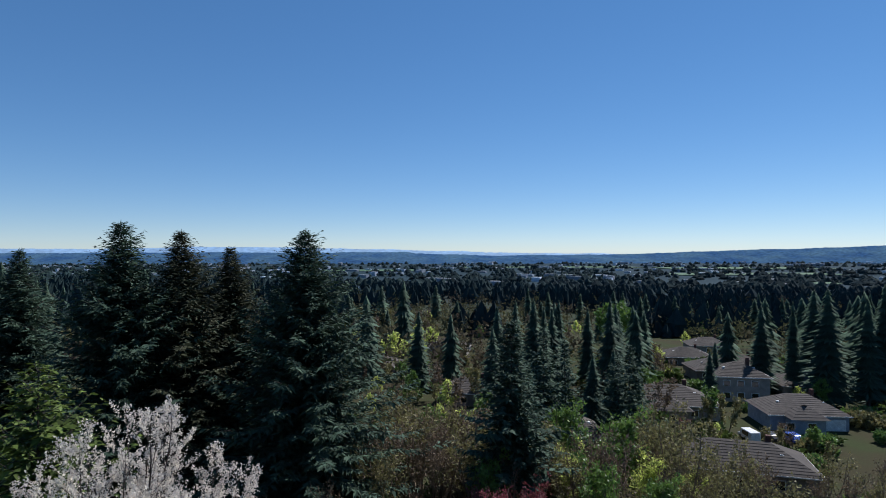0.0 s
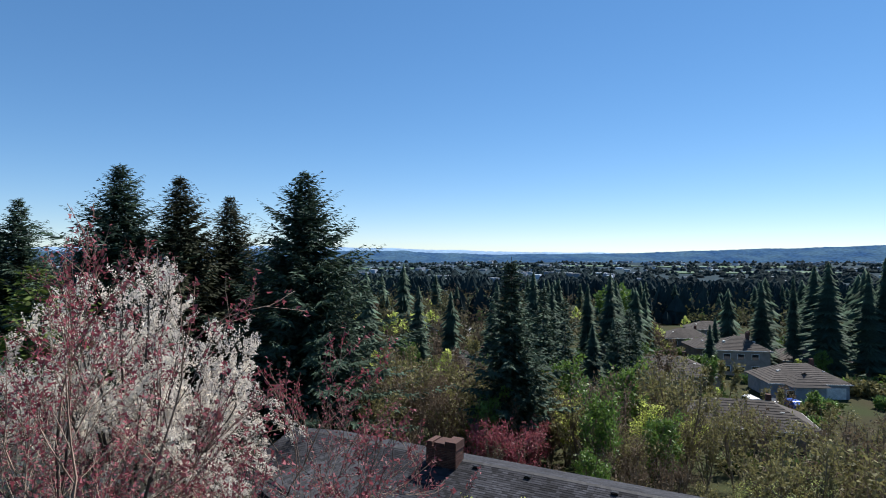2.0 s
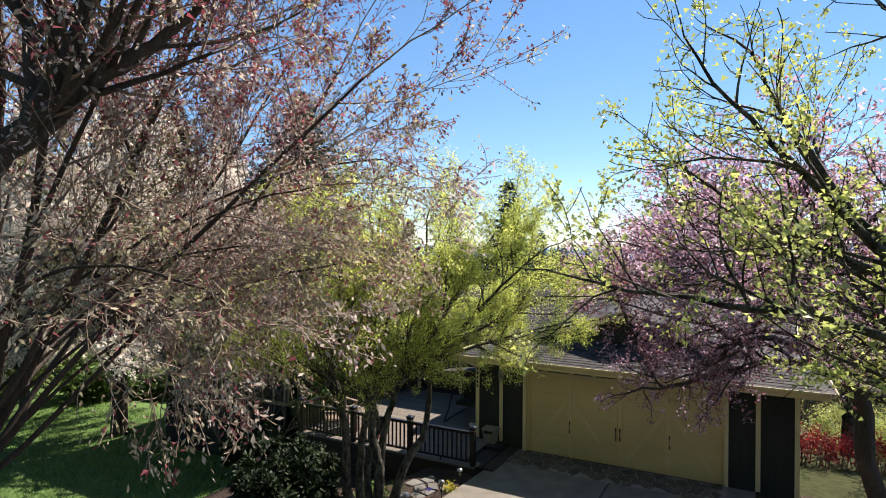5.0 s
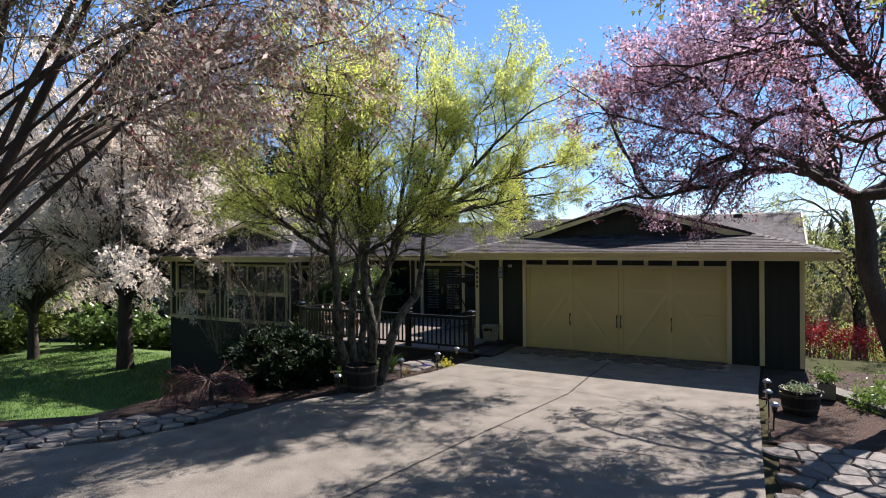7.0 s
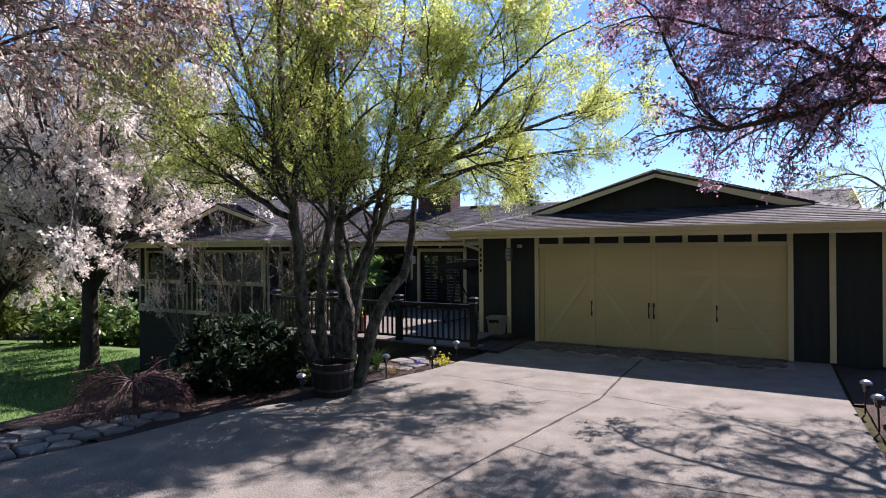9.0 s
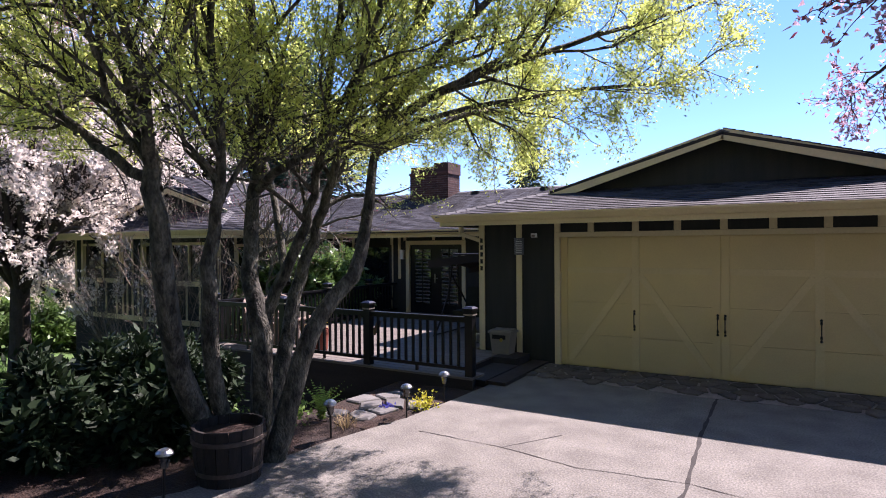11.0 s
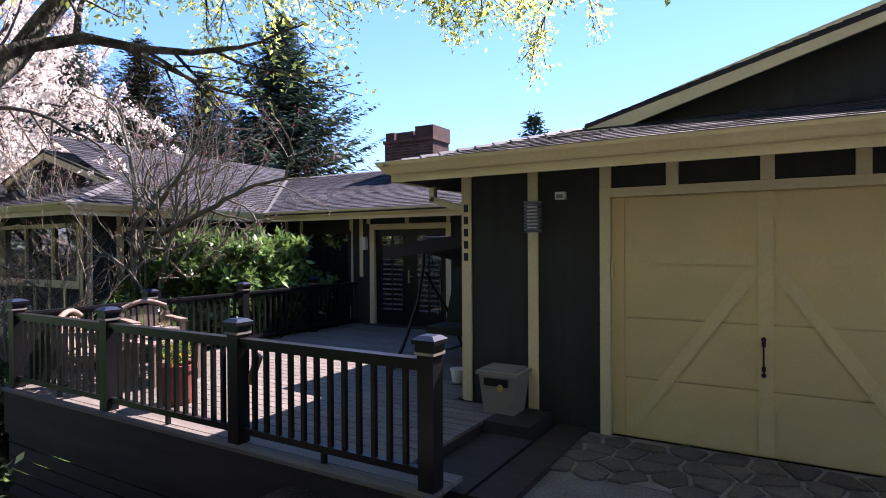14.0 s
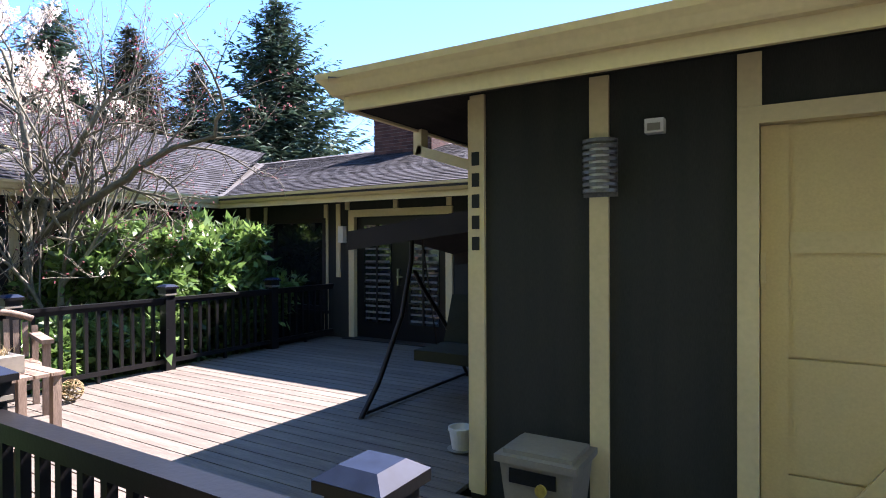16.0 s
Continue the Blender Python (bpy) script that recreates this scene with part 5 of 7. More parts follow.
BROAD_FAR = {
    "bare": broadleaf_pattern(6, LEAF_BROWN, TWIG_PALE, "bare_tree", "bare brown tree farther down the slope", per=2.4, size=0.5, kids=(5, 2), limbs=2, thin=0.05),
    "olive": broadleaf_pattern(7, LEAF_OLIVE, TWIG_PALE, "budding_tree", "olive-green budding tree farther down the slope", per=3.4, size=0.5, kids=(5, 2), limbs=2, thin=0.05),
    "lime": broadleaf_pattern(8, LEAF_FRESH, TWIG_PALE, "young_leaf_tree", "fresh green tree farther down the slope", per=4.0, size=0.55, kids=(5, 2), limbs=2, thin=0.05),
    "yellow": broadleaf_pattern(9, LEAF_LIME, TWIG_PALE, "willow_tree", "yellow-green willow farther down the slope", spread=0.55, per=3.2, size=0.5, kids=(6, 2), limbs=2, thin=0.05),
}


def bush_pattern(seed, material, label):
    g = Grower(seed)
    for k in range(6):
        a = k * 2.4 + seed
        g.limb((0, 0, -0.1), (math.cos(a), math.sin(a), 0.5 + 0.25 * (k % 3)), 1.5, 0.04, 0, 1, up=0.1, bend=0.15, kids=(3,), angle=0.7, shrink=0.55, twig=0.015)
    return g.build("garden_bush", label, "bush", BARK_DARK, [("crown", material, 2.5, 0.5, 0.2, 0.0, 0.6, "")], planted(*plot(50 + seed, 72)), 3, "bushes round the houses", thin=0.035)


BUSHES = [bush_pattern(1, LEAF_FRESH, "fresh green bush near a house"), bush_pattern(2, LEAF_GREEN, "dark green bush near a house"), bush_pattern(3, LEAF_OLIVE, "olive-brown bush near a house"), bush_pattern(4, NEEDLE_LIME, "dense green conifer bush near a house")]


def put_broad(kind, across, down, top):
    x, y = plot(across, down)
    z = ground_z(x, y)
    s = max(0.15, (top - z) / (9.8 if kind == "red" else 12.8))
    ob = copy_thing((BROAD_FAR if down > 88 and kind in BROAD_FAR else BROAD)[kind], pose(x, y, z, rz=RNG.random() * 360))
    ob.scale = (s * (0.85 + 0.3 * RNG.random()),) * 2 + (s,)


for kind, a, d, top in (("lime", 13.6, 49, 4.9), ("lime", 12.0, 44, -1.5), ("lime", 10.8, 42, -3.0), ("red", 3.6, 50, 1.0), ("red", 5.2, 49, 1.8), ("red", 6.6, 51, 0.2), ("red", 9.5, 60, -1.0), ("red", 38, 92, -9), ("red", 45, 108, -10.5),
                        ("yellow", -7, 170, -0.5), ("yellow", -14, 178, -2), ("yellow", 60, 205, -6), ("yellow", 95, 225, -10), ("yellow", 64, 212, -9), ("lime", 57, 200, 6.5), ("lime", 60, 196, 7.6),
                        ("lime", 120, 265, -9), ("lime", 112, 250, -12), ("olive", 40, 140, -3), ("lime", 36, 138, -4), ("lime", 44, 150, -4.5), ("yellow", -3, 48, -4.6), ("yellow", -5, 50, -5.5), ("bare", -8, 48, -3.0)):
    put_broad(kind, a, d, top)
for i in range(26):
    put_broad(RNG.choice(("bare", "bare", "olive", "olive")), -10 + RNG.random() * 18, 56 + RNG.random() * 28, -2 + RNG.random() * 6)
for i in range(14):
    put_broad(RNG.choice(("olive", "bare", "olive", "lime")), 6 + RNG.random() * 12, 34 + RNG.random() * 14, -4.5 + RNG.random() * 5)
for i in range(24):
    put_broad(RNG.choice(("bare", "olive", "olive")), 17 + RNG.random() * 16, 32 + RNG.random() * 10, -1.0 + RNG.random() * 7)
for i in range(30):
    put_broad(RNG.choice(("bare", "bare", "olive")), -3 + RNG.random() * 24, 46 + RNG.random() * 26, -3.5 + RNG.random() * 4.5)
for i in range(20):
    put_broad(RNG.choice(("bare", "bare", "olive")), -9 + RNG.random() * 20, 60 + RNG.random() * 22, 0.5 + RNG.random() * 5)
for i in range(16):
    put_broad(RNG.choice(("olive", "lime", "bare", "yellow")), 12 + RNG.random() * 24, 60 + RNG.random() * 14, -4.5 + RNG.random() * 4)
for i in range(14):
    put_broad(RNG.choice(("olive", "bare", "bare")), 34 + RNG.random() * 26, 62 + RNG.random() * 10, -6 + RNG.random() * 3.5)
for i in range(30):
    put_broad(RNG.choice(("bare", "olive", "olive", "bare", "lime")), 3 + RNG.random() * 32, 54 + RNG.random() * 24, -2 + RNG.random() * 7.5)
for i in range(12):
    put_broad("bare", -24 + RNG.random() * 18, 44 + RNG.random() * 8, -3.5 + RNG.random() * 5)
for i in range(200):
    d = 88 + RNG.random() ** 1.2 * 230
    a = -70 + RNG.random() * 122 + d * 0.06
    if 15 < a < 30 and d < 110:
        continue
    put_broad(RNG.choice(("bare", "olive", "lime", "bare", "olive", "olive", "yellow")), a, d, ground_z(*plot(a, d)) + 6 + RNG.random() * 7)
for i in range(14):
    put_broad(RNG.choice(("olive", "lime", "bare")), -75 + RNG.random() * 30, 60 + RNG.random() * 50, 2 + RNG.random() * 6)

for i in range(250):
    d = 62 + RNG.random() * 140
    a = -12 + RNG.random() * (d * 0.9 + 12)
    if abs(a - 43) < 10 and abs(d - 84) < 7 or abs(a - 47) < 10 and abs(d - 122) < 9 or abs(a - 65) < 11 and 101 < d < 119 or abs(a - 68) < 7 and abs(d - 134) < 7:
        continue
    x, y = plot(a, d)
    s = 0.7 + 1.0 * RNG.random()
    copy_thing(BUSHES[RNG.randrange(4)], pose(x, y, ground_z(x, y), rz=RNG.random() * 360)).scale = (s, s, s * (0.7 + 0.6 * RNG.random()))
for i in range(46):
    d = 84 + RNG.random() * 120
    a = 30 + RNG.random() * (d * 0.55 - 16)
    if abs(a - 43) < 10 and d < 92 or abs(a - 47) < 10 and 104 < d < 131 or abs(a - 65) < 11 and 96 < d < 119:
        continue
    put_broad(RNG.choice(("bare", "olive", "lime", "olive", "yellow")), a, d, ground_z(*plot(a, d)) + 4 + RNG.random() * 5)

# unseen tall firs added behind the forecourt to hold sky light off the garage front
for i in range(22):
    x, y = -44 + i * 4.6 + RNG.random() * 2, -34 - RNG.random() * 7
    s = 1.1 + 0.3 * RNG.random()
    copy_thing(FIR_FAR[i % 3], pose(x, y, ground_z(x, y) - 0.1, rz=RNG.random() * 360)).scale = (s * 1.3, s * 1.3, s)

# ---- the houses below ----
ROOF_BROWN = mat("brown_grey_roof_tile", (0.085, 0.073, 0.064), (0.062, 0.053, 0.048), 0.9, 0.8, 9, 0.4, vary=0.2, spec=0.2)
WALLS = [mat("tan_wall", (0.30, 0.27, 0.23), None, 0.8, 0.8, 12, 0.1), mat("grey_blue_wall", (0.30, 0.33, 0.38), None, 0.8, 0.8, 12, 0.1), mat("taupe_wall", (0.20, 0.17, 0.15), None, 0.8, 0.8, 12, 0.1)]
FARWHITE = mat("white_trim", (0.75, 0.75, 0.73), None, 0.6, 1, 10, 0.0)


def far_house(across, down, yaw, w, d, wall_mat, label, ridge=2.6, hip=0.5, storeys=1, wing=0.0, door=True):
    """A neighbour's house: walls, hipped roof in lapped courses, eaves, windows and garage door."""
    x, y = plot(across, down)
    t = thing("neighbour_house", label, "house", "houses down the slope", (x, y, ground_z(x, y)))
    t.rotation_euler = (0, 0, radians(yaw))
    h = 2.7 * storeys + 0.3
    part("wall", boxes((-w / 2, w / 2, -d / 2, d / 2, -2.0, h)), wall_mat, t)

    def roof_block(cx, cy, rw, rd, along, top, hp):
        bm = bmesh.new()
        n = max(6, int(rd / 2 / 0.45))
        o = 0.5
        hw, hd = rw / 2 + o, rd / 2 + o
        prev = None
        for i in range(n + 1):
            f = i / n
            for lift in ((0.0,) if i == 0 else (0.0, 0.05)) if i < n else (0.0,):
                ex, ey = hw - hd * hp * f * 2, hd * (1 - f)
                z = h - 0.05 + top * f + lift
                pts = [(-ex, -ey), (ex, -ey), (ex, ey), (-ex, ey)]
                ring = [bm.verts.new((cx + (px if along else py), cy + (py if along else px), z)) for px, py in pts]
                if prev:
                    for k in range(4):
                        bm.faces.new((prev[k], prev[(k + 1) % 4], ring[(k + 1) % 4], ring[k]))
                else:
                    bm.faces.new(ring[::-1])
                prev = ring
        bmesh.ops.recalc_face_normals(bm, faces=bm.faces)
        return part("roof", bm, ROOF_BROWN, t)

    r = roof_block(0, 0, w, d, True, ridge, hip)
    if wing:
        part("wall", boxes((-w * 0.30, w * 0.12, -d / 2 - wing, -d / 2, -2.0, h)), wall_mat, t)
        roof_block(-w * 0.09, -d / 2 - wing / 2 + 0.8, wing + 2.5, w * 0.42, False, ridge * 0.75, 0.5)
    for sx in (-0.3, 0.28):
        part("vent", boxes((w * sx - 0.25, w * sx + 0.25, -d * 0.22, -d * 0.22 + 0.5, h + ridge * 0.45, h + ridge * 0.62)), FARWHITE, r)
    part("eaves_board", boxes((-w / 2 - 0.5, w / 2 + 0.5, -d / 2 - 0.52, -d / 2 - 0.46, h - 0.2, h - 0.04), (w / 2 + 0.46, w / 2 + 0.52, -d / 2 - 0.5, d / 2 + 0.5, h - 0.2, h - 0.04)), FARWHITE, t)
    for k in range(3):
        wx = -w * 0.32 + k * w * 0.27
        for fl in range(storeys):
            if wing and -w * 0.3 < wx + 0.7 and wx - 0.7 < w * 0.12:
                yy = -d / 2 - wing
            else:
                yy = -d / 2
            win = part("window", boxes((wx - 0.7, wx + 0.7, yy - 0.03, yy, 0.9 + fl * 2.7, 2.1 + fl * 2.7)), GLASS, t)
            part("window_frame", boxes((wx - 0.8, wx + 0.8, yy - 0.06, yy - 0.03, 2.1 + fl * 2.7, 2.2 + fl * 2.7), (wx - 0.8, wx - 0.7, yy - 0.06, yy, 0.9 + fl * 2.7, 2.1 + fl * 2.7), (wx + 0.7, wx + 0.8, yy - 0.06, yy, 0.9 + fl * 2.7, 2.1 + fl * 2.7)), FARWHITE, win)
    if door:
        part("garage_door", boxes((w / 2 - 5.2, w / 2 - 0.6, -d / 2 - 0.05, -d / 2, 0.0, 2.2)), FARWHITE, t)
    part("chimney", boxes((w * 0.2, w * 0.2 + 0.7, d * 0.05, d * 0.05 + 0.6, h + ridge * 0.4, h + ridge + 0.7)), BRICK, t)
    return t


far_house(43, 84, 12, 18, 10, WALLS[2], "low brown-roofed house beside a green lawn", ridge=2.8, door=False)
far_house(47, 122, 22, 18, 12, WALLS[0], "tan house with hipped brown tile roof", ridge=3.0, wing=3.5, door=False)
far_house(69, 113, 22, 14, 10, WALLS[1], "blue-grey house with cars on its drive", ridge=2.9, wing=2.5)
far_house(68, 134, 18, 11, 10, WALLS[0], "two-storey tan house with brown roof", storeys=2, door=False)
far_house(21, 98, 30, 11, 10, WALLS[2], "dark-roofed house half hidden by trees", ridge=3.2, wing=3, door=False)
far_house(26, 88, 30, 8, 8, WALLS[2], "small dark hipped house among trees", ridge=2.8, door=False)
far_house(87, 138, 20, 15, 11, WALLS[0], "brown-roofed house beside firs", door=False)
far_house(74, 158, 25, 13, 10, WALLS[2], "brown-roofed house farther down the street", door=False)
far_house(86, 168, 25, 13, 10, WALLS[0], "tan house in a row down the street", door=False)
far_house(78, 186, 20, 14, 10, WALLS[2], "brown house in a row down the street", door=False)
far_house(98, 215, 20, 14, 10, WALLS[0], "pale house far down the street", door=False)
far_house(-1, 92, 10, 12, 9, WALLS[0], "tan-roofed house behind bare trees", door=False)
far_house(-20, 170, 15, 14, 10, WALLS[2], "grey-roofed house behind a willow", door=False)
far_house(-55, 175, 15, 14, 10, WALLS[0], "house with pale gable among firs", door=False)
far_house(2, 205, 15, 14, 10, WALLS[0], "tan-roofed house in the trees", door=False)
far_house(6, 130, 15, 12, 9, WALLS[2], "grey house hidden by bare trees", door=False)


def far_car(across, down, yaw, paint, label, van=False):
    x, y = plot(across, down)
    t = thing("parked_van" if van else "parked_car", label, "van" if van else "car", "cars on the neighbour's drive", (x, y, ground_z(x, y) + 0.02))
    t.rotation_euler = (0, 0, radians(yaw))
    hh = 1.9 if van else 1.45
    side = [(-2.2, 0.35), (2.2, 0.35), (2.25, 0.8), (1.5, 0.95), (0.8 if not van else 1.2, hh), (-1.5 if not van else -2.1, hh), (-2.2, 0.95)]
    bm = bmesh.new()
    a = [bm.verts.new((-0.88, u, v)) for u, v in side]
    b = [bm.verts.new((0.88, u, v)) for u, v in side]
    bm.faces.new(a)
    bm.faces.new(b[::-1])
    for i in range(len(side)):
        bm.faces.new((a[i], b[i], b[(i + 1) % len(side)], a[(i + 1) % len(side)]))
    bmesh.ops.recalc_face_normals(bm, faces=bm.faces)
    part("body", bm, paint, t, bevel=0.06)
    part("window", boxes((-0.9, 0.9, -1.3, 0.7, 1.0, hh - 0.15)), GLASS, t)
    for sx in (-0.9, 0.72):
        for wy in (-1.35, 1.35):
            bm = bmesh.new()
            lathe(bm, ((0.1, 0), (0.33, 0.02), (0.33, 0.16), (0.1, 0.18)), 12)
            bmesh.ops.rotate(bm, verts=bm.verts, matrix=Matrix.Rotation(radians(90), 3, "Y"))
            bmesh.ops.translate(bm, verts=bm.verts, vec=(sx, wy, 0.33))
            part("wheel", bm, BLACKIRON, t)


PAINTS = [mat("white_car_paint", (0.8, 0.8, 0.8), None, 0.3, 1, 5, 0), mat("dark_car_paint", (0.03, 0.03, 0.035), None, 0.3, 1, 5, 0), mat("blue_car_paint", (0.03, 0.10, 0.45), None, 0.3, 1, 5, 0)]
far_car(54.5, 103, 30, PAINTS[0], "white van parked on a drive", True)
far_car(58.2, 102.5, 30, PAINTS[1], "dark car parked on a drive")
far_car(61.5, 102, 30, PAINTS[2], "bright blue car parked on a drive")

# pale blossom hedge and a small lawn between the houses
put_broad("lime", 41, 97, -10.5)

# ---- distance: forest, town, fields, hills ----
# the far conifers' colour leans blue to stand in for haze
DIST_FOREST = mat("haze_tinted_forest", (0.022, 0.037, 0.036), (0.016, 0.027, 0.030), 0.95, 0.01, 0.2, 0, island=0.25, spec=0.05)
DIST_THICKET = mat("distant_thicket", (0.10, 0.105, 0.045), (0.085, 0.065, 0.05), 0.95, 0.02, 0.2, 0, island=0.35, through_light=0.2, spec=0.05)
DIST_TOWN = mat("distant_building", (0.42, 0.45, 0.50), (0.30, 0.33, 0.38), 0.8, 0.01, 0.1, 0, island=0.5)
DIST_FIELD = mat("distant_field", (0.06, 0.115, 0.055), (0.055, 0.09, 0.055), 0.95, 0.003, 0.05, 0)
# distance haze is put into the blue of both ridges
HILLS = [mat("haze_blue_hill", (0.028, 0.066, 0.14), (0.055, 0.105, 0.16), 1.0, 0.006, 0.05, 0, stain=0.4, spec=0.0), mat("pale_haze_hill", (0.20, 0.32, 0.48), None, 1.0, 0.003, 0.03, 0)]


def forest():
    rng = np.random.default_rng(9)
    verts, faces = [], []
    n = 9500
    down = 240 * (3500 / 240) ** rng.random(n)
    across = (rng.random(n) - 0.5) * (down * 1.75 + 40)
    for d, a in zip(down, across):
        x, y = plot(a, d)
        v = noise.noise(Vector((x * 0.004, y * 0.004, 3.0))) + 0.35 * noise.noise(Vector((x * 0.02, y * 0.02, 1.0)))
        if v < (-0.4 if d < 620 else -0.22 if d < 1200 else -0.1):
            continue
        if d < 260 and 50 < a < 120:
            continue
        if d < 620 and not clumped(x, y, -0.05 if d > 400 else 0.05):
            continue
        z = ground_z(x, y)
        h = 6 + 12 * rng.random()
        r = h * (0.20 + 0.12 * rng.random()) * (1.1 if d < 620 else 1.6 if d < 1000 else 2.9)
        sides = 9 if d < 620 else 5
        base = len(verts)
        a0 = rng.random() * 6
        for rr, hh in ((1.0, 0.06), (0.72, 0.42), (0.9, 0.44), (0.4, 0.75)):
            for k in range(sides):
                j = 0.7 + 0.6 * rng.random() if sides == 5 else (1.25 if k % 2 else 0.6) * (0.8 + 0.4 * rng.random())
                an = a0 + k * 6.283 / sides
                verts.append((x + r * rr * j * math.cos(an), y + r * rr * j * math.sin(an), z + h * hh * (0.93 + 0.14 * rng.random())))
        verts.append((x, y, z + h))
        for tier in range(3):
            for k in range(sides):
                p, q = base + tier * sides + k, base + tier * sides + (k + 1) % sides
                faces.append((p, q, q + sides, p + sides))
        for k in range(sides):
            faces.append((base + 3 * sides + k, base + 3 * sides + (k + 1) % sides, base + 4 * sides))
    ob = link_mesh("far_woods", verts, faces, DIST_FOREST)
    tagged(ob, "dark conifer woods spreading over the plain, tinted blue for haze", "woods", kind="stuff")
    # leafless and budding trees between the conifers: loose clumps of small twig sprays
    cs = []
    for i in range(1500):
        d = 150 * (620 / 150) ** rng.random()
        a = (rng.random() - 0.5) * (d * 1.6 + 30)
        if 50 < a < 105 and d < 260:
            continue
        x, y = plot(a, d)
        h = 5 + 6 * rng.random()
        c = rng.normal(size=(34, 3)) * np.array((h * 0.2, h * 0.2, h * 0.24)) + np.array((x, y, ground_z(x, y) + h * 0.58))
        cs.append(c)
    v, f = leaf_quads(np.concatenate(cs), 1.5, rng, -0.4, ratio=0.55)
    ob = quick_mesh("far_thicket", v, f, DIST_THICKET, None)
    tagged(ob, "olive and brown budding thicket among the conifers", "woods", kind="stuff")


forest()


def town():
    rng = random.Random(21)
    bm = bmesh.new()
    for i in range(520):
        d = 1000 + rng.random() ** 0.8 * 2600
        a = (rng.random() - 0.5) * d * 1.6
        x, y = plot(a, d)
        if noise.noise(Vector((x * 0.003, y * 0.003, 8.0))) < -0.05:
            continue
        z = ground_z(x, y)
        w = 8 + rng.random() * 26 + (40 if rng.random() < 0.12 else 0)
        box(bm, x - w / 2, x + w / 2, y - 8, y + 8, z - 2, z + 5 + rng.random() * 7)
    ob = part("far_town", bm, DIST_TOWN)
    tagged(ob, "pale buildings of a distant town on the plain", "town", kind="stuff")


town()
for a, d, w, l in ((390, 1750, 120, 240), (1000, 1900, 560, 160), (1300, 2500, 700, 260), (-300, 2300, 420, 150), (500, 2700, 800, 200), (880, 1350, 260, 80)):
    x, y = plot(a, d)
    zf = ground_z(x, y) + 3
    c = [(Vector((x, y, zf)) + ACROSS * (sx * w / 2) + DOWN * (sy * l / 2)) for sx, sy in ((-1, -1), (1, -1), (1, 1), (-1, 1))]
    c += [v - Vector((0, 0, 4)) for v in c]
    f = link_mesh("far_field", c, [(0, 1, 2, 3), (0, 4, 5, 1), (1, 5, 6, 2), (2, 6, 7, 3), (3, 7, 4, 0)], DIST_FIELD)
    tagged(f, "green field on the plain", "field", kind="structure")


def hill(name, down, profile, material, seed, label):
    """A long wooded ridge: heights by metres across, with a small unevenness, sloping down to the plain on both sides."""
    xs = [p[0] for p in profile]
    hs = [p[1] for p in profile]
    verts, faces = [], []
    n = 400
    for i in range(n + 1):
        a = xs[0] + (xs[-1] - xs[0]) * i / n
        h = lerp(a, xs, hs) + 7 * noise.noise(Vector((a * 0.004, seed, 0))) + 3.5 * noise.noise(Vector((a * 0.03, seed, 2)))
        for dd, f in ((-500, 0.0), (-220, 0.55), (0, 1.0), (300, 0.3)):
            x, y = plot(a, down + dd)
            verts.append((x, y, -75 + (h + 75) * f))
    for i in range(n):
        for k in range(3):
            p = i * 4 + k
            faces.append((p, p + 4, p + 5, p + 1))
    ob = link_mesh(name, verts, faces, material, smooth=True)
    tagged(ob, label, "hill", kind="structure")


hill("backdrop_hill", 3900, [(-4200, 4), (-2100, 10), (-1500, 12), (-900, 6), (-260, 14), (-190, 2), (200, -12), (700, -12), (1300, -4), (1700, 10), (2100, 24), (2700, 38), (3300, 64), (4300, 70)], HILLS[0], 1.0, "wooded ridge on the skyline in dark haze-blue colour")
hill("backdrop_mountains", 4250, [(-4200, 45), (-2600, 38), (-1800, 52), (-1000, 44), (-300, 26), (400, 6), (1500, -10), (4200, 20)], HILLS[1], 5.0, "faint mountains on the horizon in pale haze-blue colour")

# ---- forecourt: driveway, cracks, beds, stones ----
def flat_slab(name, outline, z0, z1, material, label, category, kind="structure"):
    n = len(outline)
    v = [(x, y, z1) for x, y in outline] + [(x, y, z0) for x, y in outline]
    f = [tuple(range(n)), tuple(range(2 * n - 1, n - 1, -1))] + [(i, n + i, n + (i + 1) % n, (i + 1) % n) for i in range(n)]
    ob = link_mesh(name, v, f, material)
    return tagged(ob, label, category, kind=kind)


drive = flat_slab("driveway", [(5.66, 0.02), (-0.36, 0.02), (-0.36, -2.0), (-0.42, -2.9), (-0.5, -3.75), (-0.76, -4.9), (-0.98, -6.4), (-1.55, -7.4), (-1.72, -8.8), (-2.1, -10.0), (-3.2, -11.2), (-6, -14), (-9, -22), (5.95, -22), (5.83, -8.0), (5.66, -2.6)],
                  -0.15, 0.0, CONCRETE, "aged concrete driveway with cracks and leaf shadows", "driveway")


def strip(name, points, width, z, material, rng, parent, crooked=1.6):
    """A thin crooked line lying on the slab."""
    pts = [Vector((x, y, z)) for x, y in points]
    fine = []
    for a, b in zip(pts, pts[1:]):
        m = max(2, int((b - a).length / 0.12))
        for i in range(m):
            fine.append(a.lerp(b, i / m))
    fine.append(pts[-1])
    v, f = [], []
    for i, p in enumerate(fine):
        d = (fine[min(i + 1, len(fine) - 1)] - fine[max(i - 1, 0)]).normalized()
        s = Vector((-d.y, d.x, 0))
        q = p + s * (rng.random() - 0.5) * width * crooked
        w = width * (0.45 + 0.8 * rng.random()) / 2
        v += [q - s * w, q + s * w]
        if i:
            f.append((2 * i - 2, 2 * i - 1, 2 * i + 1, 2 * i))
    return link_mesh(name, v, f, material, parent)


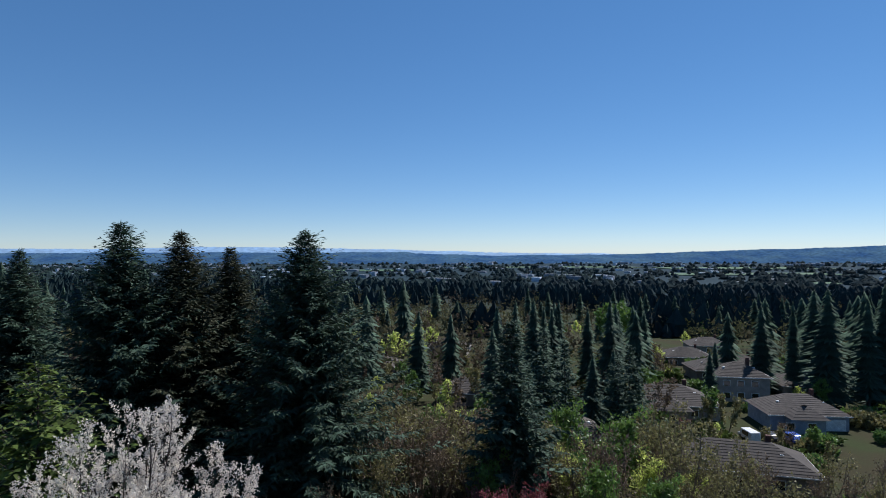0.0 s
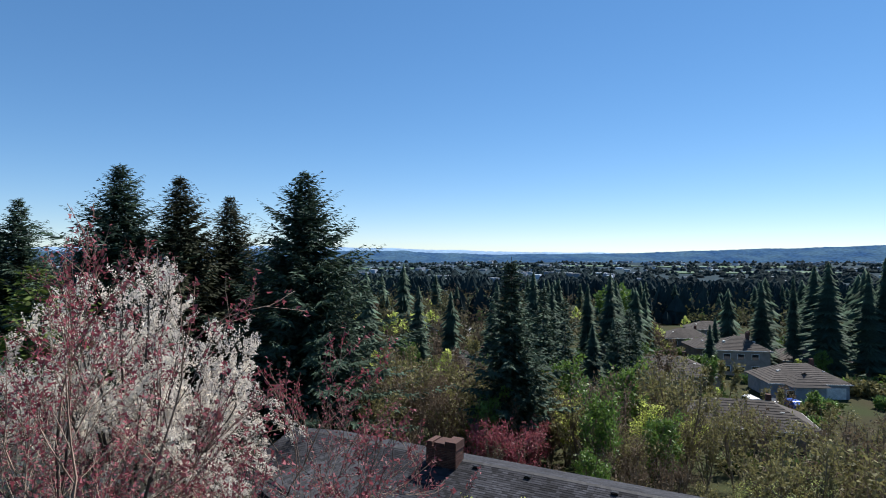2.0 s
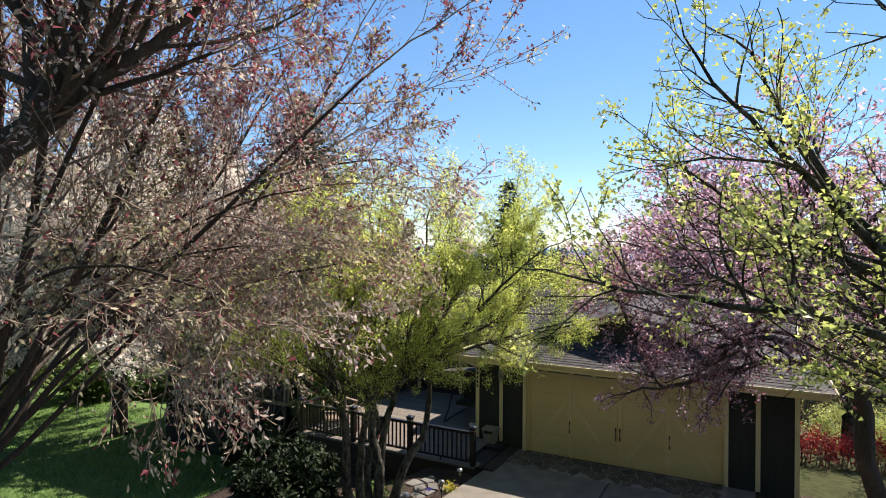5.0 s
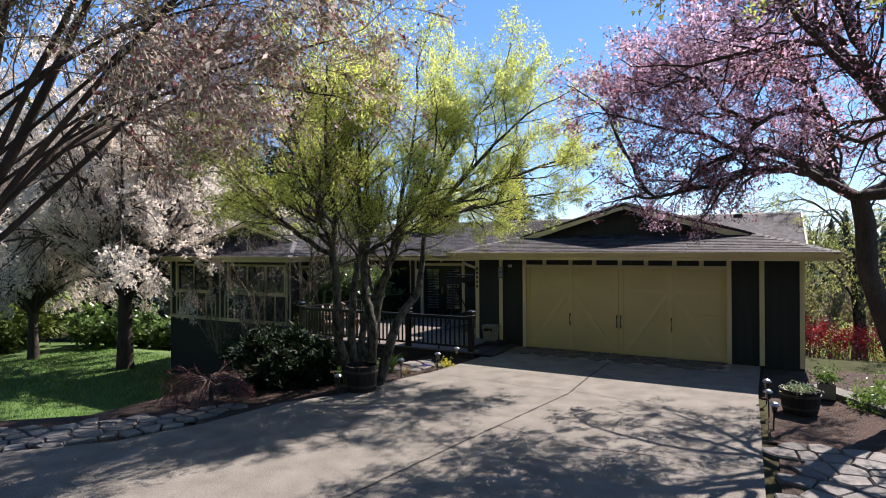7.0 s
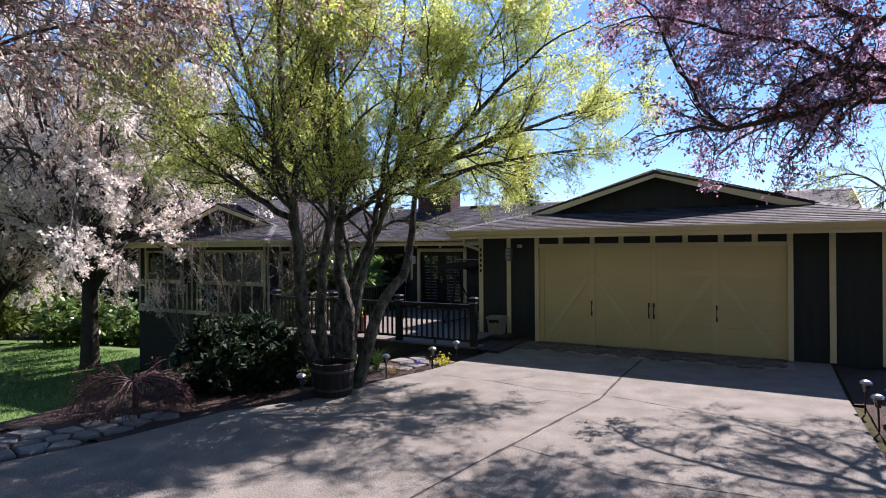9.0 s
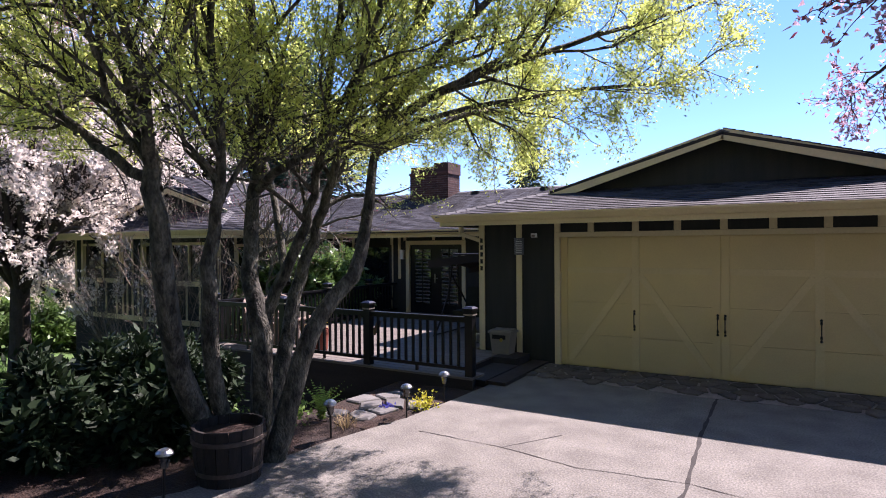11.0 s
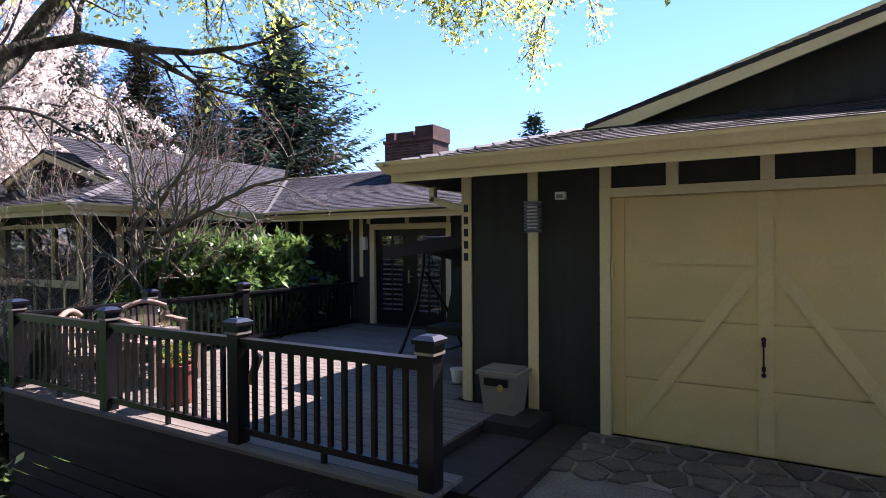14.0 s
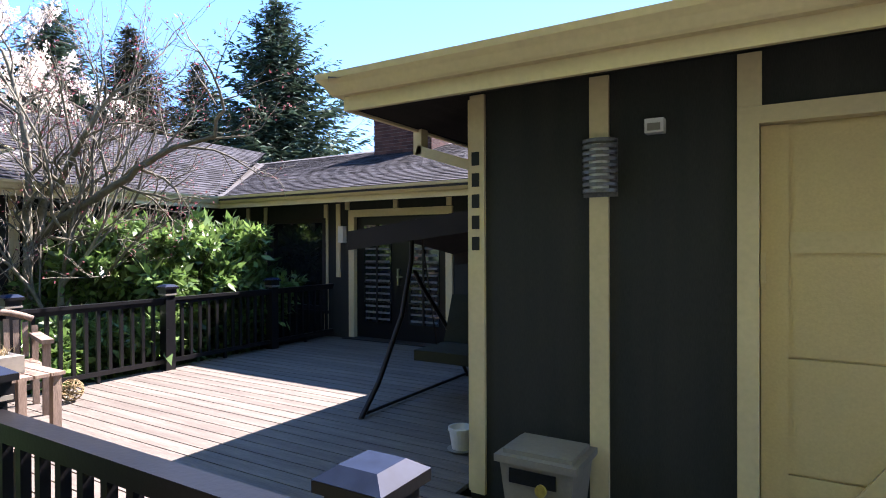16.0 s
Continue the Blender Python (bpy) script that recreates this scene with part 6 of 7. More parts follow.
rng = random.Random(8)
strip("expansion_joint", [(2.6, 0.0), (2.58, -2.7), (2.64, -4.4), (2.2, -7.5), (1.8, -10.6), (1.2, -16)], 0.040, 0.004, CRACK, rng, drive, 0.3)
strip("crack", [(-0.1, -4.12), (0.9, -4.15), (1.7, -4.3), (2.66, -4.18), (4.2, -4.5), (5.7, -4.4)], 0.012, 0.004, CRACK, rng, drive)
strip("crack", [(0.9, -4.15), (1.15, -3.75), (1.3, -3.5)], 0.010, 0.004, CRACK, rng, drive)
strip("crack", [(2.3, -6.8), (3.6, -7.1), (5.8, -6.9)], 0.012, 0.004, CRACK, rng, drive)


def draped(name, x0, x1, y0, y1, step, inside, lift, material, label, category, rough=0.0, seed=1):
    """A sheet that follows the ground, a little above it, within an outline test."""
    nx, ny = int((x1 - x0) / step), int((y1 - y0) / step)
    v, f = [], []
    for j in range(ny + 1):
        for i in range(nx + 1):
            x, y = x0 + i * step, y0 + j * step
            v.append((x, y, ground_z(x, y) + lift + rough * noise.noise(Vector((x * 5, y * 5, seed)))))
    for j in range(ny):
        for i in range(nx):
            if inside(x0 + (i + 0.5) * step, y0 + (j + 0.5) * step):
                a = j * (nx + 1) + i
                f.append((a, a + 1, a + nx + 2, a + nx + 1))
    used = sorted({k for q in f for k in q})
    remap = {k: n for n, k in enumerate(used)}
    ob = link_mesh(name, [v[k] for k in used], [tuple(remap[k] for k in q) for q in f], material, smooth=True)
    return tagged(ob, label, category, kind="structure")


def left_edge(y):
    return lerp(-y, (2.0, 2.9, 3.75, 4.9, 6.4, 7.4, 8.8, 10.0, 11.2, 14), (-0.40, -0.46, -0.54, -0.8, -1.02, -1.6, -1.8, -2.2, -3.3, -6.1))


def in_bed(x, y):
    return x < left_edge(y) + 0.25 and x > -8.4 - 0.1 * y and y < -1.9 and y > -8.6 + 0.25 * (x + 2) * 0.8 - 0.3


draped("mulch_bed", -9, 0.2, -12, -1.8, 0.12, in_bed, 0.035, MULCH, "bark mulch bed under the maple", "garden bed", 0.03)
draped("mulch_bed", 5.6, 10, -5.6, 0.5, 0.12, lambda x, y: (x > 5.72 + 0.02 * (-y)) and not (y > -0.1 and x < 6.6), 0.03, MULCH, "bark mulch bed beside the driveway", "garden bed", 0.03, 2)


def in_lawn(x, y):
    return not in_bed(x, y) and x < left_edge(max(y, -13.9)) - 1.3 - 0.25 * max(0, -7.5 - y) and not (x > -15.3 and y > -0.3)


draped("lawn", -46, -2, -30, 9, 0.25, in_lawn, 0.05, LAWN, "sunlit green lawn falling away from the drive", "lawn")


def grass_blades(n, x0, x1, y0, y1, test, h, seed):
    r = np.random.default_rng(seed)
    pts = []
    while len(pts) < n:
        x, y = x0 + (x1 - x0) * r.random(), y0 + (y1 - y0) * r.random()
        if test(x, y):
            pts.append((x, y, ground_z(x, y) + 0.04))
    p = np.array(pts)
    a = r.random(n) * 6.283
    w = np.stack((np.cos(a), np.sin(a), np.zeros(n)), 1) * (h * 0.16)
    t = p + np.stack((r.normal(size=n) * h * 0.35, r.normal(size=n) * h * 0.35, h * (0.7 + 0.6 * r.random(n))), 1)
    v = np.stack((p - w, p + w, t), 1).reshape(-1, 3)
    return v, np.arange(n * 3).reshape(-1, 3)


v, f = grass_blades(26000, -24, -4, -9, 2, in_lawn, 0.09, 4)
tagged(quick_mesh("lawn_grass", v, f, GRASS, None), "short bright green grass of the lawn", "grass", kind="stuff")


def stones(owner, name, x0, x1, y0, y1, step, inside, z, height, joint, seed, material):
    """Irregular paving stones: cells round jittered points, each one cut to its neighbours, with a gap between."""
    r = random.Random(seed)
    nx, ny = int((x1 - x0) / step) + 1, int((y1 - y0) / step) + 1
    pts = {}
    for j in range(-1, ny + 1):
        for i in range(-1, nx + 1):
            pts[i, j] = (x0 + (i + 0.5 + 0.5 * (j % 2) + (r.random() - 0.5) * 0.75) * step, y0 + (j + 0.5 + (r.random() - 0.5) * 0.75) * step)
    for (i, j), (px, py) in pts.items():
        if not inside(px, py):
            continue
        poly = [(px - step, py - step), (px + step, py - step), (px + step, py + step), (px - step, py + step)]
        for di in (-2, -1, 0, 1, 2):
            for dj in (-2, -1, 0, 1, 2):
                q = pts.get((i + di, j + dj))
                if q is None or (di == 0 and dj == 0):
                    continue
                mx, my, nx_, ny_ = (px + q[0]) / 2, (py + q[1]) / 2, q[0] - px, q[1] - py
                ln = math.hypot(nx_, ny_)
                nx_, ny_ = nx_ / ln, ny_ / ln
                off = (mx - px) * nx_ + (my - py) * ny_ - joint / 2
                out = []
                for k in range(len(poly)):
                    a, b = poly[k], poly[(k + 1) % len(poly)]
                    da, db = (a[0] - px) * nx_ + (a[1] - py) * ny_ - off, (b[0] - px) * nx_ + (b[1] - py) * ny_ - off
                    if da <= 0:
                        out.append(a)
                    if da * db < 0:
                        t = da / (da - db)
                        out.append((a[0] + (b[0] - a[0]) * t, a[1] + (b[1] - a[1]) * t))
                poly = out
                if len(poly) < 3:
                    break
            if len(poly) < 3:
                break
        if len(poly) < 3:
            continue
        n = len(poly)
        tilt = [(r.random() - 0.5) * height * 0.5 for _ in range(3)]
        base = z(px, py)
        v = [(x, y, base - 0.02) for x, y in poly]
        v += [(x, y, base + height * 0.6 + tilt[0] * (x - px) + tilt[1] * (y - py)) for x, y in poly]
        v += [(px + (x - px) * 0.9, py + (y - py) * 0.9, base + height + tilt[2] * 0.5 + tilt[0] * (x - px) + tilt[1] * (y - py)) for x, y in poly]
        f = [(k, (k + 1) % n, n + (k + 1) % n, n + k) for k in range(n)] + [(n + k, n + (k + 1) % n, 2 * n + (k + 1) % n, 2 * n + k) for k in range(n)] + [tuple(range(2 * n, 3 * n))]
        link_mesh(name, v, f, material, owner)


# ---- deck ----
DZ = 0.15
deck = thing("deck", "weathered wooden deck with black railings at the entrance", "deck")
deck.location = (0, 0, 0)
y = -2.22
k = 0
while y < 3.98:
    x1 = -0.45 if y < -1.9 else -0.9 if y < -0.2 else -1.47
    part("deck_board", boxes((-6.18, x1, y, min(y + 0.129, 3.98), DZ - 0.03, DZ)), DECKWOOD, deck)
    y += 0.14
part("joist_frame", boxes((-6.15, -0.45, -2.2, -2.15, -0.35, DZ - 0.032), (-6.15, -6.10, -2.15, 3.95, -0.35, DZ - 0.032), (-0.95, -0.905, -2.15, -0.6, -0.1, DZ - 0.032)), DECKSKIRT, deck, "brown rim board")
for i in range(7):
    part("skirt_board", boxes((-6.12, -0.5, -2.17, -2.15, -1.35 + i * 0.15, -1.22 + i * 0.15)), DECKSKIRT, deck)
part("step", boxes((-0.39, -0.10, -1.85, -0.06, -0.02, 0.05)), DECKSKIRT, deck, "dark wooden step beside the deck")
part("landing", boxes((-0.895, -0.45, -0.615, -0.05, -0.05, DZ)), DARKWOOD, deck, "dark brown landing that carries the bin")
part("landing", boxes((-0.88, -0.42, -1.86, -0.62, -0.05, 0.05)), DARKWOOD, deck, "low brown landing beside the deck")

CAPGLASS = mat("blue_solar_cap", (0.012, 0.020, 0.042), (0.010, 0.016, 0.034), 0.55, 3, 20, 0.0, spec=0.06)


def post(x, y):
    p = part("post", boxes((x - 0.06, x + 0.06, y - 0.06, y + 0.06, DZ - 0.5 if y < -2 else DZ, 1.02)), BLACKPAINT, deck, bevel=0.006)
    part("collar", boxes((x - 0.074, x + 0.074, y - 0.074, y + 0.074, 1.028, 1.046)), BEIGE, p, "pale lamp collar", bevel=0.004)
    part("cap_base", boxes((x - 0.07, x + 0.07, y - 0.07, y + 0.07, 1.048, 1.10), (x - 0.088, x + 0.088, y - 0.088, y + 0.088, 1.10, 1.125)), BLACKPAINT, p)
    bm = bmesh.new()
    lo = [bm.verts.new((x + sx * 0.088, y + sy * 0.088, 1.1265)) for sx, sy in ((-1, -1), (1, -1), (1, 1), (-1, 1))]
    hi = [bm.verts.new((x + sx * 0.05, y + sy * 0.05, 1.152)) for sx, sy in ((-1, -1), (1, -1), (1, 1), (-1, 1))]
    for i in range(4):
        bm.faces.new((lo[i], lo[(i + 1) % 4], hi[(i + 1) % 4], hi[i]))
    bm.faces.new(hi)
    bm.faces.new(lo[::-1])
    part("solar_cap", bm, CAPGLASS, p, "blue solar post cap")


def railing(a, b, mid=True):
    a, b = Vector(a), Vector(b)
    d = (b - a).normalized()
    p, q = a + d * 0.06, b - d * 0.06
    up = Vector((0, 0, 1))
    bm = beam(bmesh.new(), p + up * 0.98, q + up * 0.98, 0.085, 0.035)
    part("top_rail", bm, BLACKPAINT, deck, bevel=0.008)
    part("sub_rail", beam(bmesh.new(), p + up * 0.94, q + up * 0.94, 0.045, 0.045), BLACKPAINT, deck)
    part("bottom_rail", beam(bmesh.new(), p + up * 0.255, q + up * 0.255, 0.05, 0.05), BLACKPAINT, deck)
    ln = (q - p).length
    n = max(2, round(ln / 0.128))
    for i in range(1, n):
        c = p + d * (ln * i / n)
        part("baluster", beam(bmesh.new(), c + up * 0.28, c + up * 0.92, 0.034, 0.034, d), BLACKPAINT, deck)
    if mid:
        c = (p + q) / 2
        part("rail_foot", beam(bmesh.new(), c + up * (DZ - 0.12), c + up * 0.23, 0.035, 0.035, d), BLACKPAINT, deck)


for x in (-0.53, -2.36, -4.22, -6.07):
    post(x, -2.1)
for y in (-0.5, 1.1, 2.7):
    post(-6.07, y)
for x0, x1 in ((-0.53, -2.36), (-2.36, -4.22), (-4.22, -6.07)):
    railing((x0, -2.1, 0), (x1, -2.1, 0))
for y0, y1 in ((-2.1, -0.5), (-0.5, 1.1), (1.1, 2.7), (2.7, 4.0)):
    railing((-6.07, y0, 0), (-6.07, y1, 0))
# knee brace on the second post
part("knee_brace", beam(bmesh.new(), (-2.30, -2.04, 0.62), (-2.18, -2.04, 0.86), 0.03, 0.06), OLDWOOD, deck)

# house number as plain bars on the corner board
for i in range(5):
    part("number_bar", boxes((-1.405, -1.355, -0.029, -0.0255, 2.07 - i * 0.125, 2.15 - i * 0.125)), BLACKIRON, house, "dark numeral shown as a plain bar")

# wall lamp of ribbed metal, motion sensor, entrance lamp
lamp = thing("wall_lamp", "ribbed silver half-round wall lamp on a cream batten", "wall lamp", at=(-0.64, -0.03, 2.0))
part("back_plate", boxes((-0.09, 0.09, 0, 0.005, -0.15, 0.15)), LAMPMETAL, lamp)
bm = bmesh.new()
for i in range(9):
    z = -0.13 + i * 0.0325
    ring = []
    for r_ in (0.09, 0.075):
        ring.append([(r_ * math.cos(math.pi * k / 8), -0.01 - r_ * 0.85 * math.sin(math.pi * k / 8)) for k in range(9)])
    for k in range(8):
        (ax, ay), (bx, by) = ring[0][k], ring[0][k + 1]
        (cx, cy), (dx, dy) = ring[1][k + 1], ring[1][k]
        v = [bm.verts.new(p) for p in ((ax, ay, z), (bx, by, z), (cx, cy, z), (dx, dy, z), (ax, ay, z + 0.018), (bx, by, z + 0.018), (cx, cy, z + 0.018), (dx, dy, z + 0.018))]
        for q in ((3, 2, 1, 0), (4, 5, 6, 7), (0, 1, 5, 4), (2, 3, 7, 6)):
            bm.faces.new([v[w] for w in q])
part("louvre_shade", bm, LAMPMETAL, lamp, "stacked silver louvre rings")
bm = bmesh.new()
lathe(bm, ((0.05, -0.12), (0.055, 0.0), (0.05, 0.12)), 12, (0, -0.02, 0))
part("diffuser", bm, WHITE, lamp)
sensor = thing("motion_sensor", "small white motion sensor on the dark wall", "sensor", at=(-0.365, -0.035, 2.19))
part("housing", boxes((-0.045, 0.045, -0.03, 0.035, -0.035, 0.035)), WHITE, sensor, bevel=0.01)
part("lens", boxes((-0.03, 0.03, -0.04, -0.03, -0.025, 0.01)), BEIGE, sensor, bevel=0.004)
el = thing("entrance_lamp", "small pale wall lamp beside the entrance", "wall lamp", at=(-5.87, 3.98, 1.78))
part("shade", boxes((-0.05, 0.05, -0.06, 0.03, -0.13, 0.13)), WHITE, el, bevel=0.02)

# storage bin
binb = thing("storage_bin", "beige plastic storage bin with lid on the deck", "bin", at=(-0.86, -0.24, DZ))
binb.scale = (0.82, 0.82, 0.9)
bm = bmesh.new()
lo = [bm.verts.new((sx * 0.19, sy * 0.15, 0.0)) for sx, sy in ((-1, -1), (1, -1), (1, 1), (-1, 1))]
hi = [bm.verts.new((sx * 0.235, sy * 0.19, 0.40)) for sx, sy in ((-1, -1), (1, -1), (1, 1), (-1, 1))]
for i in range(4):
    bm.faces.new((lo[i], lo[(i + 1) % 4], hi[(i + 1) % 4], hi[i]))
bm.faces.new(lo[::-1])
bm.faces.new(hi)
part("body", bm, BEIGE, binb, bevel=0.02)
# solid black block takes the place of the shade inside the slot
part("opening", boxes((-0.17, 0.13, -0.195, -0.165, 0.29, 0.37)), BLACKIRON, binb, "black block standing in for the shaded hand opening")
bm = boxes((-0.26, 0.26, -0.22, 0.21, 0.40, 0.44), (-0.22, 0.22, -0.17, 0.17, 0.44, 0.465))
part("lid", bm, BEIGE, binb, bevel=0.012)
bm = bmesh.new()
lathe(bm, ((0.005, -0.012), (0.035, -0.01), (0.035, 0.01), (0.005, 0.012)), 14)
bmesh.ops.rotate(bm, verts=bm.verts, matrix=Matrix.Rotation(radians(90), 3, "X"))
bmesh.ops.translate(bm, verts=bm.verts, vec=(0.04, -0.205, 0.28))
part("latch_knob", bm, mat("brass_yellow", (0.42, 0.30, 0.06), None, 0.4, 3, 30, 0.02), binb, "yellow latch knob")
wp = thing("flower_pot", "small white flower pot by the corner board", "pot", at=(-1.78, 0.5, DZ))
part("pot", lathe(bmesh.new(), ((0.06, 0), (0.085, 0.15), (0.092, 0.15), (0.092, 0.17), (0.078, 0.17), (0.07, 0.13), (0.01, 0.13)), 18), WHITE, wp)
part("saucer", lathe(bmesh.new(), ((0.08, 0), (0.10, 0.018), (0.09, 0.02), (0.01, 0.02)), 18), BEIGE, wp)

# swing seat with canopy
swing = thing("swing_seat", "garden swing seat with dark canopy and olive cushion", "swing seat", at=(-2.35, 1.75, DZ))
BRONZE = mat("dark_bronze_tube", (0.025, 0.02, 0.018), None, 0.45, 3, 30, 0.05, metal=0.3)


def tube_part(name, pts, r_, parent, material):
    v, f = tubes([(pts, [r_] * len(pts))], 8)
    return quick_mesh(name, v, f, material, parent, smooth=True)


for sx in (-0.52, 0.62):
    tube_part("front_leg", [(sx, -1.02, 0.0), (sx, -0.78, 0.25), (sx, -0.42, 0.8), (sx, -0.26, 1.3), (sx, -0.24, 1.66)], 0.024, swing, BRONZE)
    tube_part("rear_leg", [(sx, 0.85, 0.0), (sx, 0.45, 0.55), (sx, -0.1, 1.08), (sx, -0.2, 1.2)], 0.022, swing, BRONZE)
    tube_part("foot_bar", [(sx, -1.0, 0.03), (sx, 0.85, 0.03)], 0.016, swing, BRONZE)
    tube_part("hanger", [(sx * 0.9, -0.18, 1.62), (sx * 0.9, 0.12, 0.42)], 0.008, swing, BRONZE)
tube_part("cross_bar", [(-0.52, -0.18, 1.68), (0.62, -0.18, 1.68)], 0.022, swing, BRONZE)
bm = bmesh.new()
prof = [(-1.05, 1.46), (-1.05, 1.62), (-0.4, 1.60), (0.75, 1.42), (0.75, 1.28), (0.73, 1.40), (-0.4, 1.575), (-1.03, 1.60)]
a = [bm.verts.new((-0.63, u, w - 0.05)) for u, w in prof]
b = [bm.verts.new((0.78, u, w + 0.12)) for u, w in prof]
for i in range(len(prof)):
    bm.faces.new((a[i], a[(i + 1) % 8], b[(i + 1) % 8], b[i]))
bm.faces.new((a[0], a[7], a[6], a[2], a[1]))
bm.faces.new((a[2], a[6], a[5], a[4], a[3]))
part("canopy", bm, CANOPY, swing, "dark canvas canopy")
part("seat_cushion", boxes((-0.5, 0.6, -0.25, 0.30, 0.36, 0.46)), CUSHION, swing, bevel=0.03)
part("back_cushion", beam(bmesh.new(), (0.05, 0.34, 0.44), (0.05, 0.52, 0.92), 1.1, 0.09, (0, 1, 0)), CUSHION, swing)

# teak armchair and table
OW = OLDWOOD


def armchair(x, y, yaw):
    t = thing("garden_armchair", "weathered teak garden armchair with arched back", "chair", at=(x, y, DZ))
    t.rotation_euler = (0, 0, radians(yaw))
    for sx in (-0.28, 0.28):
        part("front_leg", boxes((sx - 0.028, sx + 0.028, -0.29, -0.235, 0, 0.62)), OW, t, bevel=0.005)
        part("rear_leg", beam(bmesh.new(), (sx, 0.22, 0), (sx, 0.30, 0.72), 0.05, 0.05, (0, 1, 0)), OW, t)
        part("arm", boxes((sx - 0.045, sx + 0.045, -0.33, 0.30, 0.62, 0.655)), OW, t, bevel=0.01)
        part("side_rail", boxes((sx - 0.018, sx + 0.018, -0.24, 0.24, 0.33, 0.40)), OW, t)
    for i in range(6):
        yy = -0.26 + i * 0.088
        part("seat_slat", boxes((-0.26, 0.26, yy, yy + 0.07, 0.40, 0.42)), OW, t)
    for i in range(7):
        sx = -0.21 + i * 0.07
        part("back_slat", beam(bmesh.new(), (sx, 0.26, 0.44), (sx, 0.31, 0.80 - 1.0 * sx * sx), 0.045, 0.016, (0, 1, 0)), OW, t)
    pts = [(-0.27 + 0.54 * i / 10, 0.315, 0.78 + 0.08 * math.sin(math.pi * i / 10)) for i in range(11)]
    v, f = tubes([(pts, [0.032] * 11)], 6)
    quick_mesh("top_rail", v, f, OW, t, smooth=True)
    return t


armchair(-5.62, -0.75, 75)
armchair(-5.3, -1.6, 130)
table = thing("garden_table", "small weathered teak table with flower box", "table", at=(-4.95, -1.05, DZ))
for i in range(6):
    part("table_slat", boxes((-0.33, 0.33, -0.33 + i * 0.112, -0.33 + i * 0.112 + 0.10, 0.46, 0.485)), OW, table)
for sx in (-0.28, 0.28):
    for sy in (-0.28, 0.28):
        part("leg", boxes((sx - 0.03, sx + 0.03, sy - 0.03, sy + 0.03, 0, 0.46)), OW, table)
fb = thing("flower_box", "pale wooden box with dry grass on the table", "planter", at=(-5.0, -1.0, DZ + 0.487))
part("box", boxes((-0.17, 0.17, -0.09, 0.09, 0, 0.13)), BEIGE, fb, bevel=0.005)


def tuft(name, label, category, at, n, h, spread, material, seed, width=0.01, parent=None):
    """Blades that spring from one spot and bend outward."""
    r = np.random.default_rng(seed)
    v, f = [], []
    for i in range(n):
        a, lean = r.random() * 6.283, (0.2 + r.random()) * spread
        hh = h * (0.6 + 0.5 * r.random())
        bx, by = r.normal() * spread * 0.25, r.normal() * spread * 0.25
        side = np.array((-math.sin(a), math.cos(a), 0)) * width
        base = len(v)
        for t in (0, 0.5, 1.0):
            p = np.array((bx + math.cos(a) * lean * t * t, by + math.sin(a) * lean * t * t, hh * t * (1 - 0.25 * t)))
            w = side * (1 - t * 0.95)
            v += [p - w, p + w]
        f += [(base, base + 1, base + 3, base + 2), (base + 2, base + 3, base + 5, base + 4)]
    if parent:
        return link_mesh(name, v, f, material, parent)
    t = thing(name, label, category, at=at)
    tagged(link_mesh("blade_tuft", v, f, material, t), kind="stuff")
    return t


DRY = mat("dry_straw_grass", (0.34, 0.26, 0.13), (0.26, 0.19, 0.10), 0.8, 3, 8, 0, island=0.3, through_light=0.3)
BLUEPETAL = mat("blue_violet_petal", (0.12, 0.12, 0.45), None, 0.6, 3, 8, 0, island=0.3, through_light=0.3)
YELLOWPETAL = mat("yellow_petal", (0.65, 0.55, 0.05), (0.5, 0.5, 0.06), 0.6, 3, 8, 0, island=0.3, through_light=0.3)
ob = tuft("dry_grass", "", "", None, 60, 0.10, 0.12, DRY, 3, 0.003, fb)
ob.location = (0, 0, 0.12)
rp = thing("terracotta_planter", "red terracotta planter with yellow flowers behind the railing", "planter", at=(-3.85, -1.62, DZ))
part("pot", lathe(bmesh.new(), ((0.14, 0), (0.155, 0.05), (0.175, 0.34), (0.19, 0.34), (0.19, 0.40), (0.165, 0.40), (0.16, 0.34), (0.01, 0.34)), 22), TERRACOTTA, rp)
wb = thing("twig_ball", "small brown wicker ornament beside the chair", "ornament", at=(-5.55, -0.22, DZ))
r = np.random.default_rng(2)
paths = []
for i in range(26):
    a, b = r.random() * 6.28, r.random() * 3.1
    n1 = np.array((math.cos(a) * math.sin(b), math.sin(a) * math.sin(b), math.cos(b)))
    u = np.cross(n1, (0.3, 0.5, 0.8)); u /= np.linalg.norm(u); w = np.cross(n1, u)
    paths.append(([(0.10 * (u * math.cos(t) + w * math.sin(t)) + np.array((0, 0, 0.11))) for t in np.linspace(0, 5.5, 14)], [0.004] * 14))
v, f = tubes(paths, 3)
quick_mesh("wicker", v, f, DRY, wb)


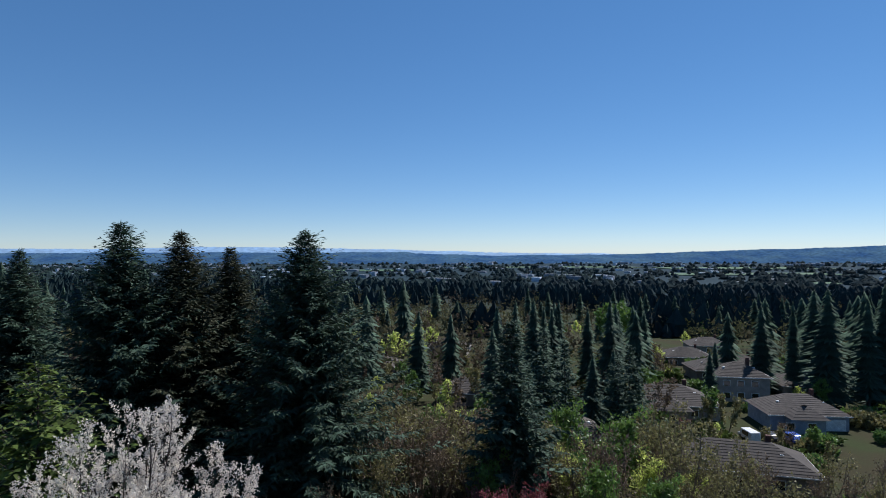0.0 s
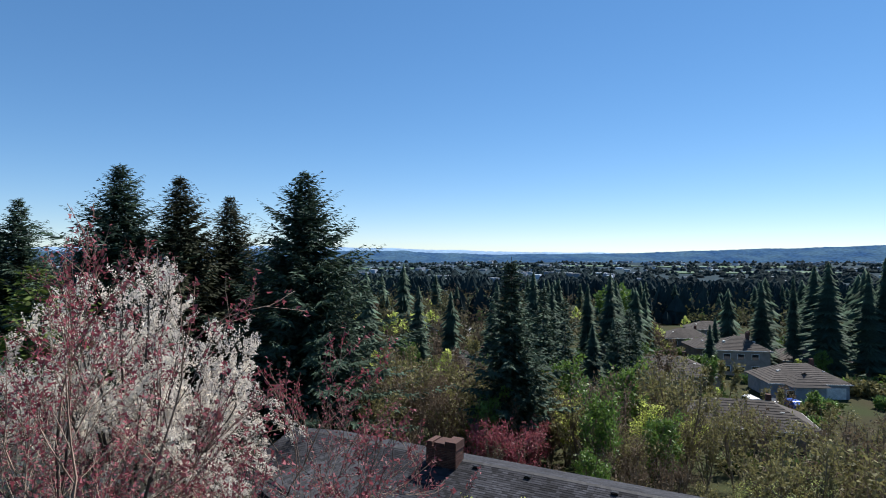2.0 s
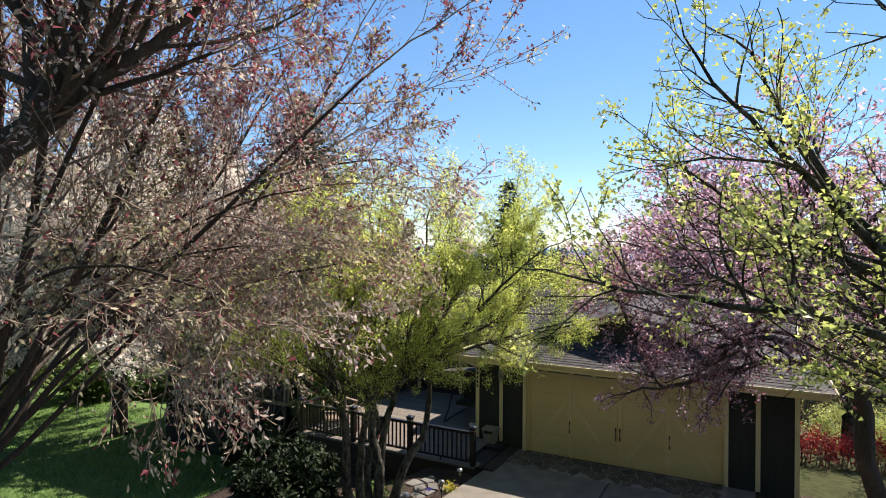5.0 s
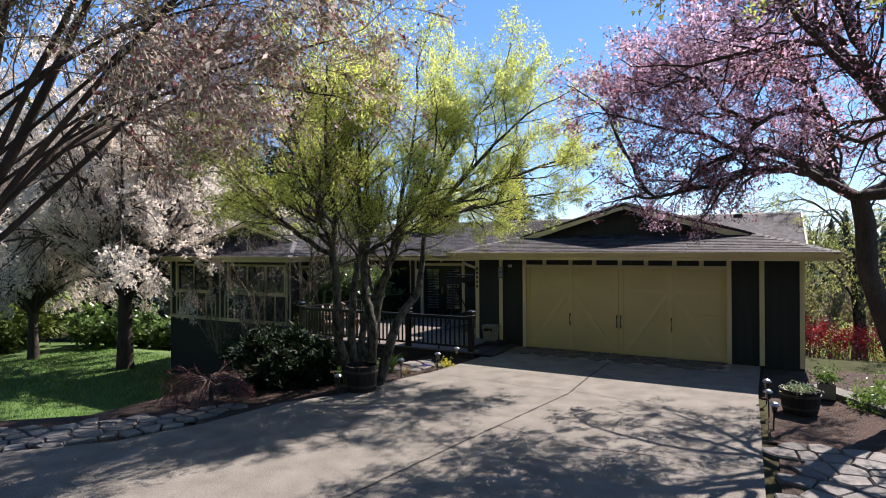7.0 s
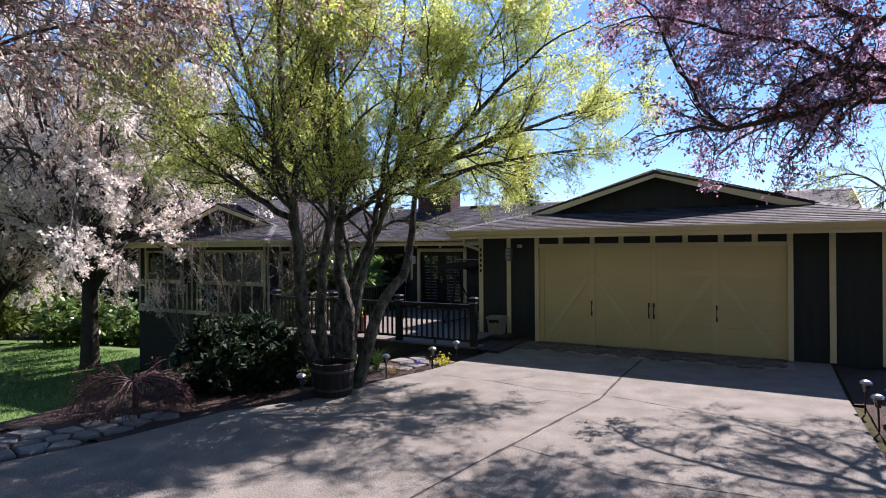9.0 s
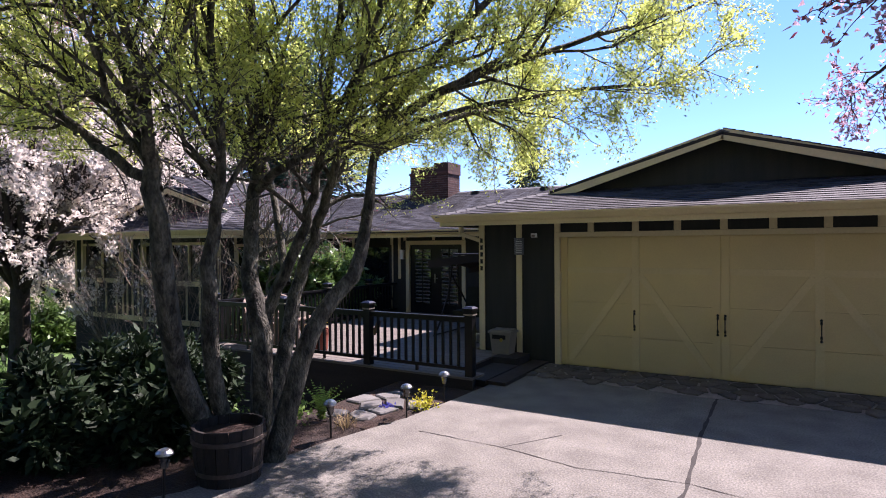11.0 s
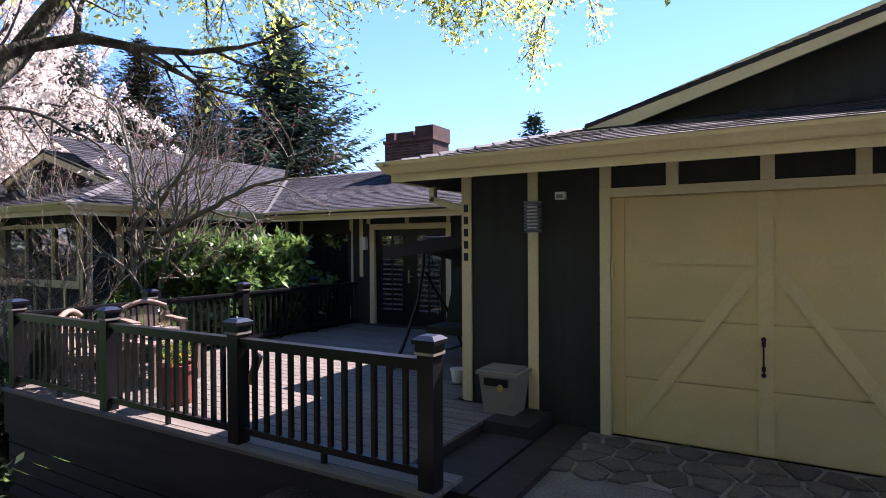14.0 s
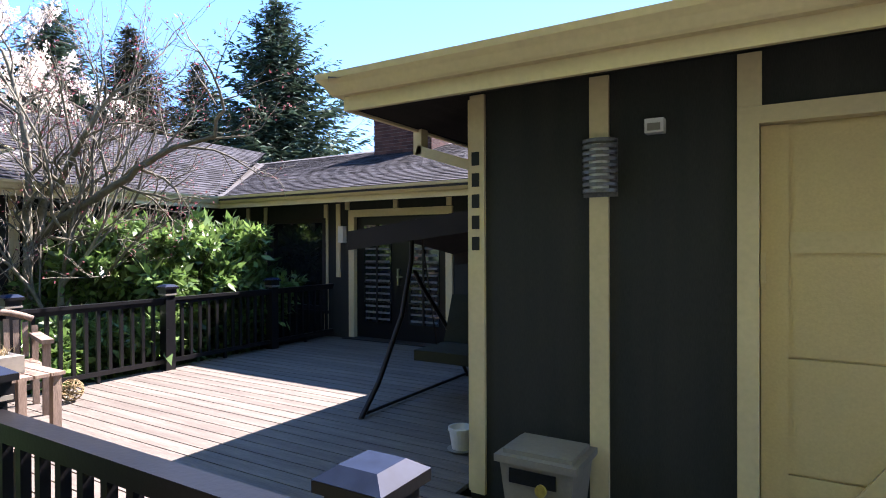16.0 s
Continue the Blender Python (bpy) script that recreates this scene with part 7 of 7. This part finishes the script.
def shrub(name, label, category, at, radius, height, leaf_mat, bark, leaf, per, seed, group="", stems=9, ratio=0.4, droop=0.2, scatter=0.03, kids=(5, 4), up=0.05, leafname="leaves", start_h=0.0, level=0.45):
    g = Grower(seed)
    for k in range(stems):
        a = k * 2.4 + seed
        e = 0.35 + 0.9 * ((k * 7) % 5) / 5
        g.limb((0.1 * radius * math.cos(a), 0.1 * radius * math.sin(a), start_h), (math.cos(a) * radius / height, math.sin(a) * radius / height, e), max(radius, height) * 0.72, 0.022 + 0.008 * height, 0, 2, up=up, bend=0.2, kids=kids, angle=0.7, shrink=0.52, start=0.25, twig=0.004)
    return g.build(name, label, category, bark, [(leafname, leaf_mat, per, leaf, scatter, droop, ratio, "")], at, 5, group, level=level)


shrub("rhododendron_bush", "large glossy green rhododendron behind the railing", "bush", (-7.75, 2.25, -0.55), 1.15, 2.65, LEAF_GREEN, BARK_DARK, 0.16, 9.0, 4, stems=22, kids=(7, 5), ratio=0.36, scatter=0.05)
shrub("rhododendron_bush", "low rhododendron against the deck railing", "bush", (-7.35, 0.4, -0.5), 0.5, 1.25, LEAF_GREEN, BARK_DARK, 0.14, 9.0, 5, stems=16, kids=(6, 5), ratio=0.38, scatter=0.05)
shrub("rhododendron_bush", "leafy rhododendron pressed against the deck railing", "bush", (-7.3, 1.5, -0.5), 0.5, 1.2, LEAF_GREEN, BARK_DARK, 0.14, 9.0, 15, stems=16, kids=(6, 5), ratio=0.38, scatter=0.05)
shrub("rhododendron_bush", "rhododendron beside the barrel, shade put into its leaf colour", "bush", (-2.9, -6.0, -0.1), 1.15, 0.92, LEAF_SHADED, BARK_DARK, 0.13, 6.0, 6, stems=16, ratio=0.4, scatter=0.06)
shrub("rhododendron_bush", "evergreen bush below the wing wall in shade-darkened leaf", "bush", (-4.6, -4.4, -0.4), 1.3, 1.1, LEAF_SHADED, BARK_DARK, 0.12, 7.0, 8, stems=14, ratio=0.4, scatter=0.06)
shrub("rhododendron_bush", "evergreen bush at the foot of the wall in shade-darkened leaf", "bush", (-8.6, -1.6, -1.3), 1.2, 1.3, LEAF_SHADED, BARK_DARK, 0.12, 6.0, 9, stems=12, ratio=0.4, scatter=0.06)
# small bare trees before the wing
for k, (x, y, h, sd) in enumerate(((-8.4, 0.7, 7.0, 12), (-8.6, -1.0, 5.0, 13), (-10.1, -0.9, 4.8, 14))):
    g = Grower(sd)
    for i in range(3 if k == 0 else 5):
        a = i * (2.1 if k == 0 else 1.05) + sd
        g.limb((0.05 * math.cos(a), 0.05 * math.sin(a), -0.1), ((0.36 if k == 0 else 0.42) * math.cos(a), (0.36 if k == 0 else 0.42) * math.sin(a), 1), h * 0.6, 0.075 if k == 0 else 0.04, 0, 3, up=0.13 if k == 0 else 0.06, bend=0.2 if k == 0 else 0.17, kids=(8, 6, 4) if k == 0 else (6, 4, 3), angle=0.52, shrink=0.6, start=0.45 if k == 0 else 0.3, twig=0.003)
    if k == 0:
        # gnarled limbs that arch out towards the deck
        kw = dict(up=0.08, bend=0.24, kids=(6, 4, 3), angle=0.7, shrink=0.6, twig=0.003)
        for pts in ([(-0.2, 0.0, -0.1), (-0.25, 0.0, 1.6), (-0.05, 0.0, 3.1), (0.75, 0.0, 3.6), (1.9, 0.05, 4.0), (2.8, 0.0, 4.25), (3.6, 0.1, 4.4)],
                    [(0.1, 0.05, -0.1), (-0.1, 0.1, 2.0), (0.05, 0.1, 3.8), (0.65, 0.1, 4.2), (1.3, 0.0, 4.6), (1.8, 0.1, 5.1)],
                    [(0.0, -0.05, -0.1), (0.1, -0.1, 2.6), (0.35, -0.2, 4.6), (0.1, -0.3, 5.6)]):
            stem(g, pts, 0.085, 0.022, 1.0, 3, 9, first=0.45, **kw)
    g.build("vine_maple_tree", "small bare multi-stemmed tree with pinkish buds", "tree", LICHEN if k == 0 else TWIG_PALE, [("bud_haze", LEAF_RED if k == 0 else LEAF_BROWN, 0.4, 0.028, 0.03, 0, 0.6, "")], (x, y, ground_z(x, y)), 5, "bare small trees")
# weeping dwarf maple mound
g = Grower(70)
for i in range(22):
    a = i * 2.4
    g.limb((0, 0, 0.38), (math.cos(a), math.sin(a), 0.5), 0.72, 0.018, 0, 2, up=-0.16, bend=0.14, kids=(6, 4), angle=0.5, shrink=0.55, start=0.2, twig=0.003)
g.paths.append(([(0, 0, -0.1), (0.05, 0, 0.2), (0, 0, 0.5)], [0.06, 0.05, 0.04]))
g.build("weeping_maple_shrub", "low weeping maple with bare pinkish-brown twigs", "shrub", mat("pink_brown_twig", (0.085, 0.055, 0.047), (0.06, 0.038, 0.032), 0.8, 3, 20, 0.2), [("bud_haze", LEAF_RED, 0.5, 0.022, 0.02, 0, 0.6, "")], (-2.9, -7.8, ground_z(-2.9, -7.8)), 4)

# half barrel planter
LEAF_SILVER = mat("white_green_leaf", (0.42, 0.47, 0.33), (0.20, 0.28, 0.12), 0.6, 6, 8, 0, island=0.5, through_light=0.3)
HOOP = mat("rusty_hoop", (0.09, 0.07, 0.06), None, 0.6, 5, 40, 0.2, metal=0.5)
STAVE = mat("dark_barrel_stave", (0.026, 0.020, 0.016), (0.016, 0.013, 0.011), 0.85, 4, 30, 0.3, stretch=(6, 6, 0.7), vary=0.2)


def half_barrel(x, y, r0, h, label, plant):
    t = thing("half_barrel_planter", label, "planter", at=(x, y, 0.0))
    n = 18
    for k in range(n):
        a0, a1 = 2 * math.pi * k / n + 0.01, 2 * math.pi * (k + 1) / n - 0.01
        bm = bmesh.new()
        rows = []
        for z, rr in ((0, r0 * 0.86), (h * 0.55, r0 * 0.97), (h, r0)):
            rows.append([bm.verts.new((q * math.cos(a), q * math.sin(a), z)) for a, q in ((a0, rr), (a1, rr), (a1, rr - 0.025), (a0, rr - 0.025))])
        for u, w in zip(rows, rows[1:]):
            for i in range(4):
                bm.faces.new((u[i], u[(i + 1) % 4], w[(i + 1) % 4], w[i]))
        bm.faces.new(rows[-1])
        part("stave", bm, STAVE, t)
    for z in (h * 0.22, h * 0.78):
        rr = r0 * (0.86 + 0.2 * z / h)
        part("hoop", lathe(bmesh.new(), ((rr - 0.004, z - 0.018), (rr + 0.004, z - 0.018), (rr + 0.006, z + 0.018), (rr - 0.004, z + 0.018)), 24), HOOP, t)
    part("soil", lathe(bmesh.new(), ((r0 * 0.5, h * 0.8), (r0 * 0.95, h * 0.82), (0.01, h * 0.88)), 18), MULCH, t)
    if plant is not None:
        g = np.random.default_rng(5)
        c = np.stack((g.normal(size=420) * r0 * 0.38, g.normal(size=420) * r0 * 0.38, h * 0.9 + np.abs(g.normal(size=420)) * 0.05), 1)
        v, f = leaf_quads(c, 0.045, g, -0.4)
        quick_mesh("foliage", v, f, plant, t)
    return t


half_barrel(-0.88, -6.0, 0.31, 0.48, "weathered half-barrel planter under the maple", None)
half_barrel(6.28, -3.75, 0.29, 0.36, "dark half-barrel planter with white-green plants", LEAF_SILVER)
pb = thing("square_planter", "small square beige planter with bright green leaves on the bed edge", "planter", at=(6.72, -2.55, 0.0))
part("pot", boxes((-0.13, 0.13, -0.13, 0.13, 0, 0.26)), BEIGE, pb, bevel=0.012)
part("soil", boxes((-0.10, 0.10, -0.10, 0.10, 0.262, 0.268)), MULCH, pb)
g = np.random.default_rng(9)
v, f = leaf_quads(np.stack((g.normal(size=420) * 0.11, g.normal(size=420) * 0.11, 0.30 + np.abs(g.normal(size=420)) * 0.10), 1), 0.055, g, -0.4, ratio=0.5)
tagged(quick_mesh("foliage", v, f, LEAF_FRESH, pb, "bright green leaves"), kind="stuff")
flat_slab("edging_1", [(6.45, -1.95), (6.75, -1.7), (8.3, -3.9), (8.0, -4.1)], -0.05, 0.08, STONE, "pale stone edging of the bed", "edging")


def path_light(x, y, lean=0.0, z=0.0):
    t = thing("path_light", "silver solar path light on a black stake", "path light", "path lights", (x, y, z))
    t.rotation_euler = (radians(lean), radians(lean * 0.6), 0)
    part("stake", lathe(bmesh.new(), ((0.010, -0.05), (0.012, 0.24)), 8), BLACKIRON, t)
    part("lens", lathe(bmesh.new(), ((0.03, 0.24), (0.045, 0.33), (0.045, 0.335)), 14), GLASS, t)
    part("cap", lathe(bmesh.new(), ((0.05, 0.335), (0.072, 0.345), (0.070, 0.362), (0.05, 0.385), (0.02, 0.397)), 18), CHROME, t, "domed silver cap")


for x, y, l in ((-0.84, -4.72, 3), (-0.50, -3.78, -4), (-0.47, -2.95, 2), (-1.0, -6.55, -3), (5.90, -4.98, 4), (5.84, -4.2, -3), (5.80, -3.35, 2)):
    path_light(x, y, l)

# plants in the beds
def fern(x, y, z, seed, count, h):
    """Upright arching fronds, each a midrib with paired tapering leaflets."""
    r = np.random.default_rng(seed)
    t = thing("fern", "half-open fern with upright fronds in the bed", "fern", at=(x, y, z))
    for k in range(count):
        a, lean, hh = k * 2.4, 0.12 + 0.3 * r.random(), h * (0.7 + 0.4 * r.random())
        out, side = np.array((math.cos(a), math.sin(a), 0)), np.array((-math.sin(a), math.cos(a), 0))
        v, f = [], []
        for i in range(15):
            u = (i + 1) / 16
            p = out * lean * u * u + np.array((0, 0, hh * u * (1 - 0.18 * u)))
            w = 0.075 * math.sin(math.pi * min(1, 0.15 + u * 0.95)) + 0.008
            for sg in (-1, 1):
                b = len(v)
                tip = p + side * sg * w + np.array((0, 0, 0.25 * w)) + r.normal(size=3) * 0.004
                v += [p - np.array((0, 0, 0.008)), tip, p + np.array((0, 0, 0.010))]
                f.append((b, b + 1, b + 2))
        link_mesh("frond", v, f, LEAF_FRESH, t)


fern(-1.35, -4.3, -0.03, 21, 14, 0.5)
tuft("dry_grass_clump", "clump of grass with dry straw tips", "grass", (-0.95, -4.35, -0.02), 60, 0.22, 0.2, DRY, 22, 0.006)
for k, (x, y, s, m, lab) in enumerate(((-0.58, -3.3, 0.17, YELLOWPETAL, "small yellow-leaved plant beside the path"), (-1.75, -4.55, 0.26, LEAF_FRESH, "low green ground cover at the maple foot"), (-2.1, -4.2, 0.25, LEAF_FRESH, "low green ground cover in the bed"),
                                       (-0.95, -3.55, 0.07, BLUEPETAL, "tiny blue-violet flowers between the stones"), (-1.9, -5.2, 0.25, LEAF_FRESH, "fresh green shoots beside the barrel"), (8.1, -1.4, 0.45, LEAF_FRESH, "bright green perennial leaves in the bed"), (7.35, -3.0, 0.34, LEAF_FRESH, "bright green leafy clump at the bed edge"), (7.6, -2.4, 0.4, LEAF_FRESH, "fresh green clump beside the planter"), (8.6, -3.0, 0.4, LEAF_FRESH, "leafy green clump in the bed"))):
    g = np.random.default_rng(300 + k)
    n = int(500 * (s / 0.3) ** 1.2) + 120
    c = np.stack((g.normal(size=n) * s * 0.5, g.normal(size=n) * s * 0.5, np.abs(g.normal(size=n)) * s * 0.45), 1)
    t = thing("bed_plant", lab, "plant", at=(x, y, ground_z(x, y) + 0.04))
    v, f = leaf_quads(c, 0.03 if s < 0.2 else 0.07, g, -0.5, ratio=0.45 if s > 0.2 else 0.7)
    quick_mesh("leaves", v, f, m, t)
g = np.random.default_rng(7)
c = np.stack((g.normal(size=260) * 0.07, g.normal(size=260) * 0.07, 0.38 + g.random(260) * 0.27), 1)
v, f = leaf_quads(c, 0.05, g, -0.3)
tagged(quick_mesh("foliage", v[:600], f[:200], LEAF_FRESH, rp, "fresh green leaves"), kind="stuff")
tagged(quick_mesh("blossom", v[600:], f[200:] - 600, YELLOWPETAL, rp, "yellow flowers"), kind="stuff")
# red hedge beyond the garage
hedge = thing("hedge", "clipped hedge with bright red young leaves over brown twigs", "hedge", at=(9.6, 4.2, -0.7))
n = 15000
c = np.stack((g.random(n) * 8.2 - 3.4, g.normal(size=n) * 0.30, 1.02 + g.normal(size=n) * 0.17), 1)
low = g.random(n) < 0.2
c[low, 2] = 0.1 + g.random(int(low.sum())) * 0.9
c[:, 2] += 0.06 * np.sin(c[:, 0] * 4.1) + 0.04 * np.sin(c[:, 0] * 9.7)
c[:, 1] += c[:, 0] * 0.25
v, f = leaf_quads(c, 0.06, g, -0.4)
quick_mesh("leaves", v, f, LEAF_HEDGE, hedge)
paths = []
for x in np.linspace(-3.3, 4.6, 150):
    dx, dy, y0 = g.normal() * 0.12, g.normal() * 0.15, x * 0.25 + g.normal() * 0.2
    paths.append(([(x, y0, -0.3), (x + dx, y0 + dy, 0.5), (x + 1.6 * dx, y0 + dy, 1.05 + 0.1 * g.random())], [0.016, 0.011, 0.004]))
v, f = tubes(paths, 4)
tagged(quick_mesh("twig_thicket", v, f, BARK_RED, hedge), kind="stuff")
# yellow-green thicket behind the hedge
for k, (x, y) in enumerate(((9.3, 10.2), (11.2, 8.4))):
    shrub("thicket_bush", "loose yellow-green thicket behind the red hedge", "bush", (x, y, ground_z(x, y)), 1.7, 3.0, LEAF_YELLOW, TWIG_PALE, 0.07, 5.0, 90 + k, "thicket bushes", stems=12, kids=(6, 5), scatter=0.08)
# green undergrowth beyond the lawn
for k, (x, y, r_, h) in enumerate(((-24, 3, 2.2, 2.4), (-28, 0, 2.4, 2.8), (-22, 6, 2.0, 2.2), (-32, -4, 2.4, 2.8), (-26, -6.5, 1.8, 1.8))):
    shrub("evergreen_bush", "green evergreen bush beyond the lawn", "bush", (x, y, ground_z(x, y)), r_, h, NEEDLE_LIME if k % 2 else LEAF_GREEN, BARK_DARK, 0.3, 3.5, 40 + k, "lawn edge bushes", stems=9, scatter=0.15)

# ---- paving stones, piece by piece ----
sill = flat_slab("cobble_strip", [(5.08, -0.02), (-0.28, -0.02), (-0.28, -0.95), (2.3, -1.15), (5.08, -1.0)], 0.0, 0.006, MORTAR, "strip of rounded cobbles before the garage door", "paving")
stones(sill, "cobble", -0.28, 5.1, -1.12, -0.02, 0.26, lambda x, y: -0.2 < x < 5.0 and -1.0 < y < -0.1, lambda x, y: 0.004, 0.022, 0.035, 31, COBBLE)
right = flat_slab("stone_terrace", [(9.5, -5.55), (5.95, -5.5), (6.05, -14), (9.5, -14)], -0.1, -0.03, MULCH, "terrace of irregular grey flagstones", "paving")
stones(right, "flagstone", 5.95, 9.4, -12.5, -5.4, 0.33, lambda x, y: x > 6.05 and y < -5.65, lambda x, y: -0.035, 0.045, 0.02, 32, STONE)
left = flat_slab("stone_verge", [(-1.85, -7.75), (-3.1, -8.55), (-4.4, -9.8), (-7.5, -12.5), (-6.2, -13.9), (-3.25, -11.2), (-2.15, -10.0), (-1.76, -8.8)], -0.4, -0.05, MULCH, "verge of grey flagstones along the drive", "paving")


def in_verge(x, y):
    t = left_edge(y)
    return -12.8 < y < -7.7 and t - (0.55 + 0.45 * (-7.7 - y)) < x < t - 0.12 and x > -6.6


stones(left, "flagstone", -7, -1.5, -13, -7.4, 0.29, in_verge, lambda x, y: -0.055, 0.05, 0.035, 33, STONE)
walkway = flat_slab("garden_path", [(-0.5, -2.8), (-1.5, -2.75), (-1.7, -3.5), (-1.5, -4.3), (-0.72, -4.3)], -0.1, -0.02, MULCH, "flagstone path from drive to deck", "path")
stones(walkway, "flagstone", -2.1, -0.5, -4.5, -2.6, 0.34, lambda x, y: -1.45 < x < -0.62 - 0.1 * (-3 - y) and -4.15 < y < -2.95, lambda x, y: -0.025, 0.04, 0.05, 34, STONE)
